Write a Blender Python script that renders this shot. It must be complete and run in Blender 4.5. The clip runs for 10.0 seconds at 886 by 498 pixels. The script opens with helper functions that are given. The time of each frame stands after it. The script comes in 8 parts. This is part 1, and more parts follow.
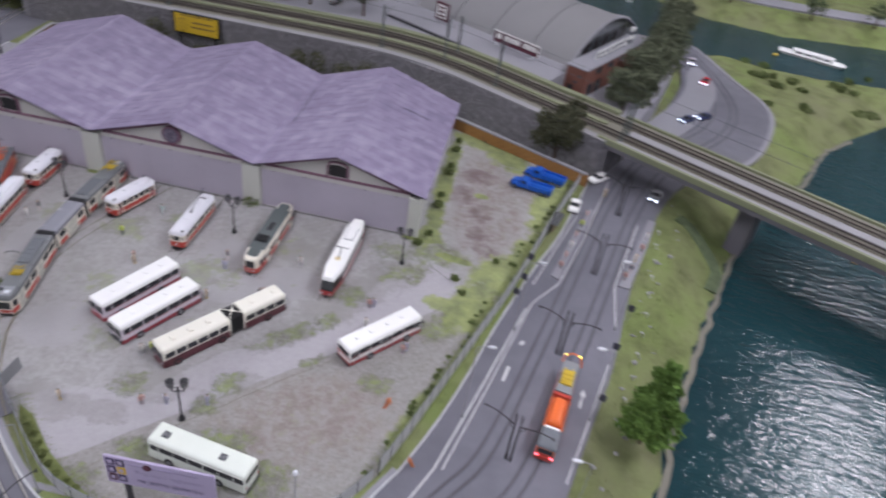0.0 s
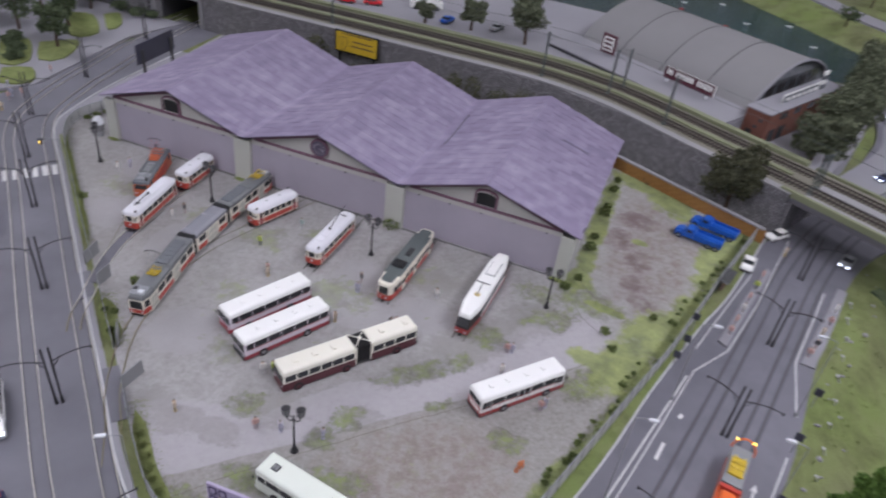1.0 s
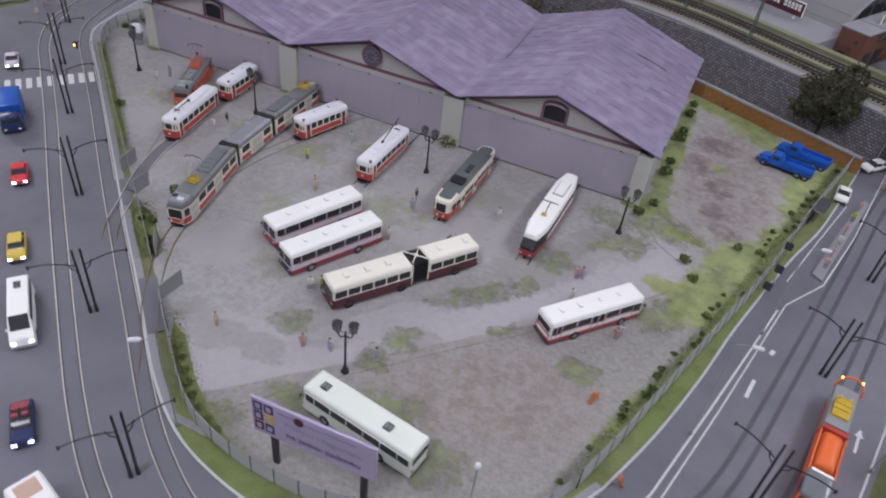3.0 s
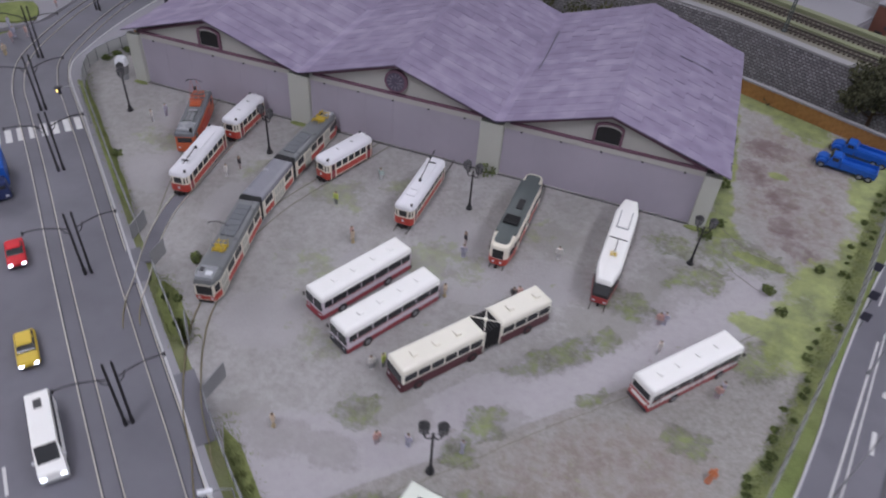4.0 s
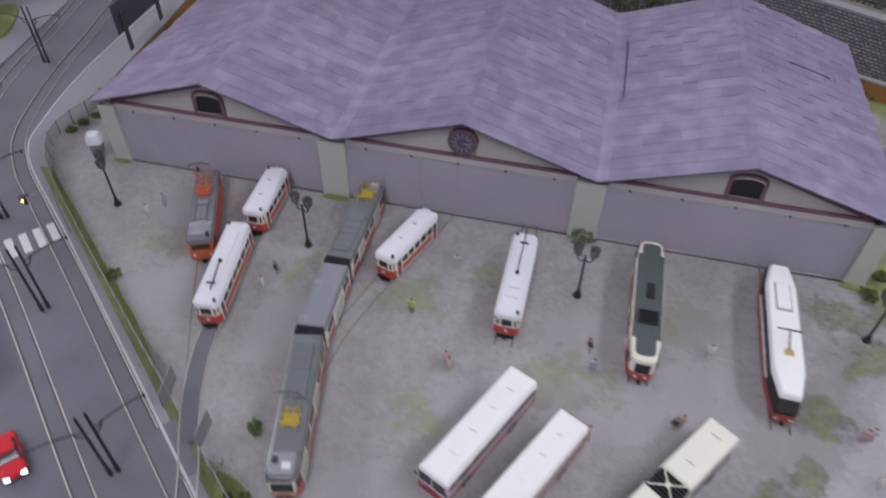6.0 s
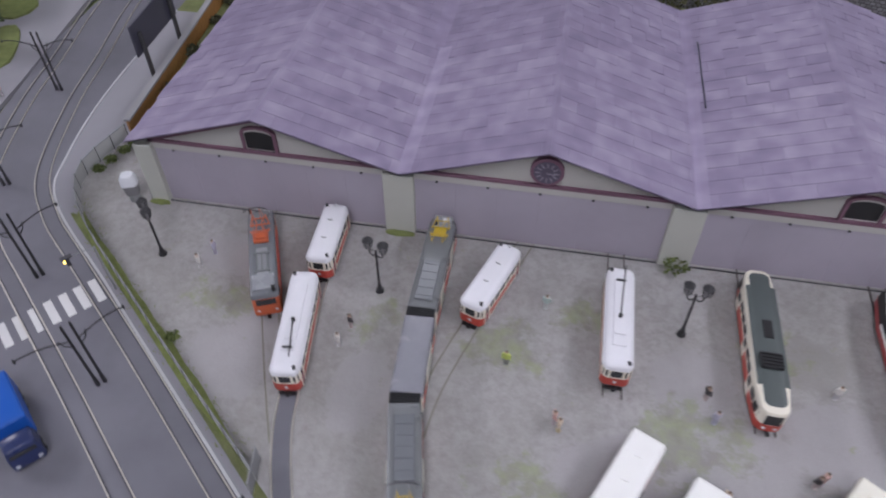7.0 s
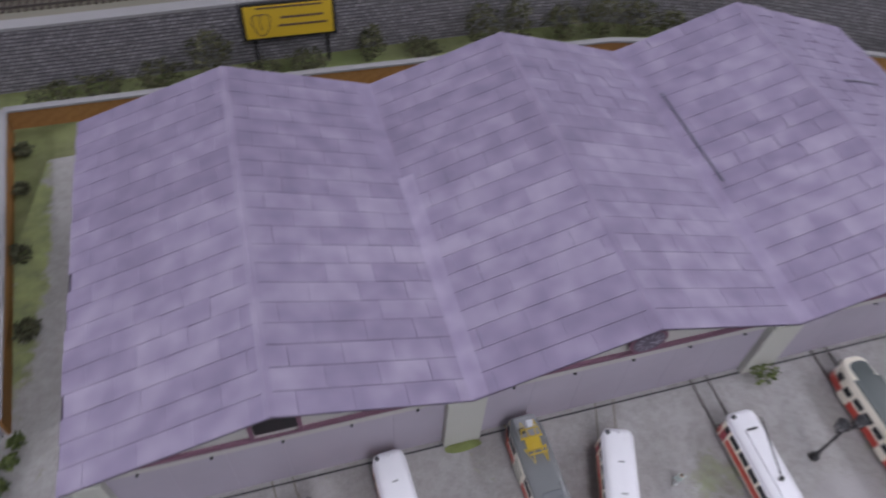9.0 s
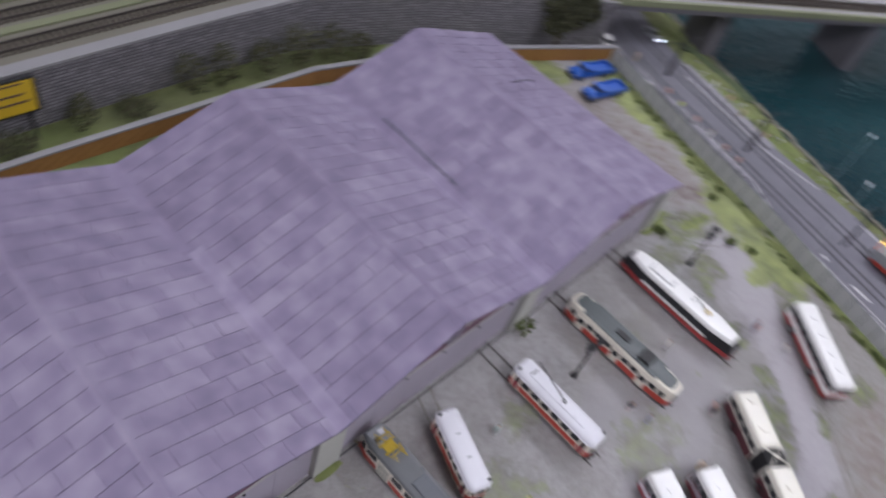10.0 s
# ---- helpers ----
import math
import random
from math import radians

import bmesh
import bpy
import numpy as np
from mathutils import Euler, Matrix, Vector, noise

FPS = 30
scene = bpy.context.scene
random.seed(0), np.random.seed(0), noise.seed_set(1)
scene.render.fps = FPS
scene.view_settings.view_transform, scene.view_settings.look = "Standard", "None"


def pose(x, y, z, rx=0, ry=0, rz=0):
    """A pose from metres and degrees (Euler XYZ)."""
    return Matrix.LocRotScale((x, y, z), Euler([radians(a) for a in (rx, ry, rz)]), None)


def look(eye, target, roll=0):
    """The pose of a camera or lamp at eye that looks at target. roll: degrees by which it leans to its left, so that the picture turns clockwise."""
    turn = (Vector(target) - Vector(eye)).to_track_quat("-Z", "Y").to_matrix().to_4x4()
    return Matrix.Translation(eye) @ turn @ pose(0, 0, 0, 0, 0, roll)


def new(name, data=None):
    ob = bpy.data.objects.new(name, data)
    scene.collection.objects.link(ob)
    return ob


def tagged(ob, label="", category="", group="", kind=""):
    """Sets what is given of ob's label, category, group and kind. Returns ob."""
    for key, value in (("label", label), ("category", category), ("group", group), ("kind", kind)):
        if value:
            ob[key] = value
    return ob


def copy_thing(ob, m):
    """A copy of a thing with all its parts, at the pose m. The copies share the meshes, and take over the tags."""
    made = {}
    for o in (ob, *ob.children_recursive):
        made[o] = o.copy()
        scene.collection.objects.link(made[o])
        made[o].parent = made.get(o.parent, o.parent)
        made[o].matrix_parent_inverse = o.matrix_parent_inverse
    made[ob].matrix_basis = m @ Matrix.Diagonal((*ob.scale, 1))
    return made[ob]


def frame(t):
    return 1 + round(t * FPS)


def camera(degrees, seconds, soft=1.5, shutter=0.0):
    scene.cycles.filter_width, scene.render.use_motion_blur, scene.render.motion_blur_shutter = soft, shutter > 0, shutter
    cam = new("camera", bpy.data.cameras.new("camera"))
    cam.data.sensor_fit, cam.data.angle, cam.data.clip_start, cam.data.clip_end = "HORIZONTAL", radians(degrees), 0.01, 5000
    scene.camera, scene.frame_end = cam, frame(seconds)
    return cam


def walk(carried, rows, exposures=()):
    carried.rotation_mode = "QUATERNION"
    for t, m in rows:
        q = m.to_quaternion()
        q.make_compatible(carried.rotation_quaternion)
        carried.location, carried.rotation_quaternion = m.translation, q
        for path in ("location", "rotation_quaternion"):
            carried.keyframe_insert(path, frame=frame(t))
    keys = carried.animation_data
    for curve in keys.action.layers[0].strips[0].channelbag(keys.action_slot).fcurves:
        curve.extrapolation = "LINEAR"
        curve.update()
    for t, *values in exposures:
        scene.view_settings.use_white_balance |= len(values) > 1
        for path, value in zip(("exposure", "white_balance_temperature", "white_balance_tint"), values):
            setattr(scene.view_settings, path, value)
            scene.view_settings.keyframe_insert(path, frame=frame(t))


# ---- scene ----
cam = camera(63.7, 10.0, 2.0, 0.7)
PATH = [
    (0.00, (0.7089, -0.9894, 0.7443), (0.6499, -0.1939, 0.1408), 9.3),
    (0.50, (0.6865, -0.9460, 0.7130), (0.5321, -0.1621, 0.1116), 8.7),
    (1.00, (0.6672, -0.9131, 0.6735), (0.4247, -0.1351, 0.0936), 7.5),
    (1.50, (0.6630, -0.9074, 0.6365), (0.3784, -0.1569, 0.0396), 7.0),
    (2.00, (0.6573, -0.9028, 0.5880), (0.3684, -0.1714, -0.0295), 8.1),
    (2.20, (0.6527, -0.8964, 0.5789), (0.3732, -0.1694, -0.0481), 8.3),
    (3.30, (0.5966, -0.8698, 0.5747), (0.3361, -0.1464, -0.0653), 6.4),
    (3.50, (0.5598, -0.8518, 0.5773), (0.3169, -0.1303, -0.0707), 6.4),
    (4.00, (0.4822, -0.7997, 0.5767), (0.2603, -0.0813, -0.0828), 4.8),
    (4.50, (0.4345, -0.7653, 0.5701), (0.2454, -0.0658, -0.1189), 3.5),
    (5.00, (0.3769, -0.7228, 0.5639), (0.2104, -0.0453, -0.1521), 2.7),
    (5.50, (0.3225, -0.6575, 0.5590), (0.1524, 0.0234, -0.1531), 2.4),
    (6.00, (0.2646, -0.6001, 0.5561), (0.1080, 0.0949, -0.1459), 1.2),
    (6.20, (0.2424, -0.5825, 0.5564), (0.0793, 0.1070, -0.1492), 0.1),
    (7.30, (0.0968, -0.5035, 0.5539), (0.0102, 0.1629, -0.1866), -0.0),
    (7.50, (0.0600, -0.4785, 0.5535), (0.0350, 0.1754, -0.2025), 2.6),
    (8.00, (-0.0101, -0.3871, 0.5577), (0.0519, 0.2429, -0.2168), 6.0),
    (8.50, (-0.0898, -0.2737, 0.5615), (0.0422, 0.3513, -0.2080), 4.4),
    (9.00, (-0.1136, -0.2301, 0.5862), (0.0899, 0.3629, -0.1929), 4.4),
    (9.50, (-0.1750, -0.1901, 0.6412), (0.2280, 0.2994, -0.1323), 16.8),
    (10.00, (-0.2303, -0.1762, 0.6822), (0.3417, 0.1723, -0.0609), 19.7),
]
walk(cam, [(t, look(e, g, r)) for t, e, g, r in PATH], ((0.0, 0.23), (1.0, 0.11), (2.0, 0.05), (4.0, -0.07), (5.5, -0.10), (6.2, -0.06), (7.5, 0.07), (9.0, 0.09), (10.0, 0.06)))

# ---- light: the ceiling lamps of the exhibition hall ----
world = bpy.data.worlds.new("hall_air")
scene.world = world
world.use_nodes = True
world.node_tree.nodes["Background"].inputs[0].default_value = (0.75, 0.78, 0.9, 1)
world.node_tree.nodes["Background"].inputs[1].default_value = 0.12


def ceiling_lamp_light(x, y, watts, sx=0.35, sy=1.3, z=2.36):
    d = bpy.data.lights.new("ceiling_lamp_light", "AREA")
    d.shape, d.size, d.size_y, d.energy = "RECTANGLE", sx, sy, watts
    d.color = (1.0, 0.93, 0.905)
    o = new("ceiling_lamp_light", d)
    o.location = (x, y, z)


for lx, ly, lw in ((2.80, 1.50, 44), (2.2, -0.5, 38), (-0.5, 2.6, 15), (0.1, -1.7, 34), (-3.6, 0.60, 95), (0.6, -4.0, 16)):
    ceiling_lamp_light(lx, ly, lw)
scene.view_settings.use_white_balance = True
scene.view_settings.white_balance_temperature = 5750
scene.view_settings.white_balance_tint = 14

# ---- materials ----
U = 1 / 87.0  # one metre of the prototype at model scale


class Nodes:
    def __init__(self, name):
        self.mat = bpy.data.materials.new(name)
        self.mat.use_nodes = True
        self.tree = self.mat.node_tree
        self.bsdf = self.tree.nodes["Principled BSDF"]

    def add(self, kind, **sets):
        n = self.tree.nodes.new(kind)
        for k, v in sets.items():
            n.inputs[k].default_value = v
        return n

    def link(self, a, b):
        self.tree.links.new(a, b)

    def coords(self):
        return self.add("ShaderNodeTexCoord").outputs["Object"]

    def world_coords(self):
        return self.add("ShaderNodeNewGeometry").outputs["Position"]

    def noise(self, co, scale, detail=4.0, rough=0.55):
        n = self.add("ShaderNodeTexNoise", Scale=scale, Detail=detail, Roughness=rough)
        self.link(co, n.inputs["Vector"])
        return n.outputs["Fac"]

    def ramp(self, fac, *stops):
        n = self.add("ShaderNodeValToRGB")
        el = n.color_ramp.elements
        while len(el) < len(stops):
            el.new(0.5)
        for e, (p, c) in zip(el, stops):
            e.position = p
            e.color = (*c, 1) if len(c) == 3 else c
        self.link(fac, n.inputs[0])
        return n.outputs[0]

    def mix(self, fac, a, b, mode="MIX"):
        n = self.tree.nodes.new("ShaderNodeMix")
        n.data_type, n.blend_type = "RGBA", mode
        for sock, v in ((n.inputs[0], fac), (n.inputs[6], a), (n.inputs[7], b)):
            if isinstance(v, (int, float)):
                sock.default_value = v
            elif isinstance(v, tuple):
                sock.default_value = (*v, 1)
            else:
                self.link(v, sock)
        return n.outputs[2]

    def math(self, op, a, b=0.5, c=0.5, clamp=False):
        n = self.tree.nodes.new("ShaderNodeMath")
        n.operation, n.use_clamp = op, clamp
        for i, v in enumerate((a, b, c)):
            if isinstance(v, (int, float)):
                n.inputs[i].default_value = v
            else:
                self.link(v, n.inputs[i])
        return n.outputs[0]

    def bump(self, fac, dist, strength=0.6):
        n = self.add("ShaderNodeBump", Strength=strength, Distance=dist)
        self.link(fac, n.inputs["Height"])
        self.link(n.outputs[0], self.bsdf.inputs["Normal"])

    def done(self, colour, rough=0.6, metal=0.0, spec=0.4):
        b = self.bsdf
        if isinstance(colour, tuple):
            b.inputs["Base Color"].default_value = (*colour, 1)
        else:
            self.link(colour, b.inputs["Base Color"])
        if isinstance(rough, (int, float)):
            b.inputs["Roughness"].default_value = rough
        else:
            self.link(rough, b.inputs["Roughness"])
        b.inputs["Metallic"].default_value = metal
        b.inputs["Specular IOR Level"].default_value = spec
        return self.mat


def paint(name, colour, rough=0.4, vary=0.12, metal=0.0, grain=900.0, bumpy=0.0):
    """Painted plastic or metal of a model, with a little unevenness and dust."""
    n = Nodes(name)
    co = n.coords()
    big, fine = n.noise(co, grain * 0.06, 3), n.noise(co, grain, 3)
    dark = tuple(c * (1 - vary) for c in colour)
    light = tuple(min(1, c * (1 + vary * 0.6) + 0.01) for c in colour)
    col = n.mix(n.math("MULTIPLY_ADD", fine, 0.4, n.math("MULTIPLY", big, 0.6)), dark, light)
    rand = n.add("ShaderNodeObjectInfo").outputs["Random"]
    col = n.mix(n.math("MULTIPLY", rand, vary * 0.5), col, dark)
    if bumpy:
        n.bump(fine, bumpy)
    return n.done(col, n.math("MULTIPLY_ADD", big, 0.2, rough - 0.1), metal)


def glow(name, colour, strength):
    n = Nodes(name)
    n.bsdf.inputs["Emission Color"].default_value = (*colour, 1)
    n.bsdf.inputs["Emission Strength"].default_value = strength
    return n.done(colour, 0.3)


def yard_mat():
    n = Nodes("yard_gravel")
    co = n.world_coords()
    big, mid, fine, grit = n.noise(co, 5.5, 6, 0.65), n.noise(co, 26, 8, 0.7), n.noise(co, 130, 5, 0.65), n.noise(co, 900, 2)
    ragged = n.math("ADD", n.math("MULTIPLY_ADD", n.noise(co, 20, 10, 0.72), 3.4, -1.7), n.math("MULTIPLY_ADD", n.noise(co, 75, 6, 0.7), 1.6, -0.8))
    col = n.ramp(big, (0.3, (0.285, 0.276, 0.272)), (0.5, (0.345, 0.336, 0.335)), (0.7, (0.39, 0.381, 0.385)))
    col = n.mix(n.math("MULTIPLY", n.ramp(mid, (0.46, (0, 0, 0)), (0.66, (1, 1, 1))), 0.5), col, (0.245, 0.237, 0.222))
    col = n.mix(n.math("MULTIPLY", n.ramp(fine, (0.42, (0, 0, 0)), (0.66, (1, 1, 1))), 0.38), col, (0.19, 0.18, 0.168))
    col = n.mix(n.math("MULTIPLY", n.ramp(grit, (0.5, (0, 0, 0)), (0.75, (1, 1, 1))), 0.3), col, (0.47, 0.455, 0.44))
    sep = n.add("ShaderNodeSeparateXYZ")
    n.link(co, sep.inputs[0])
    x, y = sep.outputs[0], sep.outputs[1]

    torn_edge = n.math("ADD", n.math("MULTIPLY_ADD", n.noise(co, 48, 9, 0.78), 3.2, -1.6), n.math("MULTIPLY_ADD", n.noise(co, 170, 5, 0.7), 1.4, -0.7))

    def spot(cx, cy, rx, ry, turn=0.0):
        c, s = math.cos(radians(turn)), math.sin(radians(turn))
        px, py = n.math("SUBTRACT", x, cx), n.math("SUBTRACT", y, cy)
        dx = n.math("DIVIDE", n.math("ADD", n.math("MULTIPLY", px, c), n.math("MULTIPLY", py, s)), rx)
        dy = n.math("DIVIDE", n.math("SUBTRACT", n.math("MULTIPLY", py, c), n.math("MULTIPLY", px, s)), ry)
        d = n.math("ADD", n.math("MULTIPLY", dx, dx), n.math("MULTIPLY", dy, dy))
        return n.math("SUBTRACT", 1.0, d, clamp=True)

    def patches(spots, lo, hi, torn=1.0, edge=None):
        z = None
        for q in spots:
            z = spot(*q) if z is None else n.math("MAXIMUM", z, spot(*q))
        return n.ramp(n.math("MULTIPLY_ADD", ragged if edge is None else edge, torn, z), (lo, (0, 0, 0)), (hi, (1, 1, 1)))

    # beyond the seam across the yard the ground is a rough, brownish sheet
    across = n.math("ADD", n.math("MULTIPLY", n.math("SUBTRACT", n.math("SUBTRACT", x, y), 0.831), 0.707), n.math("MULTIPLY", ragged, 0.0022))
    rough = n.ramp(n.math("MULTIPLY_ADD", across, 60.0, 0.5), (0.42, (0, 0, 0)), (0.58, (1, 1, 1)))
    hair = n.noise(co, 210, 5, 0.75)
    col = n.mix(n.math("MULTIPLY", rough, 0.72), col, n.ramp(hair, (0.32, (0.175, 0.166, 0.150)), (0.5, (0.262, 0.248, 0.232)), (0.68, (0.345, 0.33, 0.32))))
    # smooth paler strip worn across the yard
    pale = patches(((0.455, -0.345, 0.22, 0.055, 44), (0.27, -0.500, 0.12, 0.060, 8), (0.605, -0.150, 0.115, 0.055, 48), (0.62, -0.10, 0.06, 0.045, 20)), 0.22, 0.30, 0.26)
    pale = n.math("MULTIPLY", pale, n.math("SUBTRACT", 1.0, rough))
    col = n.mix(n.math("MULTIPLY", pale, 0.9), col, n.ramp(fine, (0.3, (0.356, 0.339, 0.358)), (0.7, (0.405, 0.387, 0.408))))
    # brownish and reddish earth
    earth = patches(((0.70, 0.17, 0.12, 0.30, 6), (0.69, 0.13, 0.09, 0.2), (0.53, -0.42, 0.15, 0.10, 30)), 0.25, 0.9, 0.5)
    stain = patches(((0.686, 0.119, 0.030, 0.040), (0.663, 0.250, 0.050, 0.040), (0.706, 0.010, 0.040, 0.024, -30), (0.640, 0.168, 0.040, 0.045), (0.690, 0.052, 0.030, 0.034)), 0.25, 0.75, 0.75, torn_edge)
    col = n.mix(n.math("MULTIPLY", earth, 0.4), col, (0.315, 0.275, 0.262))
    mottle = n.math("MULTIPLY", earth, n.ramp(n.noise(co, 58, 9, 0.8), (0.47, (0, 0, 0)), (0.57, (1, 1, 1))))
    col = n.mix(n.math("MULTIPLY", mottle, 0.5), col, (0.195, 0.165, 0.135))
    fleck = n.math("MULTIPLY", earth, n.ramp(n.noise(co, 85, 8, 0.8), (0.56, (0, 0, 0)), (0.63, (1, 1, 1))))
    col = n.mix(n.math("MULTIPLY", fleck, 0.45), col, (0.215, 0.235, 0.12))
    red = n.math("MULTIPLY", earth, n.ramp(n.noise(co, 34, 9, 0.78), (0.47, (0, 0, 0)), (0.60, (1, 1, 1))))
    col = n.mix(n.math("MULTIPLY", red, 0.42), col, (0.19, 0.135, 0.132))
    col = n.mix(n.math("MULTIPLY", stain, n.math("MULTIPLY", n.ramp(n.noise(co, 22, 7, 0.7), (0.36, (0, 0, 0)), (0.54, (1, 1, 1))), 0.72)), col, (0.150, 0.098, 0.105))
    # smooth worn patches with torn rims between the trams
    worn = patches(((-0.125, -0.190, 0.060, 0.045, -40), (-0.095, -0.140, 0.055, 0.035), (-0.16, -0.06, 0.06, 0.04), (0.005, -0.20, 0.035, 0.06), (0.255, -0.235, 0.10, 0.045, 10), (0.345, -0.215, 0.06, 0.045, 30), (0.30, -0.14, 0.05, 0.05), (0.42, -0.18, 0.06, 0.05), (0.15, -0.36, 0.06, 0.06)), 0.36, 0.46, 0.42, torn_edge)
    col = n.mix(n.math("MULTIPLY", worn, 0.55), col, n.ramp(fine, (0.3, (0.325, 0.312, 0.325)), (0.7, (0.378, 0.364, 0.378))))
    # damp darker patches with torn rims
    damp = patches(((0.24, -0.484, 0.055, 0.035, 10), (0.29, -0.478, 0.045, 0.028), (0.43, -0.385, 0.035, 0.028, 30), (0.50, -0.215, 0.08, 0.06, 30), (0.575, -0.105, 0.085, 0.06, 40), (0.53, -0.165, 0.085, 0.05, 40), (0.455, -0.290, 0.085, 0.032, 45),
                    (0.41, -0.10, 0.07, 0.05), (0.20, -0.47, 0.05, 0.03), (0.34, -0.42, 0.05, 0.04)), 0.42, 0.72, 0.62, torn_edge)
    col = n.mix(n.math("MULTIPLY", damp, 0.45), col, n.ramp(fine, (0.3, (0.205, 0.196, 0.182)), (0.7, (0.265, 0.255, 0.242))))
    # moss in torn patches, part dark and dry
    moss = patches(((0.296, -0.430, 0.040, 0.034, 20), (0.415, -0.395, 0.032, 0.036), (0.455, -0.290, 0.075, 0.026, 45), (0.40, -0.432, 0.030, 0.028), (0.365, -0.515, 0.060, 0.030, 10), (0.585, -0.096, 0.062, 0.042, 30), (0.553, -0.050, 0.055, 0.040), (0.516, -0.178, 0.045, 0.038),
                    (0.50, -0.245, 0.03, 0.03), (0.63, -0.035, 0.09, 0.05), (0.61, -0.005, 0.06, 0.03), (0.66, -0.21, 0.05, 0.04, 60), (0.505, -0.325, 0.03, 0.014, 45), (0.60, -0.34, 0.04, 0.03), (0.44, -0.48, 0.06, 0.03, 20), (0.49, -0.52, 0.09, 0.04), (0.31, -0.565, 0.04, 0.02)), 0.58, 0.92, 0.95, torn_edge)
    moss = n.math("MULTIPLY", moss, n.ramp(n.noise(co, 110, 6, 0.75), (0.38, (0.35, 0.35, 0.35)), (0.54, (1, 1, 1))))
    moss_col = n.ramp(n.noise(co, 45, 6, 0.7), (0.36, (0.17, 0.163, 0.135)), (0.48, (0.195, 0.215, 0.115)), (0.60, (0.24, 0.295, 0.10)))
    col = n.mix(n.math("MULTIPLY", moss, 0.8), col, moss_col)
    faint = patches(((0.13, -0.13, 0.08, 0.06), (0.16, -0.26, 0.07, 0.06), (0.0, -0.12, 0.05, 0.05), (-0.16, -0.12, 0.07, 0.05), (0.38, -0.09, 0.06, 0.05), (0.20, -0.08, 0.06, 0.04), (0.3, -0.2, 0.1, 0.08), (0.22, -0.36, 0.06, 0.05)), 0.75, 1.1, 0.8)
    col = n.mix(n.math("MULTIPLY", faint, 0.45), col, moss_col)
    # lush grass by the fences
    lush = patches(((-0.372, 0.30, 0.028, 0.24), (0.778, 0.0, 0.046, 0.17, -15), (0.812, 0.20, 0.040, 0.18, -13), (0.728, -0.055, 0.045, 0.085, -15), (0.700, -0.145, 0.050, 0.090, -15), (0.725, -0.25, 0.036, 0.22, -16), (0.675, -0.38, 0.034, 0.16, -16), (0.722, 0.335, 0.075, 0.050, -24),
                    (0.645, 0.385, 0.09, 0.030, -24), (0.605, 0.2, 0.022, 0.32), (0.606, 0.012, 0.034, 0.030), (0.660, -0.034, 0.045, 0.013, -10), (0.681, 0.176, 0.020, 0.014), (0.652, -0.152, 0.030, 0.024), (0.85, 0.27, 0.05, 0.10)), 0.34, 0.60, 0.62)
    col = n.mix(n.math("MULTIPLY", lush, 0.85), col, n.ramp(mid, (0.35, (0.15, 0.17, 0.068)), (0.5, (0.235, 0.275, 0.095)), (0.65, (0.33, 0.375, 0.13))))
    n.bump(n.math("MULTIPLY_ADD", grit, 0.5, n.math("ADD", fine, n.math("MULTIPLY", moss, 0.8))), 0.0012, 0.9)
    return n.done(col, 0.85, spec=0.2)


def grass_mat(name="grass_scatter", dull=0.0):
    n = Nodes(name)
    co = n.world_coords()
    big, mid, fine = n.noise(co, 3.5, 5, 0.65), n.noise(co, 18, 5, 0.65), n.noise(co, 500, 3)
    col = n.ramp(big, (0.35, (0.235, 0.235, 0.135)), (0.5, (0.255, 0.285, 0.125)), (0.62, (0.23, 0.285, 0.10)))
    col = n.mix(n.ramp(mid, (0.45, (0, 0, 0)), (0.7, (0.8, 0.8, 0.8))), col, (0.12, 0.12, 0.06))
    col = n.mix(n.math("MULTIPLY", fine, 0.5), col, (0.07, 0.1, 0.025))
    if dull < 0:
        col = n.mix(0.7, col, n.ramp(n.noise(co, 60, 6, 0.7), (0.35, (0.15, 0.18, 0.06)), (0.65, (0.27, 0.31, 0.11))))
    else:
        col = n.mix(dull, col, (0.2, 0.2, 0.15))
    n.bump(fine, 0.003, 0.8)
    return n.done(col, 0.9, spec=0.15)


def asphalt_mat():
    n = Nodes("asphalt_card")
    co = n.world_coords()
    big, mid, fine = n.noise(co, 3, 5, 0.6), n.noise(co, 20, 5, 0.6), n.noise(co, 900, 2)
    col = n.ramp(big, (0.35, (0.130, 0.128, 0.150)), (0.65, (0.178, 0.175, 0.204)))
    col = n.mix(n.math("MULTIPLY", n.ramp(mid, (0.45, (0, 0, 0)), (0.75, (1, 1, 1))), 0.35), col, (0.085, 0.085, 0.1))
    col = n.mix(n.math("MULTIPLY", fine, 0.2), col, (0.2, 0.2, 0.22))
    n.bump(fine, 0.0004, 0.5)
    return n.done(col, n.math("MULTIPLY_ADD", mid, 0.2, 0.5), spec=0.3)


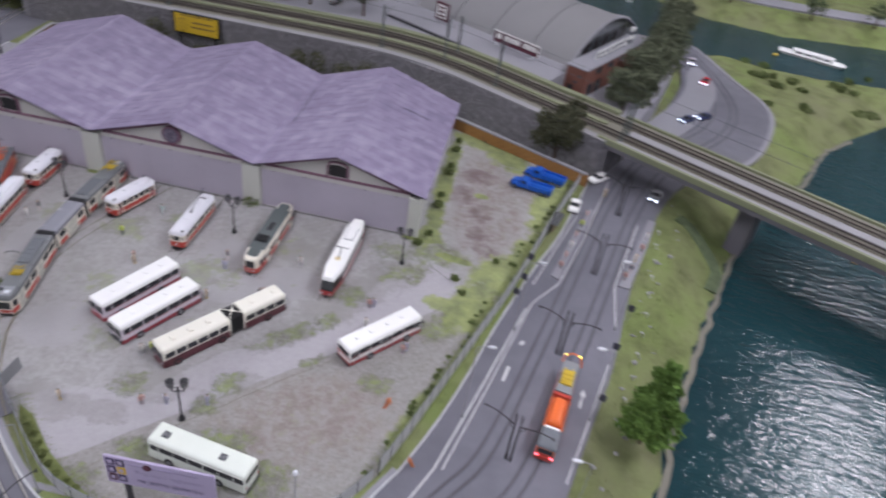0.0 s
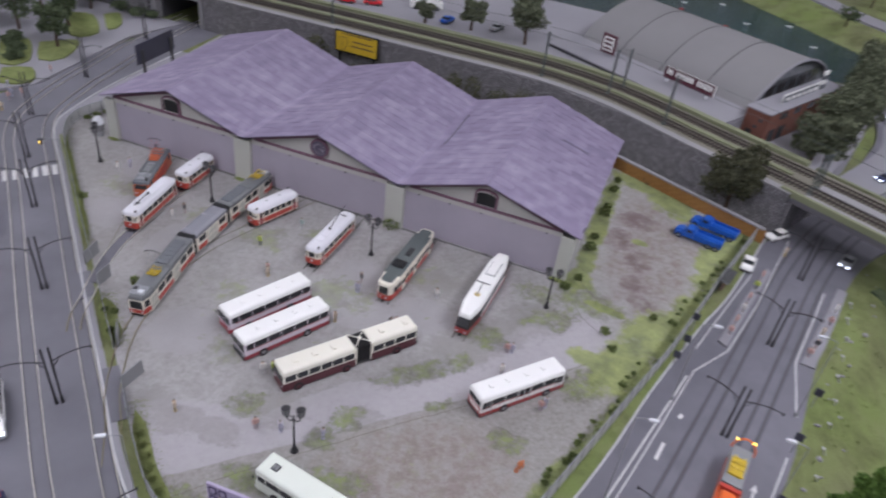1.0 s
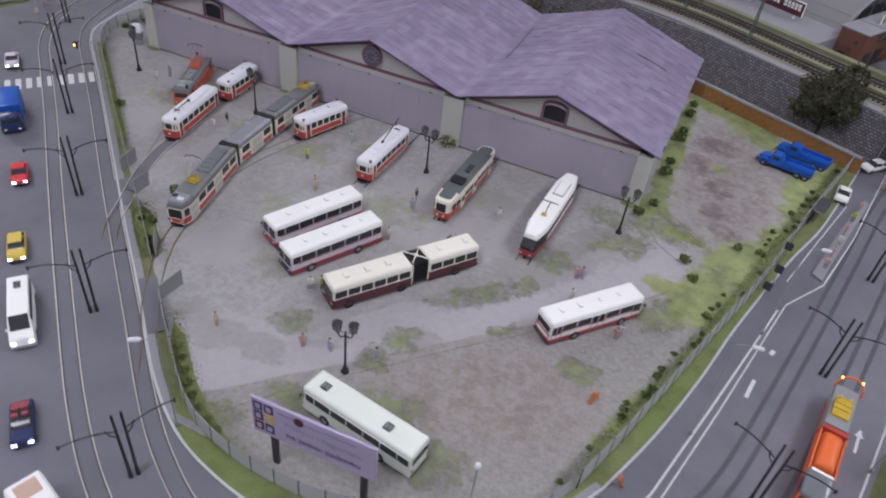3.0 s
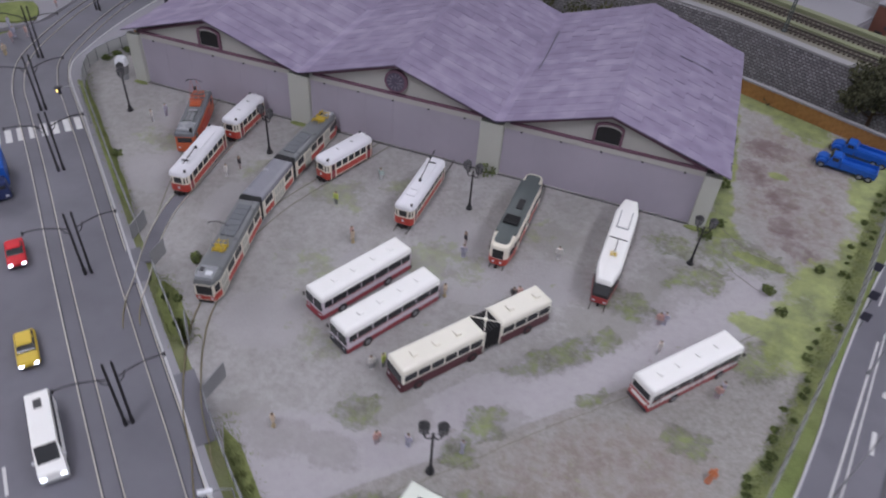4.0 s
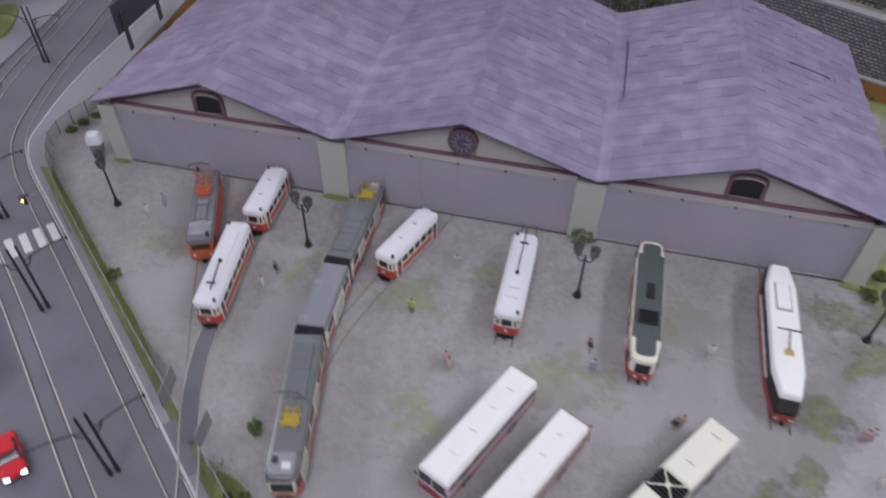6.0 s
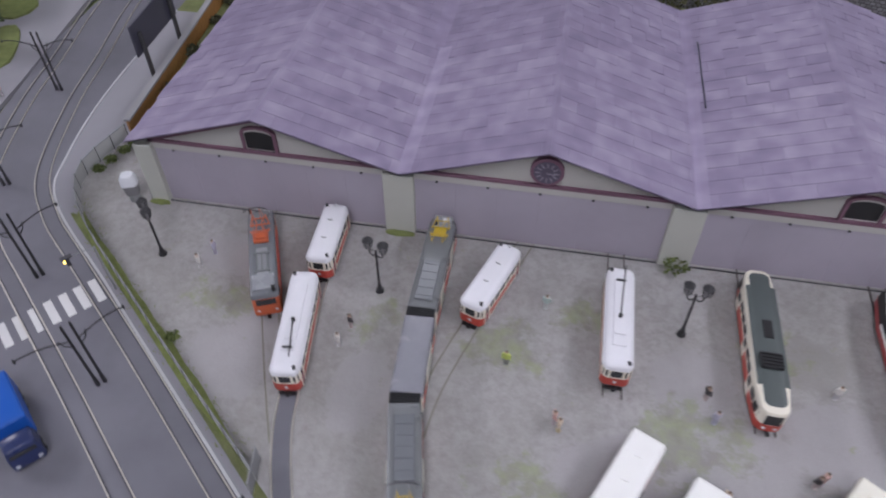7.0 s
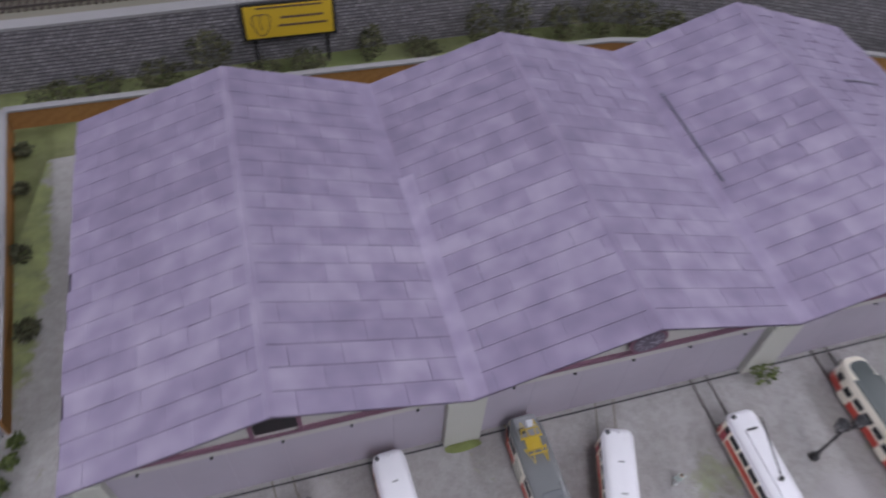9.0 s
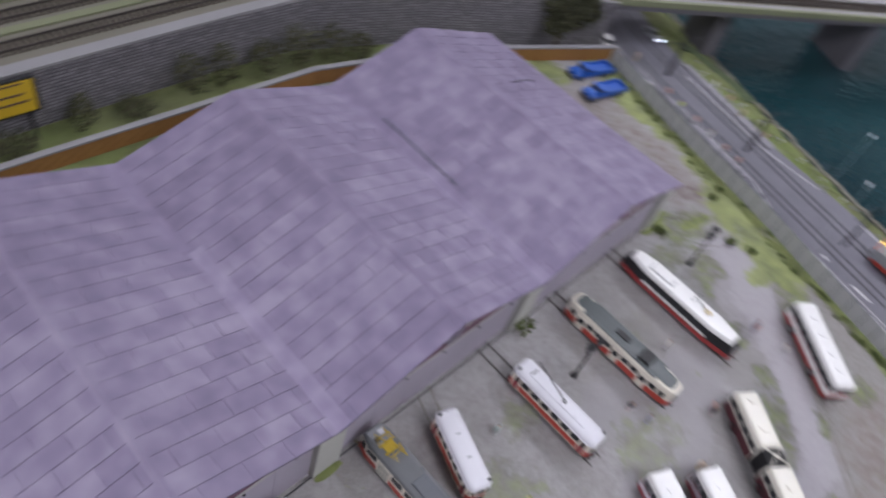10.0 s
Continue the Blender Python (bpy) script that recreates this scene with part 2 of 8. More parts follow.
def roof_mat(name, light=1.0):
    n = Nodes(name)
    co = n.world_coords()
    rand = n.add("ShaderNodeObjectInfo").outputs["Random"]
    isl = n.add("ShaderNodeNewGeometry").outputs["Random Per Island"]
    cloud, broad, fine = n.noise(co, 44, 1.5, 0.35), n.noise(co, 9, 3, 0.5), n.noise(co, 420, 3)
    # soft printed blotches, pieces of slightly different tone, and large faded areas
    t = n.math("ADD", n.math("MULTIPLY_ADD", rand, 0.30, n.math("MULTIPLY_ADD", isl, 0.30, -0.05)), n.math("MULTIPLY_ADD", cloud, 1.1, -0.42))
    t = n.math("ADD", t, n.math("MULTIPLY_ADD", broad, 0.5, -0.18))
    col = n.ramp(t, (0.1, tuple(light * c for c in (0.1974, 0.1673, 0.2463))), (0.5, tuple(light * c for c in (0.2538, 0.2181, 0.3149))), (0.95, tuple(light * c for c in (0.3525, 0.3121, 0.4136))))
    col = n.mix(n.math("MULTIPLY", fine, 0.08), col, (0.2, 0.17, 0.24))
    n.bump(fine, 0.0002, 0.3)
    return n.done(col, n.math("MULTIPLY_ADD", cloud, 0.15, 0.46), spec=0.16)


def wall_mat(name, colour, rows=0.0, dirt=0.3):
    n = Nodes(name)
    co = n.world_coords()
    big, mid, fine = n.noise(co, 9, 5, 0.6), n.noise(co, 60, 4), n.noise(co, 700, 2)
    col = n.mix(n.math("MULTIPLY", n.ramp(big, (0.4, (0, 0, 0)), (0.75, (1, 1, 1))), dirt), colour, tuple(c * 0.7 for c in colour))
    col = n.mix(n.math("MULTIPLY", mid, 0.25), col, tuple(min(1, c * 1.15) for c in colour))
    n.bump(fine, 0.0004, 0.4)
    return n.done(col, 0.75, spec=0.25)


def stone_mat(name="stone_courses"):
    n = Nodes(name)
    co = n.coords()
    wob = n.add("ShaderNodeVectorMath")
    wob.operation = "MULTIPLY_ADD"
    jig = n.add("ShaderNodeTexNoise", Scale=90.0, Detail=2.0)
    n.link(co, jig.inputs["Vector"])
    n.link(jig.outputs["Color"], wob.inputs[0])
    wob.inputs[1].default_value = (0.0016, 0.0011, 0.0)
    n.link(co, wob.inputs[2])
    b = n.add("ShaderNodeTexBrick", Scale=1.0)
    b.inputs["Color1"].default_value = (0.0, 0.0, 0.0, 1)
    b.inputs["Color2"].default_value = (1.0, 1.0, 1.0, 1)
    b.inputs["Mortar"].default_value = (0.5, 0.5, 0.5, 1)
    b.inputs["Mortar Size"].default_value = 0.0010
    b.inputs["Mortar Smooth"].default_value = 0.9
    b.inputs["Brick Width"].default_value = 0.0072
    b.inputs["Row Height"].default_value = 0.0050
    n.link(wob.outputs[0], b.inputs["Vector"])
    fine, stain = n.noise(co, 300, 4), n.noise(co, 12, 5, 0.65)
    tone = n.math("MULTIPLY_ADD", fine, 0.5, n.math("MULTIPLY", b.outputs["Color"], 0.6))
    col = n.ramp(tone, (0.15, (0.20, 0.192, 0.21)), (0.55, (0.31, 0.297, 0.322)), (0.9, (0.44, 0.425, 0.455)))
    joint = b.outputs["Fac"]
    col = n.mix(n.math("MULTIPLY", joint, 0.95), col, (0.055, 0.052, 0.06))
    col = n.mix(n.math("MULTIPLY", stain, 0.45), col, (0.18, 0.175, 0.18))
    n.bump(n.math("SUBTRACT", n.math("MULTIPLY", fine, 0.4), joint), 0.0022, 1.0)
    return n.done(col, 0.85, spec=0.2)


def wood_mat():
    n = Nodes("fence_boards")
    co = n.coords()
    grain = n.noise(co, 160, 4)
    col = n.ramp(grain, (0.3, (0.25, 0.125, 0.042)), (0.7, (0.36, 0.19, 0.065)))
    rand = n.add("ShaderNodeObjectInfo").outputs["Random"]
    col = n.mix(n.math("MULTIPLY", rand, 0.2), col, (0.2, 0.1, 0.04))
    n.bump(grain, 0.0004)
    return n.done(col, 0.7, spec=0.2)


def water_mat():
    n = Nodes("river_resin")
    co = n.world_coords()
    sc = n.add("ShaderNodeVectorMath")
    sc.operation = "MULTIPLY"
    n.link(co, sc.inputs[0])
    sc.inputs[1].default_value = (1.0, 2.6, 1.0)
    waves, ripples = n.noise(sc.outputs[0], 26, 3, 0.5), n.noise(sc.outputs[0], 85, 2, 0.5)
    deep = n.noise(co, 2.2, 3)
    col = n.ramp(deep, (0.35, (0.010, 0.031, 0.038)), (0.65, (0.017, 0.050, 0.057)))
    n.bump(n.math("MULTIPLY_ADD", ripples, 0.45, waves), 0.006, 0.42)
    return n.done(col, 0.10, spec=0.40)


def leaf_mat(name, dark, light):
    n = Nodes(name)
    isl = n.add("ShaderNodeNewGeometry").outputs["Random Per Island"]
    co = n.coords()
    t = n.math("MULTIPLY_ADD", n.noise(co, 60, 3), 0.6, n.math("MULTIPLY", isl, 0.5))
    col = n.ramp(t, (0.25, dark), (0.8, light))
    return n.done(col, 0.8, spec=0.15)


def figure_mat(name, coat, legs):
    """Painted figure: legs, coat and head in bands of its height."""
    n = Nodes(name)
    co = n.coords()
    sep = n.add("ShaderNodeSeparateXYZ")
    n.link(co, sep.inputs[0])
    z = n.math("MULTIPLY", sep.outputs[2], 51.0)
    wob = n.math("MULTIPLY_ADD", n.noise(co, 400, 3), 0.2, -0.1)
    col = n.ramp(n.math("ADD", z, wob), (0.40, legs), (0.46, coat), (0.82, coat), (0.86, (0.45, 0.33, 0.26)), (0.94, (0.40, 0.29, 0.22)), (0.98, (0.10, 0.07, 0.05)))
    return n.done(col, 0.6)


M = {
    "yard": yard_mat(), "grass": grass_mat(), "grass_far": grass_mat("grass_far", 0.35), "asphalt": asphalt_mat(),
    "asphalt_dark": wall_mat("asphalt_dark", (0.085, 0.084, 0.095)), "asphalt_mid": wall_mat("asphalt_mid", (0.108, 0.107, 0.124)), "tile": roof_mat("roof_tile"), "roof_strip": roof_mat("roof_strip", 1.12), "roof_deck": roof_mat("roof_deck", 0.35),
    "cream_wall": wall_mat("cream_plaster", (0.48, 0.475, 0.45)), "pillar": wall_mat("pillar_plaster", (0.51, 0.52, 0.47)),
    "door": wall_mat("lilac_door", (0.415, 0.387, 0.452), dirt=0.42), "trim": wall_mat("maroon_trim", (0.19, 0.105, 0.145)),
    "stone": stone_mat(), "concrete": wall_mat("concrete_cast", (0.28, 0.275, 0.285)), "wood": wood_mat(), "water": water_mat(),
    "kerb": paint("kerb_pale", (0.54, 0.54, 0.56), 0.35, 0.2), "pavement": wall_mat("pavement_card", (0.27, 0.265, 0.29)), "hall_roof": wall_mat("grey_hall_roof", (0.225, 0.22, 0.226), dirt=0.2),
    "hall_flat": wall_mat("pale_flat_roof", (0.265, 0.26, 0.285)), "ballast": wall_mat("ballast", (0.185, 0.175, 0.14)), "moss": wall_mat("mossy_ballast", (0.205, 0.22, 0.135)),
    "bridge_grey": wall_mat("bridge_concrete", (0.135, 0.13, 0.145)), "brick": wall_mat("red_brick", (0.17, 0.075, 0.055)),
    "white": paint("white_paint", (0.84, 0.84, 0.82), 0.35, 0.05), "ivory": paint("ivory_paint", (0.78, 0.76, 0.66), 0.35, 0.06),
    "lilac_white": paint("lilac_white_paint", (0.66, 0.60, 0.66), 0.35, 0.08), "silver_white": paint("roof_white_paint", (0.72, 0.72, 0.76), 0.4, 0.08),
    "red": paint("red_paint", (0.34, 0.045, 0.045), 0.35, 0.12), "tram_red": paint("tram_red_paint", (0.44, 0.058, 0.04), 0.35, 0.12),
    "crimson": paint("crimson_paint", (0.27, 0.04, 0.055), 0.35), "maroon": paint("maroon_paint", (0.09, 0.022, 0.03), 0.35),
    "cream": paint("cream_paint", (0.77, 0.73, 0.62), 0.4, 0.08), "orange": paint("orange_paint", (0.75, 0.15, 0.03), 0.4, 0.1),
    "grey_roof": paint("grey_roof_paint", (0.165, 0.175, 0.19), 0.24, 0.12), "green_grey": paint("green_grey_paint", (0.085, 0.10, 0.10), 0.4, 0.15),
    "dark_grey": paint("dark_grey_plastic", (0.045, 0.045, 0.05), 0.5), "black": paint("black_plastic", (0.014, 0.014, 0.016), 0.5),
    "glass": paint("dark_window_plastic", (0.04, 0.042, 0.046), 0.15, 0.25), "dark_glass": paint("black_window_plastic", (0.022, 0.023, 0.026), 0.45, 0.3), "yellow": paint("yellow_paint", (0.62, 0.45, 0.04), 0.4),
    "blue": paint("blue_paint", (0.016, 0.095, 0.44), 0.35, 0.15), "navy": paint("navy_paint", (0.02, 0.03, 0.10), 0.3), "car_red": paint("car_red_paint", (0.6, 0.02, 0.03), 0.25),
    "steel": paint("rail_steel", (0.62, 0.59, 0.53), 0.40, 0.30, metal=0.6), "brass_rail": paint("brass_rail", (0.26, 0.225, 0.14), 0.4, 0.25, metal=0.6), "brown_rail": paint("old_rail", (0.095, 0.085, 0.078), 0.5, 0.2, metal=0.4), "sleeper": paint("sleeper_brown", (0.07, 0.055, 0.045), 0.8, 0.2),
    "lilac_roof": paint("lilac_grey_roof", (0.25, 0.25, 0.285), 0.25, 0.2), "door_cream": paint("door_cream", (0.66, 0.64, 0.55), 0.4, 0.06), "door_pane": paint("door_pane", (0.52, 0.53, 0.47), 0.25, 0.1), "cab_sheen_grey": paint("cab_sheen_grey", (0.29, 0.30, 0.32), 0.28, 0.25), "glintless_rail": paint("glintless_rail", (0.11, 0.105, 0.11), 0.5, 0.3, metal=0.4), "mint_white": paint("mint_white_paint", (0.74, 0.78, 0.70), 0.35, 0.07), "iron": paint("black_iron", (0.022, 0.022, 0.025), 0.5, 0.2), "grey_metal": paint("grey_metal", (0.26, 0.27, 0.28), 0.45, 0.12), "fence_grey": paint("fence_grey", (0.46, 0.47, 0.47), 0.6, 0.12),
    "line": paint("road_paint", (0.62, 0.62, 0.62), 0.6, 0.15), "rust": paint("rust_brown", (0.11, 0.07, 0.05), 0.7, 0.2),
    "leaf": leaf_mat("leaf_dark", (0.035, 0.052, 0.03), (0.15, 0.185, 0.10)), "leaf_bright": leaf_mat("leaf_bright", (0.05, 0.095, 0.02), (0.16, 0.26, 0.06)),
    "olive": leaf_mat("leaf_olive", (0.052, 0.062, 0.040), (0.20, 0.22, 0.14)), "olive_dark": leaf_mat("leaf_olive_dark", (0.028, 0.030, 0.020), (0.135, 0.138, 0.082)), "hedge": leaf_mat("leaf_hedge", (0.06, 0.08, 0.03), (0.20, 0.24, 0.09)), "shrub": leaf_mat("leaf_shrub", (0.035, 0.04, 0.022), (0.15, 0.15, 0.085)), "gate_grey": paint("gate_grey", (0.25, 0.255, 0.265), 0.55, 0.15), "bark": paint("bark", (0.09, 0.06, 0.04), 0.9, 0.25),
    "lawn": grass_mat("lawn_foam", -1.0),
    "sign_yellow": paint("sign_yellow", (0.62, 0.42, 0.02), 0.45), "sign_lilac": paint("sign_lilac", (0.42, 0.37, 0.52), 0.4, 0.06), "clock_face": paint("clock_mark", (0.27, 0.25, 0.31), 0.5), "clock_dark": paint("clock_slate", (0.10, 0.085, 0.125), 0.4), "sign_dark": paint("sign_slate", (0.05, 0.05, 0.075), 0.35),
    "sign_wine": paint("sign_wine", (0.08, 0.015, 0.03), 0.45), "text_dark": paint("text_dark", (0.07, 0.05, 0.12), 0.5), "text_soft": paint("text_soft", (0.30, 0.26, 0.40), 0.5),
    "lantern": paint("lantern_glass", (0.22, 0.22, 0.23), 0.25), "lantern_white": paint("lantern_white", (0.72, 0.74, 0.78), 0.25),
    "skin": paint("figure_skin", (0.5, 0.36, 0.28), 0.6),
    "rust_orange": paint("rust_orange", (0.52, 0.12, 0.045), 0.4, 0.15), "charcoal_roof": paint("charcoal_roof", (0.17, 0.178, 0.185), 0.3, 0.2),
    "gold": paint("gold_paint", (0.50, 0.36, 0.03), 0.4), "room": wall_mat("room_plaster", (0.78, 0.78, 0.80)), "headlight": glow("headlight_on", (0.85, 0.9, 1.0), 6.0), "headlight_blue": glow("headlight_blue", (0.5, 0.5, 1.0), 7.0),
    "amber": glow("amber_signal", (1.0, 0.62, 0.08), 8.0), "tail": glow("tail_light", (1.0, 0.12, 0.15), 6.0),
}
for key, coat, legs in (("fig_white", (0.66, 0.65, 0.62), (0.46, 0.45, 0.46)), ("fig_blue", (0.42, 0.42, 0.52), (0.36, 0.36, 0.44)), ("fig_green", (0.46, 0.54, 0.12), (0.20, 0.21, 0.20)), ("fig_red", (0.52, 0.33, 0.30), (0.34, 0.30, 0.32)),
                        ("fig_mint", (0.46, 0.56, 0.54), (0.48, 0.50, 0.50)), ("fig_yellow", (0.56, 0.47, 0.36), (0.40, 0.33, 0.20)), ("fig_dark", (0.06, 0.055, 0.06), (0.42, 0.36, 0.35)), ("fig_orange", (0.5, 0.17, 0.07), (0.42, 0.15, 0.07))):
    M[key] = figure_mat(key + "_painted", coat, legs)

# ---- mesh helpers ----
def link_bm(name, bm, material, smooth=True):
    me = bpy.data.meshes.new(name)
    bmesh.ops.recalc_face_normals(bm, faces=bm.faces)
    bm.to_mesh(me)
    bm.free()
    me.materials.append(M[material])
    if smooth:
        me.shade_smooth()
        me.set_sharp_from_angle(angle=radians(38))
    return me


def part(name, bm, material, parent, label="", smooth=True):
    ob = new(name, link_bm(name, bm, material, smooth))
    ob.parent = parent
    return tagged(ob, label)


def piece(name, mesh, parent, m):
    ob = new(name, mesh)
    ob.parent = parent
    ob.matrix_basis = m
    return ob


def base(name, m, label, category, group="", kind=""):
    ob = new(name)
    ob.empty_display_size = 0.01
    ob.matrix_basis = m
    return tagged(ob, label, category, group, kind)


def solid(name, bm, material, label, category, m=None, group="", kind="", smooth=True):
    ob = new(name, link_bm(name, bm, material, smooth))
    if m is not None:
        ob.matrix_basis = m
    return tagged(ob, label, category, group, kind)


def box(bm, x, y, z, sx, sy, sz, turn=0.0, bev=0.0):
    """A box with its middle at x, y, z; bev rounds its edges."""
    r = bmesh.ops.create_cube(bm, size=1.0, matrix=pose(x, y, z, 0, 0, turn) @ Matrix.Diagonal((sx, sy, sz, 1)))
    if bev:
        es = list({e for v in r["verts"] for e in v.link_edges})
        bmesh.ops.bevel(bm, geom=es, offset=bev, segments=1, affect="EDGES")


def rod(bm, a, b, r0, r1=None, n=8):
    a, b = Vector(a), Vector(b)
    d = b - a
    m = Matrix.Translation((a + b) / 2) @ d.to_track_quat("Z", "Y").to_matrix().to_4x4()
    bmesh.ops.create_cone(bm, cap_ends=True, segments=n, radius1=r0, radius2=r0 if r1 is None else r1, depth=d.length, matrix=m)


def tube(bm, pts, r, n=6):
    """One bent tube through the points."""
    p = [Vector(q) for q in pts]
    rings = []
    side = None
    for i, c in enumerate(p):
        t = (p[min(i + 1, len(p) - 1)] - p[max(i - 1, 0)]).normalized()
        if t.length < 0.5:
            t = (p[1] - p[0]).normalized()
        if side is None:
            side = t.orthogonal().normalized()
        side = (side - t * side.dot(t)).normalized()
        up = t.cross(side)
        rings.append([bm.verts.new(c + (side * math.cos(k * 2 * math.pi / n) + up * math.sin(k * 2 * math.pi / n)) * r) for k in range(n)])
    for u, v in zip(rings, rings[1:]):
        for k in range(n):
            bm.faces.new((u[k], u[(k + 1) % n], v[(k + 1) % n], v[k]))
    bm.faces.new(rings[0][::-1])
    bm.faces.new(rings[-1])


def ball(bm, x, y, z, r, sx=1, sy=1, sz=1, sub=1):
    bmesh.ops.create_icosphere(bm, subdivisions=sub, radius=r, matrix=Matrix.Translation((x, y, z)) @ Matrix.Diagonal((sx, sy, sz, 1)))


def prism(bm, pts, z0, z1):
    lo = [bm.verts.new((x, y, z0)) for x, y in pts]
    hi = [bm.verts.new((x, y, z1)) for x, y in pts]
    n = len(pts)
    bm.faces.new(hi)
    bm.faces.new(lo[::-1])
    for i in range(n):
        bm.faces.new((lo[i], lo[(i + 1) % n], hi[(i + 1) % n], hi[i]))


def smooth_line(pts, step=0.02):
    """A Catmull-Rom curve through the points, cut into short steps."""
    p = [Vector((*q, 0)[:3]) for q in pts]
    p = [p[0] * 2 - p[1]] + p + [p[-1] * 2 - p[-2]]
    out = []
    for i in range(1, len(p) - 2):
        k = max(2, int((p[i + 1] - p[i]).length / step))
        for j in range(k):
            t = j / k
            a, b, c, d = p[i - 1], p[i], p[i + 1], p[i + 2]
            out.append(0.5 * (2 * b + (c - a) * t + (2 * a - 5 * b + 4 * c - d) * t * t + (3 * b - a - 3 * c + d) * t ** 3))
    out.append(p[-2])
    return out


def offset_line(pts, d):
    """The line moved sideways by d (to its left)."""
    out = []
    for i, p in enumerate(pts):
        a, b = pts[max(0, i - 1)], pts[min(len(pts) - 1, i + 1)]
        t = (b - a)
        t = Vector((t.x, t.y, 0)).normalized()
        out.append(p + Vector((-t.y, t.x, 0)) * d)
    return out


def strip(bm, pts, w, z0, z1):
    """A band of width w along a line, from height z0 to z1 (a solid with closed ends)."""
    le, ri = offset_line(pts, w / 2), offset_line(pts, -w / 2)
    rows = [[bm.verts.new((q.x, q.y, q.z + z)) for q, z in ((a, z1), (b, z1), (b, z0), (a, z0))] for a, b in zip(le, ri)]
    for r, s in zip(rows, rows[1:]):
        for k in range(4):
            bm.faces.new((r[k], s[k], s[(k + 1) % 4], r[(k + 1) % 4]))
    bm.faces.new(rows[0][::-1])
    bm.faces.new(rows[-1])


def along(pts, every, start=0.0):
    """Places and headings at even steps along a line."""
    out, need = [], start
    for a, b in zip(pts, pts[1:]):
        d = b - a
        while need <= d.length:
            out.append((a + d.normalized() * need, math.degrees(math.atan2(d.y, d.x))))
            need += every
        need -= d.length
    return out


def vec(*pairs):
    return [Vector((x, y, 0)) for x, y in pairs]

# ---- the large structure ----
WATER_Z, TERRACE = -0.05, 0.088
BANK = [(0.80, -1.9), (0.86, -1.2), (0.93, -0.62), (1.004, -0.382), (1.035, -0.246), (1.083, -0.089), (1.160, 0.14), (1.253, 0.38), (1.34, 0.50),
        (1.42, 0.60), (1.505, 0.776), (1.612, 0.90), (1.764, 1.053), (2.2, 1.15), (4.0, 1.2), (4.0, 1.4), (1.87, 1.367), (1.60, 1.33), (1.456, 1.338), (1.289, 1.386),
        (1.15, 1.30), (0.95, 1.20), (0.3, 1.19), (-2.5, 1.3), (-2.5, -1.9)]
FAR_BANK = [(-2.5, 3.1), (0.3, 2.75), (0.77, 2.26), (0.97, 2.06), (1.17, 1.855), (1.264, 1.77), (1.60, 1.71), (1.994, 1.78), (4.0, 1.8), (4.0, 5.0), (-2.5, 5.0)]


def inland(px, py, poly):
    """Distance to a polygon's edge, positive inside."""
    d = np.full(px.shape, 1e9)
    ins = np.zeros(px.shape, bool)
    for (ax, ay), (bx, by) in zip(poly, poly[1:] + poly[:1]):
        ex, ey = bx - ax, by - ay
        t = np.clip(((px - ax) * ex + (py - ay) * ey) / (ex * ex + ey * ey), 0, 1)
        d = np.minimum(d, np.hypot(px - ax - t * ex, py - ay - t * ey))
        if ey != 0:
            ins ^= ((ay > py) != (by > py)) & (px < ax + (py - ay) * ex / ey)
    return np.where(ins, d, -d)


def ground_z(x, y):
    d = float(inland(np.array(x), np.array(y), BANK))
    s = min(max(d / 0.13, 0.0), 1.0)
    return WATER_Z + (-0.004 - WATER_Z) * s * s * (3 - 2 * s)


def ground_sheet():
    xs, ys = np.arange(-2.4, 3.9, 0.022), np.arange(-1.85, 3.6, 0.022)
    gx, gy = np.meshgrid(xs, ys)
    d = np.maximum(inland(gx, gy, BANK), inland(gx, gy, FAR_BANK))
    s = np.clip(d / 0.13, 0, 1)
    z = np.where(d > 0, WATER_Z + (-0.004 - WATER_Z) * s * s * (3 - 2 * s), WATER_Z + np.clip(d, -0.04, 0))
    rough = np.array([[noise.noise((x * 23, y * 23, 0)) for x in xs] for y in ys])
    z = z + rough * 0.004 * np.clip(1 - abs(d - 0.07) / 0.09, 0.0, 1) - 0.0005
    nx = len(xs)
    faces = [(j * nx + i, j * nx + i + 1, (j + 1) * nx + i + 1, (j + 1) * nx + i) for j in range(len(ys) - 1) for i in range(nx - 1)]
    me = bpy.data.meshes.new("ground")
    me.from_pydata([(float(a), float(b), float(c)) for a, b, c in zip(gx.ravel(), gy.ravel(), z.ravel())], [], faces)
    me.materials.append(M["grass"])
    me.shade_smooth()
    tagged(new("ground", me), "mossy green scatter over the model landscape", "ground", kind="structure")


ground_sheet()

bm = bmesh.new()
box(bm, 1.4, 0.9, WATER_Z - 0.002, 5.0, 5.4, 0.004)
solid("water", bm, "water", "dark green glossy rippled resin river", "water", kind="structure", smooth=False)

# stony brown edge where the bank meets the water
bm = bmesh.new()
edge = smooth_line([(0.93, -0.62), (1.004, -0.382), (1.035, -0.246), (1.083, -0.089), (1.160, 0.14), (1.253, 0.38), (1.34, 0.50), (1.42, 0.60), (1.505, 0.776), (1.612, 0.90)], 0.008)
for i, p in enumerate(edge):
    p += Vector((0.008 * noise.noise((i * 0.23, 1, 0)), 0.004 * noise.noise((i * 0.31, 5, 0)), 0.004 * noise.noise((i * 0.5, 9, 0))))
strip(bm, edge, 0.010, WATER_Z - 0.01, WATER_Z + 0.0025)
solid("shore_stones", bm, "ballast", "brown stony strip at the water's edge", "shore", kind="structure")

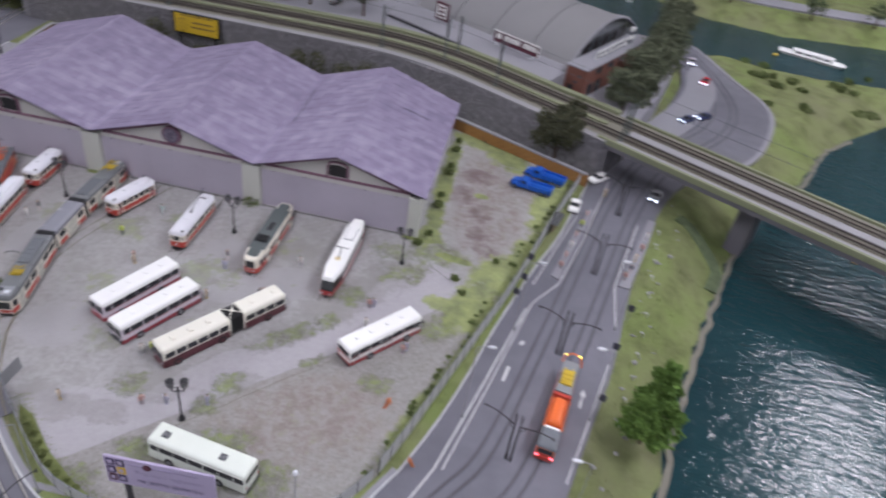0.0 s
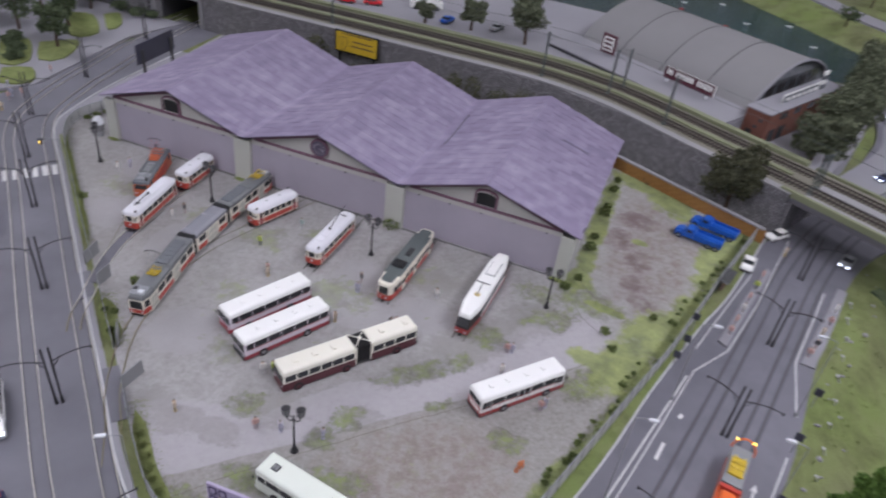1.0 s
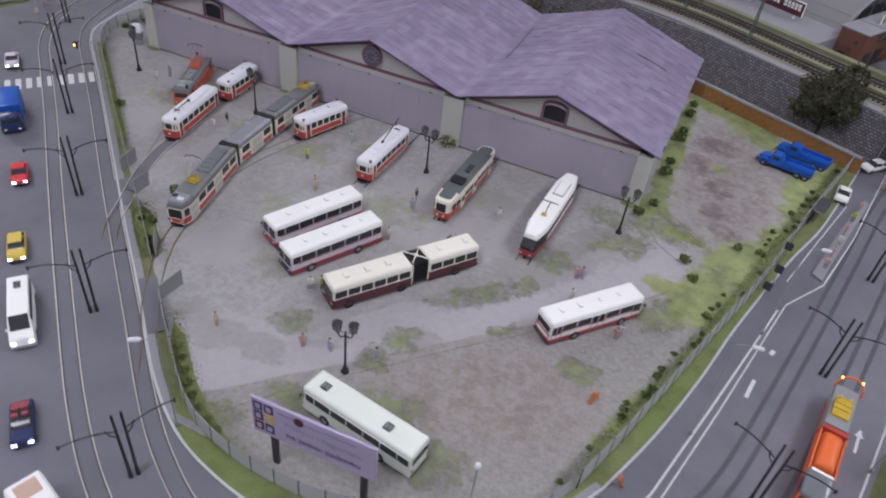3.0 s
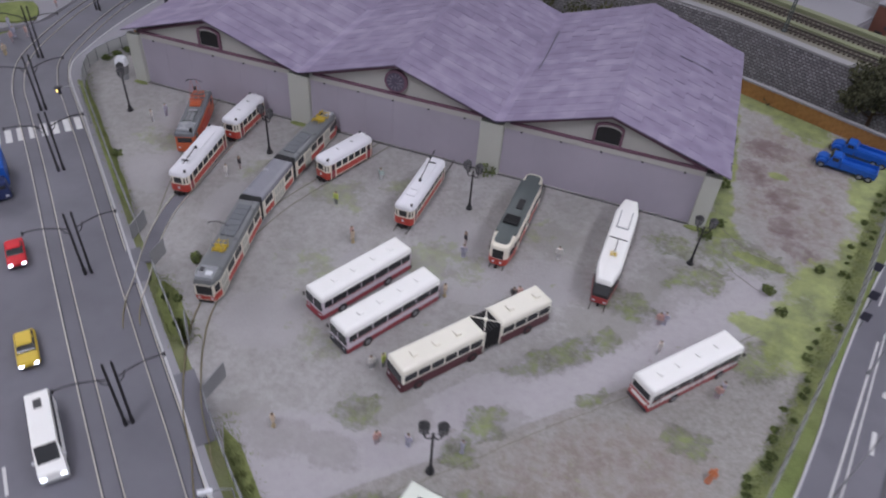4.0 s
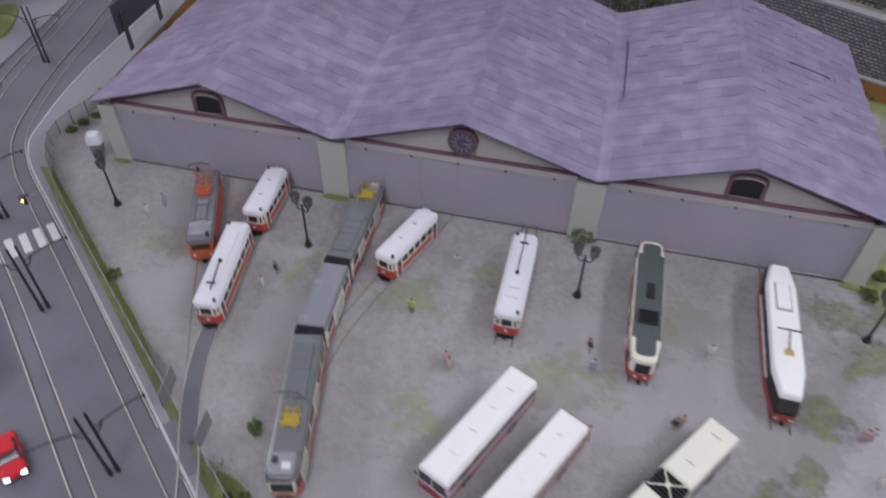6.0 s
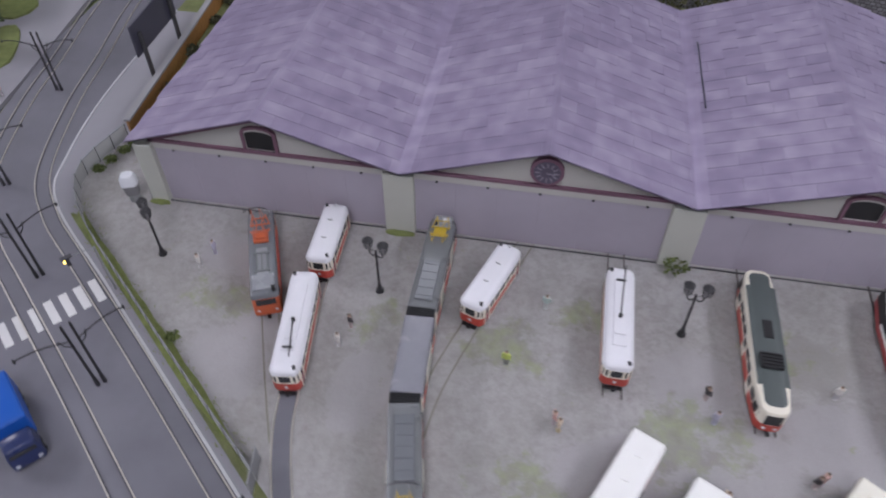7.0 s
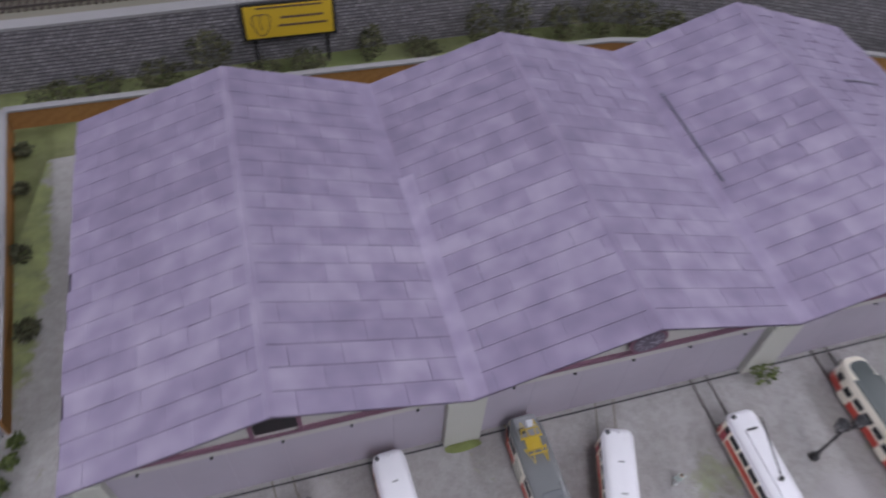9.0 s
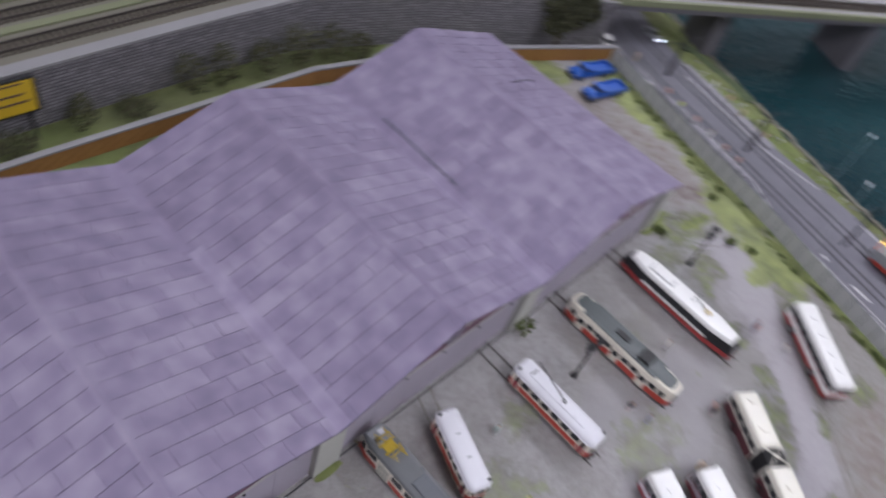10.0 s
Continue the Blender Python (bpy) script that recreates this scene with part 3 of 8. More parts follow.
# the two streets are one asphalt sheet; yard, verges and pavements lie on it
ASPHALT_Z = 0.001
bm = bmesh.new()
ROAD_RIGHT = [(0.815, -0.66), (0.869, -0.444), (0.897, -0.334), (0.930, -0.205), (0.972, 0.03), (1.04, 0.28), (1.12, 0.42), (1.22, 0.50), (1.30, 0.62), (1.362, 0.80), (1.36, 0.92), (1.30, 1.05), (1.235, 1.22), (1.20, 1.28)]
ROAD_BACK = [(1.14, 1.24), (1.15, 1.16), (1.14, 0.95), (1.07, 0.72), (1.02, 0.58), (0.955, 0.46), (0.90, 0.33)]
prism(bm, [(-0.60, 0.60), (-0.60, 0.30), (-0.57, 0.12), (-0.62, -0.05), (-0.72, -0.2), (-0.4, -0.55), (0.1, -0.92), (0.3, -1.1), (0.75, -1.1), (0.78, -0.8)] + [(p.x, p.y) for p in smooth_line(ROAD_RIGHT, 0.03)] + [(p.x, p.y) for p in smooth_line(ROAD_BACK, 0.04)] + [(0.75, 0.0), (0.45, -0.3), (-0.3, 0.0), (-0.42, 0.30), (-0.44, 0.60)], -0.006, ASPHALT_Z)
solid("road", bm, "asphalt", "blue-grey asphalt street with worn lane paint", "road", kind="structure", smooth=False)

FENCE_LEFT = smooth_line([(-0.376, 0.104), (-0.390, 0.045), (-0.388, 0.012), (-0.371, -0.020), (-0.335, -0.062), (-0.2384, -0.1456), (-0.138, -0.2306), (-0.0623, -0.2928), (0.045, -0.382), (0.146, -0.467), (0.204, -0.518), (0.255, -0.560), (0.293, -0.585), (0.347, -0.600), (0.40, -0.6035), (0.447, -0.600), (0.53, -0.575), (0.60, -0.535), (0.638, -0.478)], 0.012)
FENCE_RIGHT = smooth_line([(0.638, -0.478), (0.661, -0.4126), (0.692, -0.315), (0.726, -0.206), (0.7655, -0.079), (0.8155, 0.116), (0.868, 0.30)], 0.02)
KERB_LEFT = smooth_line([(-0.46, 0.42), (-0.455, 0.2), (-0.435, 0.06), (-0.403, -0.019), (-0.279, -0.128), (-0.111, -0.273), (0.026, -0.392), (0.130, -0.480), (0.2104, -0.551), (0.271, -0.594), (0.3226, -0.616), (0.389, -0.629), (0.45, -0.626), (0.53, -0.607), (0.605, -0.56), (0.6602, -0.467)], 0.012)
KERB_RIGHT = smooth_line([(0.6602, -0.467), (0.692, -0.382), (0.720, -0.287), (0.7415, -0.199), (0.763, -0.122), (0.80, 0.0), (0.8365, 0.106), (0.887, 0.314)], 0.02)
bm = bmesh.new()
verge = KERB_LEFT + KERB_RIGHT[1:]
prism(bm, [(p.x, p.y) for p in verge] + [(0.875, 0.34), (0.6, 0.48), (0.35, 0.575), (-0.46, 0.575)], -0.004, 0.0018)
solid("verge", bm, "grass", "dry dull green grass verge round the yard", "grass verge", kind="structure", smooth=False)
bm = bmesh.new()
prism(bm, [(p.x, p.y) for p in FENCE_LEFT + FENCE_RIGHT[1:]] + [(0.865, 0.300), (0.80, 0.33), (0.597, 0.425), (0.36, 0.48), (-0.36, 0.44), (-0.385, 0.3)], -0.003, 0.0028)
solid("yard", bm, "yard", "grey gravel depot yard with moss and reddish earth", "yard", kind="structure", smooth=False)
bm = bmesh.new()
corner = [p for p in KERB_LEFT if p.y > -0.04]
prism(bm, [(p.x + 0.001, p.y) for p in corner] + [(-0.368, -0.034), (-0.376, 0.0), (-0.372, 0.11), (-0.400, 0.28), (-0.415, 0.42)], -0.003, 0.0023)
solid("pavement_corner", bm, "pavement", "grey pavement between street and depot", "pavement", kind="structure", smooth=False)
for line, nm in ((KERB_LEFT, "kerb_1"), (KERB_RIGHT, "kerb_2")):
    bm = bmesh.new()
    strip(bm, line, 0.0025, -0.003, 0.0032)
    solid(nm, bm, "kerb", "pale narrow kerb between street and verge", "kerb", kind="structure")

bm = bmesh.new()
strip(bm, offset_line([q for q in KERB_LEFT if -0.60 < q.y < -0.03], 0.0050), 0.0075, -0.003, 0.0024)
solid("edging", bm, "pavement", "grey edging between kerb and grass verge", "pavement", kind="structure", smooth=False)

# paler paving inside the loop of the street, and its pale rim
bm = bmesh.new()
prism(bm, [(p.x, p.y) for p in smooth_line([(1.00, 0.60), (1.1327, 0.866), (1.165, 1.038), (1.20, 1.10), (1.235, 1.0), (1.225, 0.88), (1.17, 0.74), (1.09, 0.60), (1.00, 0.60)], 0.03)[:-1]][::-1], -0.003, 0.0022)
solid("pavement_loop", bm, "pavement", "pale paved apron inside the curved street", "pavement", kind="structure", smooth=False)
bm = bmesh.new()
strip(bm, [q for q in smooth_line(ROAD_RIGHT, 0.03) if q.y > 0.40], 0.012, -0.003, 0.0028)
solid("kerb_3", bm, "pavement", "pale rim of the curved street", "kerb", kind="structure")
# tram stop platform at the wide street's outer side
bm = bmesh.new()
prism(bm, [(0.9417, -0.0138), (0.9598, -0.016), (0.977, 0.04), (1.003, 0.14), (1.020, 0.21), (1.006, 0.215), (0.985, 0.14)], 0.0, 0.0042)
solid("platform", bm, "pavement", "grey tram stop platform beside the street", "platform", kind="structure", smooth=False)

# terrace with railway and sports hall, held by a stone wall
WALL = smooth_line([(-2.3, 0.62), (-1.4, 0.595), (-0.9, 0.585), (-0.42, 0.578), (0.0, 0.581), (0.30, 0.580), (0.40, 0.572), (0.48, 0.552), (0.565, 0.519), (0.73, 0.432), (0.902, 0.344)], 0.03)
bm = bmesh.new()
TUNNEL_X = -0.592
rim = [(p.x, p.y) for p in offset_line(WALL, 0.006)]
terrace = [q for q in rim if q[0] < TUNNEL_X - 0.07] + [(TUNNEL_X - 0.068, 0.592), (TUNNEL_X - 0.068, 0.80), (TUNNEL_X + 0.068, 0.80), (TUNNEL_X + 0.068, 0.592)] + [q for q in rim if q[0] > TUNNEL_X + 0.07] + [(0.972, 0.470), (0.80, 0.562), (0.772, 0.572), (1.003, 0.995), (0.98, 1.17), (-2.3, 1.26)]
prism(bm, terrace, -0.02, TERRACE - 0.001)
solid("terrace", bm, "pavement", "grey paved terrace behind the railway", "terrace", kind="structure", smooth=False)
bm = bmesh.new()
prism(bm, [(0.74, 0.55), (0.965, 0.462), (1.0, 0.58), (1.05, 0.72), (1.11, 0.95), (1.11, 1.15), (0.97, 1.16), (0.76, 0.59)], -0.02, 0.046)
solid("low_terrace", bm, "pavement", "lower paved ground round the brick annex", "terrace", kind="structure", smooth=False)
left = [p for p in WALL if p.x < TUNNEL_X - 0.075]
right = [p for p in WALL if p.x > TUNNEL_X + 0.075]


def stone_run(pts, nm, z0, z1):
    # straight stretches, each with its own axis along the wall for the courses
    holder = base(nm, Matrix.Identity(4), "grey stone retaining wall with fine courses", "retaining wall", kind="structure")
    cuts = pts[::6] + ([pts[-1]] if (len(pts) - 1) % 6 else [])
    for a, b in zip(cuts, cuts[1:]):
        d = b - a
        m = Matrix.Translation(a) @ pose(0, 0, 0, 90, 0, math.degrees(math.atan2(d.y, d.x)))
        bm = bmesh.new()
        box(bm, d.length / 2, (z0 + z1) / 2, 0, d.length + 0.0005, z1 - z0, 0.014)
        o = part("wall_section", bm, "stone", holder, smooth=False)
        o.matrix_basis = m
    bm = bmesh.new()
    strip(bm, pts, 0.018, z1, z1 + 0.004)
    part("coping", bm, "concrete", holder, "pale concrete coping")
    return holder


stone_run(left, "wall_west", -0.01, 0.086)
stone_run(right, "wall_north", -0.01, 0.086)
bm = bmesh.new()
for s in (-1, 1):
    box(bm, TUNNEL_X + s * 0.0665, 0.70, 0.03, 0.004, 0.198, 0.09)
box(bm, TUNNEL_X, 0.797, 0.03, 0.136, 0.004, 0.09)
box(bm, TUNNEL_X, 0.70, 0.0795, 0.1355, 0.20, 0.015)
solid("tunnel_mouth", bm, "asphalt_dark", "dark tunnel mouth of the tram street", "tunnel", kind="structure", smooth=False)
bm = bmesh.new()
box(bm, TUNNEL_X, 0.588, 0.078, 0.152, 0.02, 0.02)
for s in (-1, 1):
    box(bm, TUNNEL_X + s * 0.073, 0.588, 0.03, 0.012, 0.022, 0.08)
solid("tunnel_portal", bm, "concrete", "grey portal frame round the tunnel mouth", "portal", kind="structure", smooth=False)

# bridge over street and river
BX, BY = 0.876, -0.483  # heading of the bridge
BR0 = Vector((0.902, 0.344, 0))


def bridge_at(s, off=0.0):
    return BR0 + Vector((BX, BY, 0)) * s + Vector((-BY, BX, 0)) * off


bridge = base("bridge", Matrix.Identity(4), "dark railway bridge over street and river", "bridge", kind="structure")
bm = bmesh.new()
strip(bm, [bridge_at(-0.02, 0.066), bridge_at(1.7, 0.066)], 0.136, 0.0715, 0.0845)
part("deck", bm, "bridge_grey", bridge, "grey concrete bridge deck", smooth=False)
for off in (0.025, 0.066, 0.107):
    bm = bmesh.new()
    strip(bm, [bridge_at(0.0, off), bridge_at(1.7, off)], 0.010, 0.060, 0.0717)
    part("girder", bm, "bridge_grey", bridge, smooth=False)
bm = bmesh.new()
for off in (-0.001, 0.133):
    strip(bm, [bridge_at(-0.02, off), bridge_at(1.7, off)], 0.007, 0.082, 0.0935)
part("parapet", bm, "moss", bridge, "pale mossy parapet edges", smooth=False)
for s, w, o0 in ((0.0, 0.014, 0.002), (0.300, 0.035, 0.045), (0.66, 0.03, 0.01), (1.05, 0.03, 0.01)):
    bm = bmesh.new()
    strip(bm, [bridge_at(s, o0), bridge_at(s, 0.13)], w, -0.09, 0.0605 if s else 0.0716)
    part("pier", bm, "bridge_grey" if s else "stone", bridge, "dark abutment", smooth=False)
# low dark strip that curves along the bank and follows the ground
bm = bmesh.new()
mound = smooth_line([tuple(bridge_at(0.19, 0.004))[:2], tuple(bridge_at(0.26, -0.012))[:2], tuple(bridge_at(0.305, -0.05))[:2], tuple(bridge_at(0.318, -0.11))[:2]], 0.008)
for p in mound:
    p.z = ground_z(p.x, p.y)
strip(bm, mound, 0.024, -0.01, 0.0035)
part("wing_wall", bm, "leaf", bridge, "dark green curved strip lying on the bank")
bm = bmesh.new()
strip(bm, [bridge_at(0.02, 0.067), bridge_at(1.7, 0.067)], 0.022, 0.085, 0.0912)
strip(bm, [bridge_at(0.02, 0.010), bridge_at(1.7, 0.010)], 0.010, 0.085, 0.0912)
part("walkway", bm, "concrete", bridge, "pale walkway between the tracks", smooth=False)

# railway on the terrace and the bridge: two tracks
RAILWAY = WALL[:-1] + [bridge_at(s) for s in (0.0, 0.1, 0.3, 0.6, 0.9, 1.2, 1.7)]
bed = [p for p in RAILWAY]
bm = bmesh.new()
strip(bm, offset_line(bed, 0.068), 0.118, 0.0845, 0.0895)
solid("track_bed", bm, "ballast", "brownish ballast bed of the railway", "track bed", kind="structure")
bm = bmesh.new()
strip(bm, offset_line(WALL[:-1], 0.133), 0.016, 0.084, 0.0965)
strip(bm, offset_line(WALL[:-1], 0.067), 0.012, 0.084, 0.0925)
solid("mossy_edge", bm, "moss", "mossy strips beside the railway tracks", "edge strip", kind="structure")
for k, off in enumerate((0.037, 0.097)):
    mid = offset_line(bed, off)
    tr = base("railway_track", Matrix.Identity(4), "model railway track with dark sleepers and steel rails", "railway track", "railway tracks")
    for s in (-1, 1):
        bm = bmesh.new()
        strip(bm, offset_line(mid, s * 0.00825), 0.0011, 0.0915, 0.0945)
        part("rail", bm, "brown_rail", tr, "worn steel rail")
    spots = [(p, a) for p, a in along(mid, 0.0085) if -0.65 < p.x < 1.75]
    bm = bmesh.new()
    box(bm, 0, 0, 0, 0.0034, 0.028, 0.003)
    sl = link_bm("sleeper", bm, "sleeper", False)
    near = [q for q in spots if q[0].x > 0.30][:140]
    rest = [q for q in spots if q not in near]
    for p, a in near:
        piece("sleeper", sl, tr, pose(p.x, p.y, 0.0905, 0, 0, a))
    bm = bmesh.new()
    for p, a in rest:
        box(bm, p.x, p.y, 0.0905, 0.0034, 0.028, 0.003, a)
    tagged(part("sleeper", bm, "sleeper", tr, smooth=False), kind="stuff")

# wooden fence with a white top round the back of the yard
BOARD_LINE = [vec((-0.371, 0.105), (-0.383, 0.2667), (-0.402, 0.503)), vec((-0.402, 0.503), (-0.045, 0.500), (0.346, 0.487), (0.593, 0.428), (0.878, 0.296))]
for run in BOARD_LINE:
    fence = base("board_fence", Matrix.Identity(4), "brown wooden board fence with a pale top rail", "fence", "board fences", kind="structure")
    bm = bmesh.new()
    box(bm, 0, 0, 0.014, 0.0196, 0.003, 0.028, bev=0.0002)
    brd = link_bm("board", bm, "wood", False)
    for p, a in along(run, 0.0197, 0.01):
        piece("board", brd, fence, pose(p.x, p.y, 0.0, 0, 0, a))
    bm = bmesh.new()
    strip(bm, run, 0.0085, 0.0282, 0.031)
    part("top_rail", bm, "concrete", fence, "pale painted top rail", smooth=False)

# exhibition room round the layout
bm = bmesh.new()
box(bm, 0.6, 0.8, -0.95, 11, 11, 0.1)
solid("floor", bm, "pavement", "grey floor of the exhibition room", "floor", kind="structure", smooth=False)
bm = bmesh.new()
box(bm, 0.6, 0.8, 2.55, 11, 11, 0.1)
solid("ceiling", bm, "room", "pale ceiling of the exhibition room", "ceiling", kind="structure", smooth=False)
for nm, x, y, sx, sy in (("wall_room_north", 0.6, 6.3, 11, 0.1), ("wall_room_south", 0.6, -4.7, 11, 0.1), ("wall_room_east", 6.1, 0.8, 0.1, 11), ("wall_room_west", -4.9, 0.8, 0.1, 11)):
    bm = bmesh.new()
    box(bm, x, y, 0.8, sx, sy, 3.4)
    solid(nm, bm, "room", "pale plain wall of the exhibition room", "wall", kind="structure", smooth=False)

# ---- tram depot: three gabled bays ----
EAVE_Z, APEX_Z, ROOF_Y0, ROOF_Y1 = 0.0865, 0.1332, 0.0, 0.392
RIDGES = (-0.1485, 0.1465, 0.4385)
VALLEYS = (-0.300, 0.0, 0.2925, 0.5955)
WALL_Y = 0.0085
GABLE_Y = 0.0140
DOOR_TOP = 0.0762
G = 0.0028  # the yard's surface

depot = base("tram_depot", Matrix.Identity(4), "cream tram depot with three gables and lilac tiled roofs", "depot")
bm = bmesh.new()
# side and rear walls
for x in (-0.286, 0.580):
    box(bm, x, 0.205, G / 2 + 0.0395, 0.006, 0.37, 0.079 - G)
box(bm, 0.147, 0.387, G / 2 + 0.0395, 0.872, 0.006, 0.079 - G)
part("wall", bm, "cream_wall", depot, smooth=False)
for x in (-0.2835, -0.0028, 0.2875, 0.5765):
    bm = bmesh.new()
    w = 0.0325 if abs(x - 0.147) < 0.2 else 0.021
    box(bm, x, WALL_Y - 0.0005, (0.0815 + G) / 2, w, 0.009, 0.0815 - G, bev=0.0006)
    part("pillar", bm, "pillar", depot, "pale plaster pillar", smooth=False)
EDGES = ((-0.273, -0.0190), (0.0134, 0.2713), (0.3037, 0.566))
bm = bmesh.new()
box(bm, 0, 0, 0, 0.04285, 0.0024, DOOR_TOP - G, bev=0.00015)
leaf = link_bm("door_leaf", bm, "door", False)
bm = bmesh.new()
box(bm, 0, 0, 0, 0.0024, 0.0024, 0.0014, bev=0.0003)
fixture = link_bm("lamp_fixture", bm, "dark_grey", False)
for (xa, xb), ridge in zip(EDGES, RIDGES):
    w = (xb - xa) / 6
    for i in range(6):
        piece("door_leaf", leaf, depot, Matrix.Translation((xa + w * (i + 0.5), WALL_Y + 0.0030, (G + DOOR_TOP) / 2)) @ Matrix.Diagonal((w / 0.0429, 1, 1, 1)))
    bm = bmesh.new()
    box(bm, (xa + xb) / 2, WALL_Y + 0.0035, (DOOR_TOP + 0.0855) / 2, xb - xa, 0.006, 0.0853 - DOOR_TOP)
    part("lintel", bm, "cream_wall", depot, "cream beam over the doors", smooth=False)
    for i in range(5):
        piece("lamp_fixture", fixture, depot, Matrix.Translation((xa + (xb - xa) * (i + 0.45) / 4.9, WALL_Y - 0.0003, DOOR_TOP - 0.0002)))
    # gable field
    half = 0.128
    bm = bmesh.new()
    tri = [(ridge - half, 0.0845), (ridge + half, 0.0845), (ridge, 0.1290)]
    fr = [bm.verts.new((x, GABLE_Y - 0.002, z)) for x, z in tri]
    bk = [bm.verts.new((x, GABLE_Y + 0.003, z)) for x, z in tri]
    bm.faces.new(fr)
    bm.faces.new(bk[::-1])
    for i in range(3):
        bm.faces.new((fr[i], fr[(i + 1) % 3], bk[(i + 1) % 3], bk[i]))
    part("gable", bm, "cream_wall", depot, smooth=False)
    for a, b in (((ridge - half, 0.0858), (ridge + half, 0.0858)), ((ridge - half, 0.0862), (ridge, 0.1276)), ((ridge + half, 0.0862), (ridge, 0.1276))):
        bm = bmesh.new()
        d = Vector((b[0] - a[0], 0, b[1] - a[1]))
        box(bm, 0, 0, 0, d.length, 0.004, 0.0034)
        o = part("gable_trim", bm, "trim", depot, "maroon trim", smooth=False)
        o.matrix_basis = Matrix.Translation(((a[0] + b[0]) / 2, GABLE_Y - 0.0035, (a[1] + b[1]) / 2)) @ pose(0, 0, 0, 0, -math.degrees(math.atan2(d.z, d.x)), 0)
    if ridge == RIDGES[1]:
        cz = 0.1062
        bm = bmesh.new()
        rod(bm, (ridge, GABLE_Y - 0.0075, cz), (ridge, GABLE_Y - 0.002, cz), 0.0165, n=28)
        clock = part("clock", bm, "trim", depot, "round maroon clock with a slate face")
        bm = bmesh.new()
        rod(bm, (ridge, GABLE_Y - 0.0082, cz), (ridge, GABLE_Y - 0.0070, cz), 0.0134, n=28)
        part("clock_face", bm, "clock_dark", clock, "dark slate clock face")
        for h in range(12):
            a = radians(h * 30)
            bm = bmesh.new()
            box(bm, 0, 0, 0, 0.0011, 0.0006, 0.0052)
            o = part("hour_mark", bm, "clock_face", clock, smooth=False)
            o.matrix_basis = Matrix.Translation((ridge + 0.0090 * math.sin(a), GABLE_Y - 0.0084, cz + 0.0090 * math.cos(a))) @ pose(0, 0, 0, 0, h * 30, 0)
        for a, ln in ((100, 0.0062), (98, 0.0088)):
            bm = bmesh.new()
            e = (ridge + ln * math.sin(radians(a)), GABLE_Y - 0.0089, cz + ln * math.cos(radians(a)))
            rod(bm, (ridge, GABLE_Y - 0.0089, cz), e, 0.0005, n=5)
            part("pointer", bm, "clock_face", clock)
    else:
        def arched(hw, z0, z1, rise, n=8):
            return [(ridge - hw, z0), (ridge + hw, z0)] + [(ridge + hw * math.cos(math.pi * k / n), z1 + rise * math.sin(math.pi * k / n)) for k in range(n + 1)]

        def ring(bm, outer, inner, y0, y1):
            """A frame between two outlines with the same number of corners, from depth y0 to y1."""
            vs = [[bm.verts.new((x, y, z)) for x, z in pts] for pts, y in ((outer, y0), (inner, y0), (inner, y1), (outer, y1))]
            n = len(outer)
            for u, v in zip(vs, vs[1:] + vs[:1]):
                for i in range(n):
                    bm.faces.new((u[i], u[(i + 1) % n], v[(i + 1) % n], v[i]))
        bm = bmesh.new()
        ring(bm, arched(0.0190, 0.0868, 0.1110, 0.0080), arched(0.0158, 0.0894, 0.1100, 0.0066), GABLE_Y - 0.0062, GABLE_Y - 0.0010)
        win = part("gable_window", bm, "trim", depot, "maroon framed arched window", smooth=False)
        bm = bmesh.new()
        ring(bm, arched(0.0158, 0.0894, 0.1100, 0.0066), arched(0.0157, 0.0895, 0.1078, 0.0054), GABLE_Y - 0.0046, GABLE_Y - 0.0030)
        part("inner_arch", bm, "cream_wall", win, "cream inner arch", smooth=False)
        bm = bmesh.new()
        bm.faces.new([bm.verts.new((x, GABLE_Y - 0.0026, z)) for x, z in arched(0.0158, 0.0894, 0.1090, 0.0056)])
        part("dark_opening", bm, "black", win, "black opening", smooth=False)
# dark rail line along the foot of the doors
bm = bmesh.new()
box(bm, 0.147, WALL_Y - 0.0030, G + 0.0005, 0.85, 0.0013, 0.0010)
part("threshold", bm, "dark_grey", depot, smooth=False)


def roof_z(x):
    r = min(RIDGES, key=lambda q: abs(q - x))
    lo = max(v for v in VALLEYS if v < r) if x < r else min(v for v in VALLEYS if v > r)
    return EAVE_Z + (APEX_Z - EAVE_Z) * max(0.0, (x - lo) / (r - lo))


def sag(x, y):
    """The card roof waves a little."""
    return 0.0028 * noise.noise((x * 5.0, y * 10.0, 3.1)) * min(1.0, y / 0.08)


def drawn_in(x):
    """The roof's right slope is a little shorter towards its outer corner."""
    return 1.0 - 0.032 * max(0.0, (x - RIDGES[2]) / (VALLEYS[3] - RIDGES[2]))


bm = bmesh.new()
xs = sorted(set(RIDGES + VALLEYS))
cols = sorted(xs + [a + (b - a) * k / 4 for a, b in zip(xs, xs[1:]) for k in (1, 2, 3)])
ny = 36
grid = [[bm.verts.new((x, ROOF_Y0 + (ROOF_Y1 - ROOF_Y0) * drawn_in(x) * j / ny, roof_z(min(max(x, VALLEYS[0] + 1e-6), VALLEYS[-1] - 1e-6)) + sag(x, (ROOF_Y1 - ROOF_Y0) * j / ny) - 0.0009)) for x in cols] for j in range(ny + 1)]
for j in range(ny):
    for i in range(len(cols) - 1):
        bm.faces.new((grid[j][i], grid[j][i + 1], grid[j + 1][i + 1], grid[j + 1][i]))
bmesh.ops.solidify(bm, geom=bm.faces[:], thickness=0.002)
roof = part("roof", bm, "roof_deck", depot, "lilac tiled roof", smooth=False)


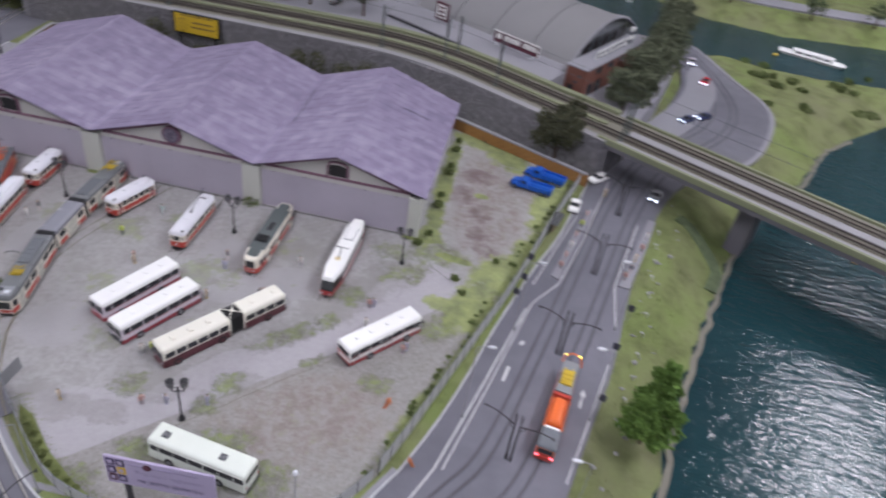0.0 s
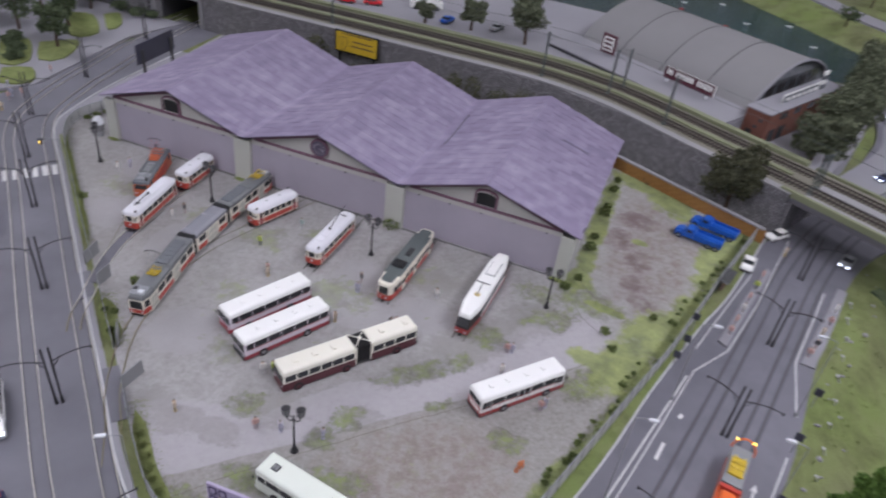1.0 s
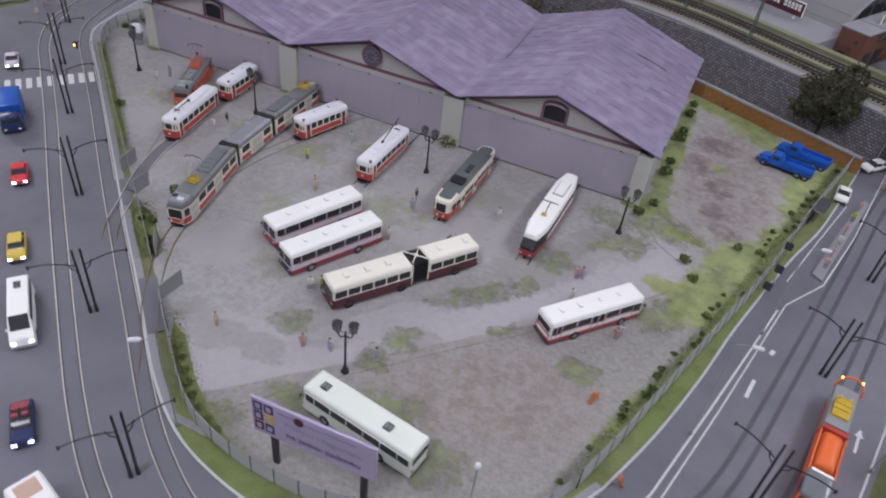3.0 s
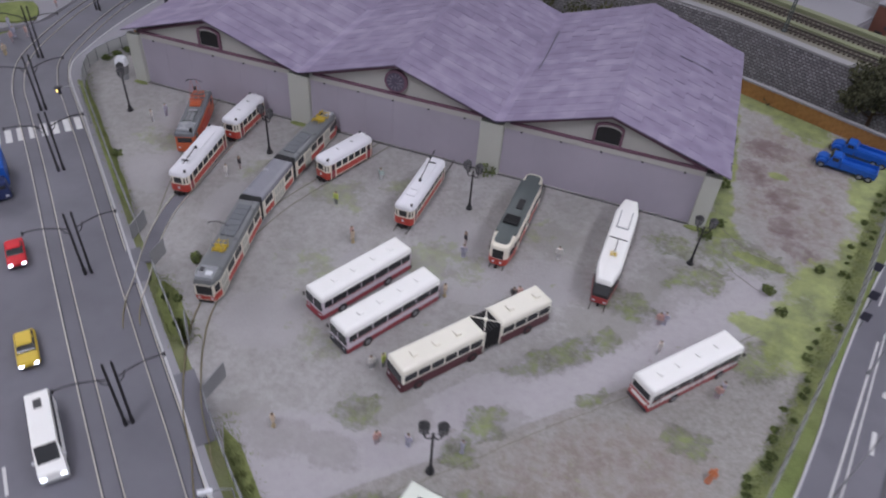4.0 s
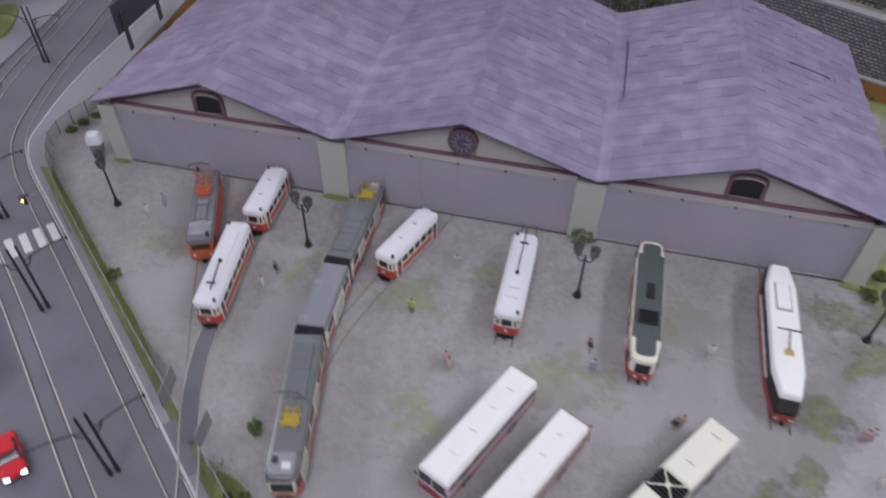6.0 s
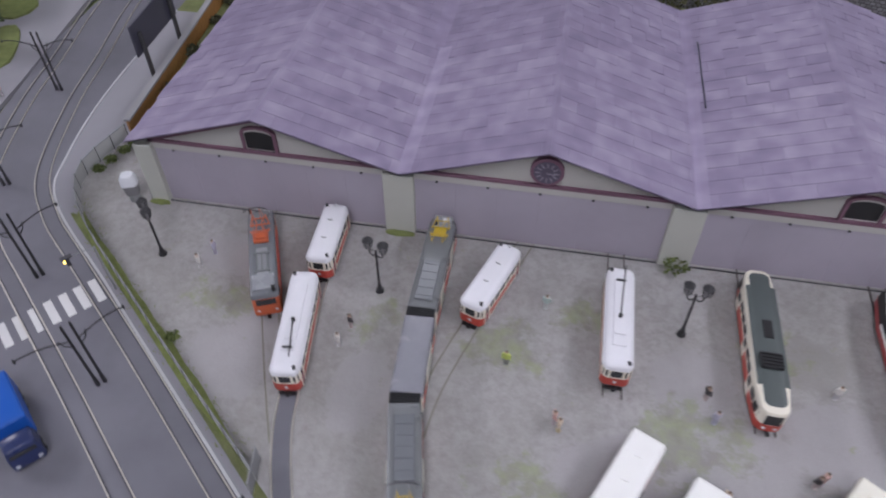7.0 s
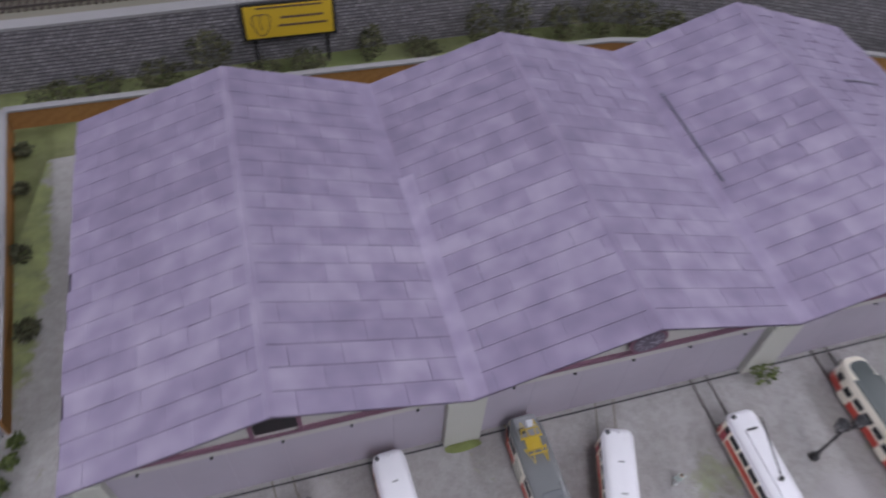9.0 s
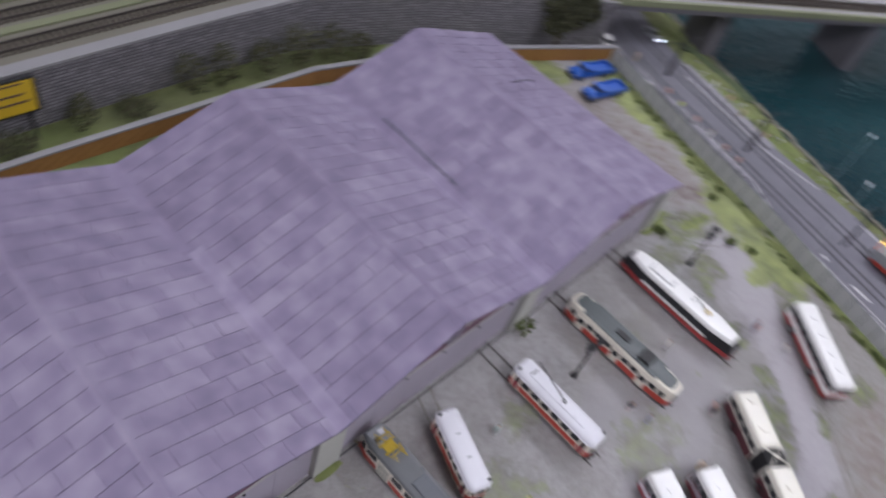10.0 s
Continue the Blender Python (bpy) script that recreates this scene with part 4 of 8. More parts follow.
def roof_pieces():
    """Card tiles in courses across each slope, half a tile shifted from course to course."""
    courses, length = 20, 0.0415
    cy = (ROOF_Y1 - ROOF_Y0) / courses
    spots = []
    for a, b in zip(xs, xs[1:]):
        za, zb = (EAVE_Z, APEX_Z) if b in RIDGES else (APEX_Z, EAVE_Z)
        span = math.hypot(b - a, zb - za)
        for j in range(courses):
            s = -length * (0.0 if j % 2 else 0.5) + 0.006 * noise.noise((a * 31, j * 1.7, 0))
            while s < span:
                s0, s1 = max(s, 0.0), min(s + length, span)
                if s1 - s0 > 0.004:
                    spots.append((a, za, b, zb, span, s0, s1, j))
                s += length
    spots.sort(key=lambda q: (q[7], q[0]))
    meshes = {}
    rest = bmesh.new()
    for k, (a, za, b, zb, span, s0, s1, j) in enumerate(spots):
        w = s1 - s0 - 0.0006
        f = ((s0 + s1) / 2) / span
        x = a + (b - a) * f
        y = ROOF_Y0 + cy * drawn_in(x) * (j + 0.5)
        z = za + (zb - za) * f + sag(x, y - ROOF_Y0) + 0.0006
        tilt = -math.degrees(math.atan2(zb - za, b - a))
        dy = (sag(x, y + cy / 2) - sag(x, y - cy / 2)) / cy
        m = Matrix.Translation((x, y, z)) @ pose(0, 0, 0, math.degrees(math.atan(dy)), tilt + random.uniform(-0.4, 0.4), random.uniform(-0.25, 0.25))
        if k < 300:
            key = round(w, 3)
            if key not in meshes:
                tb = bmesh.new()
                box(tb, 0, 0, 0, key + 0.0003, cy - 0.00055, 0.0011)
                meshes[key] = link_bm("roof_tile", tb, "tile", False)
            piece("roof_tile", meshes[key], roof, m)
        else:
            bmesh.ops.create_cube(rest, size=1.0, matrix=m @ Matrix.Diagonal((w + 0.0003, cy - 0.00055, 0.0011, 1)))
    tagged(part("roof_tiles", rest, "tile", roof, smooth=False), kind="stuff")


# pale folded strips along the valleys, the rear one of the first valley shifted aside
for x, lo, hi, y0, y1 in ((VALLEYS[1], -0.003, 0.012, 0.001, 0.243), (VALLEYS[1], -0.016, 0.002, 0.247, 0.391), (VALLEYS[2], -0.002, 0.011, 0.001, 0.205), (VALLEYS[2], -0.004, 0.010, 0.209, 0.391)):
    bm = bmesh.new()
    rows = []
    for j in range(12):
        y = y0 + (y1 - y0) * j / 11
        rows.append([bm.verts.new((x + q, y, roof_z(x + q) + sag(x + q, y) + 0.0015)) for q in (lo, lo * 0.5, 0.00001, hi * 0.5, hi)])
    for p, q in zip(rows, rows[1:]):
        for k in range(4):
            bm.faces.new((p[k], p[k + 1], q[k + 1], q[k]))
    part("valley_strip", bm, "roof_strip", roof, "paler folded valley strip")
for x in RIDGES:
    bm = bmesh.new()
    for sgn in (-1, 1):
        rows = []
        for j in range(13):
            y = 0.001 + 0.39 * j / 12
            xo = x + sgn * 0.004
            rows.append((bm.verts.new((x, y, APEX_Z + sag(x, y) + 0.0017)), bm.verts.new((xo, y, roof_z(xo) + sag(xo, y) + 0.0013))))
        for p, q in zip(rows, rows[1:]):
            bm.faces.new((p[0], p[1], q[1], q[0]))
    part("ridge_strip", bm, "tile", roof, "folded ridge strip")
# two open cracks in the card
for pts, w in (([(0.3090, 0.165), (0.3086, 0.215), (0.3070, 0.300)], 0.0016), ([(0.498, 0.2528), (0.523, 0.2545), (0.5496, 0.2530)], 0.0018)):
    bm = bmesh.new()
    ln = smooth_line(pts, 0.01)
    for p in ln:
        p.z = roof_z(p.x) + sag(p.x, p.y)
    strip(bm, ln, w, 0.0008, 0.0020)
    part("crack", bm, "sign_dark", roof, "dark open crack between roof cards", smooth=False)
roof_pieces()

# ---- vehicles: local x runs to the front, z = 0 is the ground under the wheels ----
def plan(length, width, rf=0.002, rb=0.002, taper_f=0.0, taper_b=0.0, reach=0.0, n=5):
    """Outline of a vehicle from above: rounded corners, ends that may narrow over the length reach."""
    pts = []
    for sx, sy, r, tap in ((1, -1, rf, taper_f), (1, 1, rf, taper_f), (-1, 1, rb, taper_b), (-1, -1, rb, taper_b)):
        hx, hy = length / 2, width / 2 - tap
        start = {(1, -1): -90, (1, 1): 0, (-1, 1): 90, (-1, -1): 180}[(sx, sy)]
        arc = []
        for k in range(n + 1):
            a = radians(start + 90 * k / n)
            arc.append((sx * (hx - r) + r * math.cos(a), sy * (hy - r) + r * math.sin(a)))
        waist = (sx * (hx - reach), sy * width / 2) if tap else None
        if waist:
            arc = [waist] + arc if (sx, sy) in ((1, -1), (-1, 1)) else arc + [waist]
        pts += arc
    return pts


def shell(bm, rings):
    """A closed skin through outlines at rising heights: (z, outline)."""
    rows = [[bm.verts.new((x, y, z)) for x, y in pts] for z, pts in rings]
    n = len(rows[0])
    for a, b in zip(rows, rows[1:]):
        for i in range(n):
            bm.faces.new((a[i], a[(i + 1) % n], b[(i + 1) % n], b[i]))
    bm.faces.new(rows[0][::-1])
    bm.faces.new(rows[-1])


def side_profile(bm, pts, width, inset=0.0):
    """A body drawn from its side outline (x, z); the upper corners lean in by the inset."""
    top, low = max(z for x, z in pts), min(z for x, z in pts)
    rows = []
    for s in (-1, 1):
        rows.append([bm.verts.new((x, s * (width / 2 - inset * max(0.0, (z - low) / (top - low) - 0.45) / 0.55), z)) for x, z in pts])
    n = len(pts)
    bm.faces.new(rows[0])
    bm.faces.new(rows[1][::-1])
    for i in range(n):
        bm.faces.new((rows[0][i], rows[0][(i + 1) % n], rows[1][(i + 1) % n], rows[1][i]))
    bmesh.ops.bevel(bm, geom=bm.edges[:], offset=0.0007, segments=2, affect="EDGES")


_unit = {}


def plate(name, mat, parent, x, y, z, sx, sy, sz, turn=0.0, tilt=0.0):
    """A small plate or block; alike ones share one mesh."""
    if (name, mat) not in _unit:
        b = bmesh.new()
        box(b, 0, 0, 0, 1, 1, 1)
        _unit[(name, mat)] = link_bm(name, b, mat, False)
    return piece(name, _unit[(name, mat)], parent, Matrix.Translation((x, y, z)) @ pose(0, 0, 0, 0, tilt, turn) @ Matrix.Diagonal((sx, sy, sz, 1)))


def wheel_mesh(r, w, rim):
    b = bmesh.new()
    rod(b, (0, -w / 2, 0), (0, w / 2, 0), r, n=14)
    t = link_bm("wheel", b, "black")
    b = bmesh.new()
    rod(b, (0, -w / 2 - 0.0002, 0), (0, w / 2 + 0.0002, 0), r * 0.55, n=10)
    return t, link_bm("rim", b, rim)


WHEELS = {"bus": wheel_mesh(0.0056, 0.0034, "grey_metal"), "car": wheel_mesh(0.0036, 0.0024, "grey_metal"), "tram": wheel_mesh(0.0040, 0.0016, "rust"), "bus_wine": wheel_mesh(0.0056, 0.0034, "maroon")}


def wheel(parent, x, y, kind="bus"):
    t, r = WHEELS[kind]
    z = {"bus": 0.0056, "car": 0.0036, "tram": 0.0040, "bus_wine": 0.0056}[kind]
    w = piece("wheel", t, parent, Matrix.Translation((x, y, z)))
    piece("rim", r, w, Matrix.Identity(4))


def skirt_and_roof(th, L, W, z0, zs, zw, H, skirt, side, roof, rf, rb, crown=0.0035, taper_f=0.0, taper_b=0.0, reach=0.0):
    """The three bands of a bus or tram body: skirt up to zs, side up to zw, roof up to H."""
    def o(i):
        return plan(L - 2 * i, W - 2 * i, max(rf - i, 0.0004), max(rb - i, 0.0004), taper_f, taper_b, reach)
    bm = bmesh.new()
    shell(bm, [(zs - 0.0006, o(0)), (zw, o(0)), (zw + 0.0004, o(0.0006))])
    part("body", bm, side, th)
    bm = bmesh.new()
    shell(bm, [(z0, o(0.0007)), (z0 + 0.001, o(-0.0002)), (zs, o(-0.0002))])
    part("skirt", bm, skirt, th)
    bm = bmesh.new()
    shell(bm, [(zw, o(-0.0002)), (zw + (H - zw) * 0.45, o(-0.0001)), (zw + (H - zw) * 0.78, o(crown * 0.3)), (H - (H - zw) * 0.06, o(crown)), (H, o(crown * 2.1))])
    part("roof", bm, roof, th)


def wheel_arch(parent, x, y, r=0.0062):
    """Dark half-round wheel opening in a body side."""
    bm = bmesh.new()
    rod(bm, (x, y - 0.0004, 0.0056), (x, y + 0.0004, 0.0056), r, n=16)
    part("wheel_arch", bm, "black", parent)


def bus(m, label, side, skirt, roof, stripe=None, doors=(), hatch="plain", L=0.127, skirt_z=0.0105, wheels="bus", nose=None):
    th = base("bus", m, label, "bus", "buses in the yard")
    W, H = 0.0287, 0.0362
    skirt_and_roof(th, L, W, 0.0034, skirt_z, 0.0296, H, skirt, side, roof, 0.0022, 0.0022, 0.0022)
    # side windows; where a door stands, two narrow panes replace the long one
    edges = [0.0605, 0.0495, 0.0300, 0.0105, -0.0090, -0.0285, -0.0480, -0.0615]
    for s in (-1, 1):
        mine = [x for x, q in doors if q == s]
        for a, b in zip(edges, edges[1:]):
            c = (a + b) / 2
            if any(abs(c - x) < 0.0105 for x in mine):
                for q in (-0.23, 0.23):
                    plate("door_pane", "glass", th, c + q * (a - b), s * W / 2, 0.0222, (a - b) * 0.36, 0.0006, 0.0118)
                for q in (-0.47, 0.0, 0.47):
                    plate("door_seam", "grey_metal", th, c + q * (a - b), s * (W / 2 + 0.0001), 0.0160, 0.0005, 0.0006, 0.0210)
            else:
                plate("window", "glass", th, c, s * W / 2, 0.0240, a - b - 0.0013, 0.0006, 0.0094)
        if stripe:
            plate("stripe", stripe, th, -0.002, s * (W / 2 + 0.0001), 0.0181, L - 0.012, 0.0005, 0.0008)
        plate("rain_gutter", roof, th, 0, s * (W / 2 + 0.0003), 0.0297, L - 0.004, 0.0008, 0.0008)
    plate("windscreen", "glass", th, L / 2, 0, 0.0228, 0.0008, W * 0.92, 0.0135)
    plate("windscreen_bar", side, th, L / 2 + 0.0002, 0, 0.0228, 0.0008, 0.0008, 0.0135)
    plate("front_panel", nose or side, th, L / 2 + 0.0001, 0, 0.0112, 0.0006, W * 0.94, 0.0070)
    plate("front_line", side, th, L / 2 + 0.0004, 0, 0.0152, 0.0008, W * 0.96, 0.0013)
    plate("rear_window", "glass", th, -L / 2, 0, 0.0242, 0.0006, W * 0.84, 0.0082)
    if stripe:
        plate("rear_band", stripe, th, -L / 2 - 0.0001, 0, 0.0172, 0.0006, W * 0.94, 0.0026)
    plate("bumper", nose or "silver_white", th, L / 2 + 0.0006, 0, 0.0062, 0.0014, W * 0.98, 0.0028)
    plate("bumper", "dark_grey", th, -L / 2 - 0.0006, 0, 0.0062, 0.0014, W * 0.96, 0.0028)
    for s in (-1, 1):
        plate("headlight", "lantern_white", th, L / 2 + 0.0003, s * 0.0098, 0.0098, 0.0006, 0.0034, 0.0022)
        plate("tail_lamp", "red", th, -L / 2 - 0.0003, s * 0.0118, 0.0125, 0.0006, 0.0022, 0.0032)
        plate("mirror", "black", th, L / 2 + 0.0016, s * (W / 2 + 0.0014), 0.0232, 0.0008, 0.0018, 0.0042)
    if hatch == "plain":
        for x in (0.036, 0.010, -0.018, -0.042):
            plate("roof_hatch", roof, th, x, 0.0, H + 0.0006, 0.0046, 0.0066, 0.0016, 6)
    else:
        for x in (0.046, -0.028):
            plate("roof_hatch", "dark_grey", th, x, 0.001, H + 0.0003, 0.0085, 0.0085, 0.0010)
            for q in (-0.0018, 0.0018):
                plate("hatch_frame", "grey_metal", th, x + q, 0.001, H + 0.0007, 0.0020, 0.0055, 0.0008)
    for x in (0.037, -0.028):
        for s in (-1, 1):
            wheel_arch(th, x, s * (W / 2 + 0.0001))
            wheel(th, x, s * (W / 2 - 0.0009), wheels)
    return th


def heading(ax, ay, bx, by, z=None):
    """A pose on the yard in the middle between the rear end a and the front end b."""
    return pose((ax + bx) / 2, (ay + by) / 2, G if z is None else z, 0, 0, math.degrees(math.atan2(by - ay, bx - ax)))


bus(heading(0.2545, -0.2216, 0.2005, -0.3335), "white and red city bus with dark windows on the gravel", "lilac_white", "crimson", "white", "crimson", ((0.055, -1), (0.001, -1), (-0.055, -1)), nose="crimson")
bus(heading(0.3030, -0.2553, 0.2450, -0.3660), "white and red city bus beside its twin on the gravel", "lilac_white", "crimson", "white", "crimson", ((0.055, -1), (0.001, -1), (-0.055, -1)), nose="dark_grey")
bus(heading(0.5465, -0.3155, 0.6275, -0.2175), "white city bus with red skirt and folding doors", "white", "red", "white", "red", ((0.055, -1), (0.001, -1), (-0.055, -1)), nose="red")
bus(heading(0.4980, -0.5305, 0.3800, -0.5115), "plain greenish-white coach with two dark roof hatches", "mint_white", "mint_white", "mint_white", None, (), "dark")


def articulated_bus(ax, ay, bx, by):
    m = heading(ax, ay, bx, by)
    th = base("articulated_bus", m, "articulated bus in ivory and dark maroon with black bellows", "bus", "buses in the yard")
    W, H, L = 0.0287, 0.0362, 0.190
    for name, x0, x1 in (("front_section", -0.004, L / 2), ("rear_section", -L / 2, -0.026)):
        sec = new(name)
        sec.parent = th
        sec.empty_display_size = 0.01
        ln, cx = x1 - x0, (x0 + x1) / 2
        sec.matrix_basis = Matrix.Translation((cx, 0, 0))
        skirt_and_roof(sec, ln, W, 0.0034, 0.0170, 0.0290, H, "maroon", "ivory", "ivory", 0.0022, 0.0022, 0.0020)
        k = 6 if ln > 0.09 else 4
        w = (ln - 0.004) / k
        for s in (-1, 1):
            for i in range(k):
                plate("window", "glass", sec, -ln / 2 + 0.002 + w * (i + 0.5), s * W / 2, 0.0234, w - 0.0018, 0.0006, 0.0092)
            plate("waist_line", "ivory", sec, 0, s * (W / 2 + 0.0001), 0.0178, ln - 0.002, 0.0006, 0.0012)
        end = 1 if x1 > 0 else -1
        plate("end_window", "glass", sec, end * ln / 2, 0, 0.0228, 0.0008, W * 0.90, 0.0125)
        plate("bumper", "maroon" if end > 0 else "dark_grey", sec, end * (ln / 2 + 0.0005), 0, 0.0062, 0.0014, W * 0.96, 0.0030)
        for s in (-1, 1):
            plate("lamp", "lantern_white" if end > 0 else "red", sec, end * (ln / 2 + 0.0004), s * 0.0100, 0.0105, 0.0006, 0.0030, 0.0022)
            plate("end_frame", "ivory", sec, -end * (ln / 2 + 0.0003), s * (W / 2 - 0.0006), 0.0200, 0.0012, 0.0014, 0.0290)
        for x in ((0.028, 0.002, -0.024) if k == 6 else (0.014, -0.022)):
            plate("roof_hatch", "ivory", sec, x, 0, H + 0.0008, 0.0054, 0.0080, 0.0020)
            plate("hatch_gap", "cream", sec, x, 0, H + 0.0002, 0.0064, 0.0092, 0.0006)
        for x in ((0.030, -0.036) if k == 6 else (-0.004,)):
            for s in (-1, 1):
                wheel_arch(sec, x, s * (W / 2 + 0.0001))
                wheel(sec, x, s * (W / 2 - 0.0009), "bus_wine")
    bm = bmesh.new()
    box(bm, -0.015, 0, 0.0195, 0.0215, W - 0.006, 0.025)
    bellows = part("bellows", bm, "black", th, "black rubber bellows")
    bm = bmesh.new()
    shell(bm, [(0.0062, plan(0.0019, W - 0.002, 0.0005, 0.0005)), (0.0335, plan(0.0019, W - 0.002, 0.0005, 0.0005)), (0.0342, plan(0.0017, W - 0.005, 0.0005, 0.0005))])
    fold = link_bm("fold", bm, "black")
    for i in range(6):
        piece("fold", fold, bellows, Matrix.Translation((-0.0247 + i * 0.0036, 0, 0)))
    bm = bmesh.new()
    rod(bm, (-0.015, 0, 0.0355), (-0.015, 0, 0.0376), 0.0024, n=10)
    part("pivot", bm, "ivory", th, "white pivot over the bellows")
    for s in (-1, 1):
        bm = bmesh.new()
        rod(bm, (-0.004, s * 0.012, 0.0362), (-0.026, -s * 0.012, 0.0364 + 0.0003 * s), 0.0007, n=6)
        part("crossed_rod", bm, "ivory", th, "white crossed rod")
    return th


articulated_bus(0.4290, -0.2295, 0.3135, -0.3925)


def pantograph(parent, x, z, colour, w=0.015, h=0.008, ln=0.020):
    """Folded double-arm collector: two crossed pairs of arms on a frame."""
    r = max(0.0004, w * 0.034)
    head, pre = parent, "pantograph_"
    if parent.parent is None:
        head, pre = new("pantograph"), ""
        head.parent = parent
        head.empty_display_size = 0.005
    for e in (-1, 1):
        for sd in (-1, 1):
            bm = bmesh.new()
            tube(bm, [(x + e * ln * 0.10, sd * w * 0.48, z + 0.001), (x + e * ln * 0.50, sd * w * 0.30, z + h * 0.6), (x + e * ln * 0.06, sd * w * 0.12, z + h)], r, 5)
            part(pre + "arm", bm, colour, head)
        bm = bmesh.new()
        rod(bm, (x + e * ln * 0.14, -w * 0.5, z + 0.001), (x + e * ln * 0.14, w * 0.5, z + 0.001), r * 1.3, n=6)
        part(pre + "base_bar", bm, colour, head)
        bm = bmesh.new()
        rod(bm, (x + e * ln * 0.30, -w * 0.40, z + h * 0.8), (x + e * ln * 0.30, w * 0.40, z + h * 0.8), r, n=5)
        part(pre + "contact_bar", bm, colour, head)
    return head


def raised_collector(parent, x, z, colour, lean=0.0, h=0.034, w=0.023):
    """Raised collector: two thin bent arms and a dark bowed bar on top."""
    for e in (-1, 1):
        for s in (-1, 1):
            bm = bmesh.new()
            tube(bm, [(x + e * 0.004, s * 0.0060, z), (x + e * 0.0095, s * 0.0048, z + h * 0.48), (x + lean, s * 0.0040, z + h)], 0.00024, 5)
            part("collector_arm", bm, colour, parent, "thin raised collector arm")
    bm = bmesh.new()
    tube(bm, [(x + lean, w * q, z + h + 0.0012 - 0.0042 * abs(2 * q) ** 3) for q in (-0.5, -0.42, -0.3, -0.1, 0.1, 0.3, 0.42, 0.5)], 0.0006, 6)
    part("collector_bar", bm, "dark_grey", parent, "dark bowed collector bar")


def underframe(th, L, W, xs):
    plate("underframe", "black", th, 0, 0, 0.0042, L * 0.9, W * 0.7, 0.0035)
    for x in xs:
        for s in (-1, 1):
            wheel(th, x, s * 0.00825, "tram")
    plate("coupler", "black", th, L / 2 + 0.0016, 0, 0.0042, 0.0050, 0.0030, 0.0022)


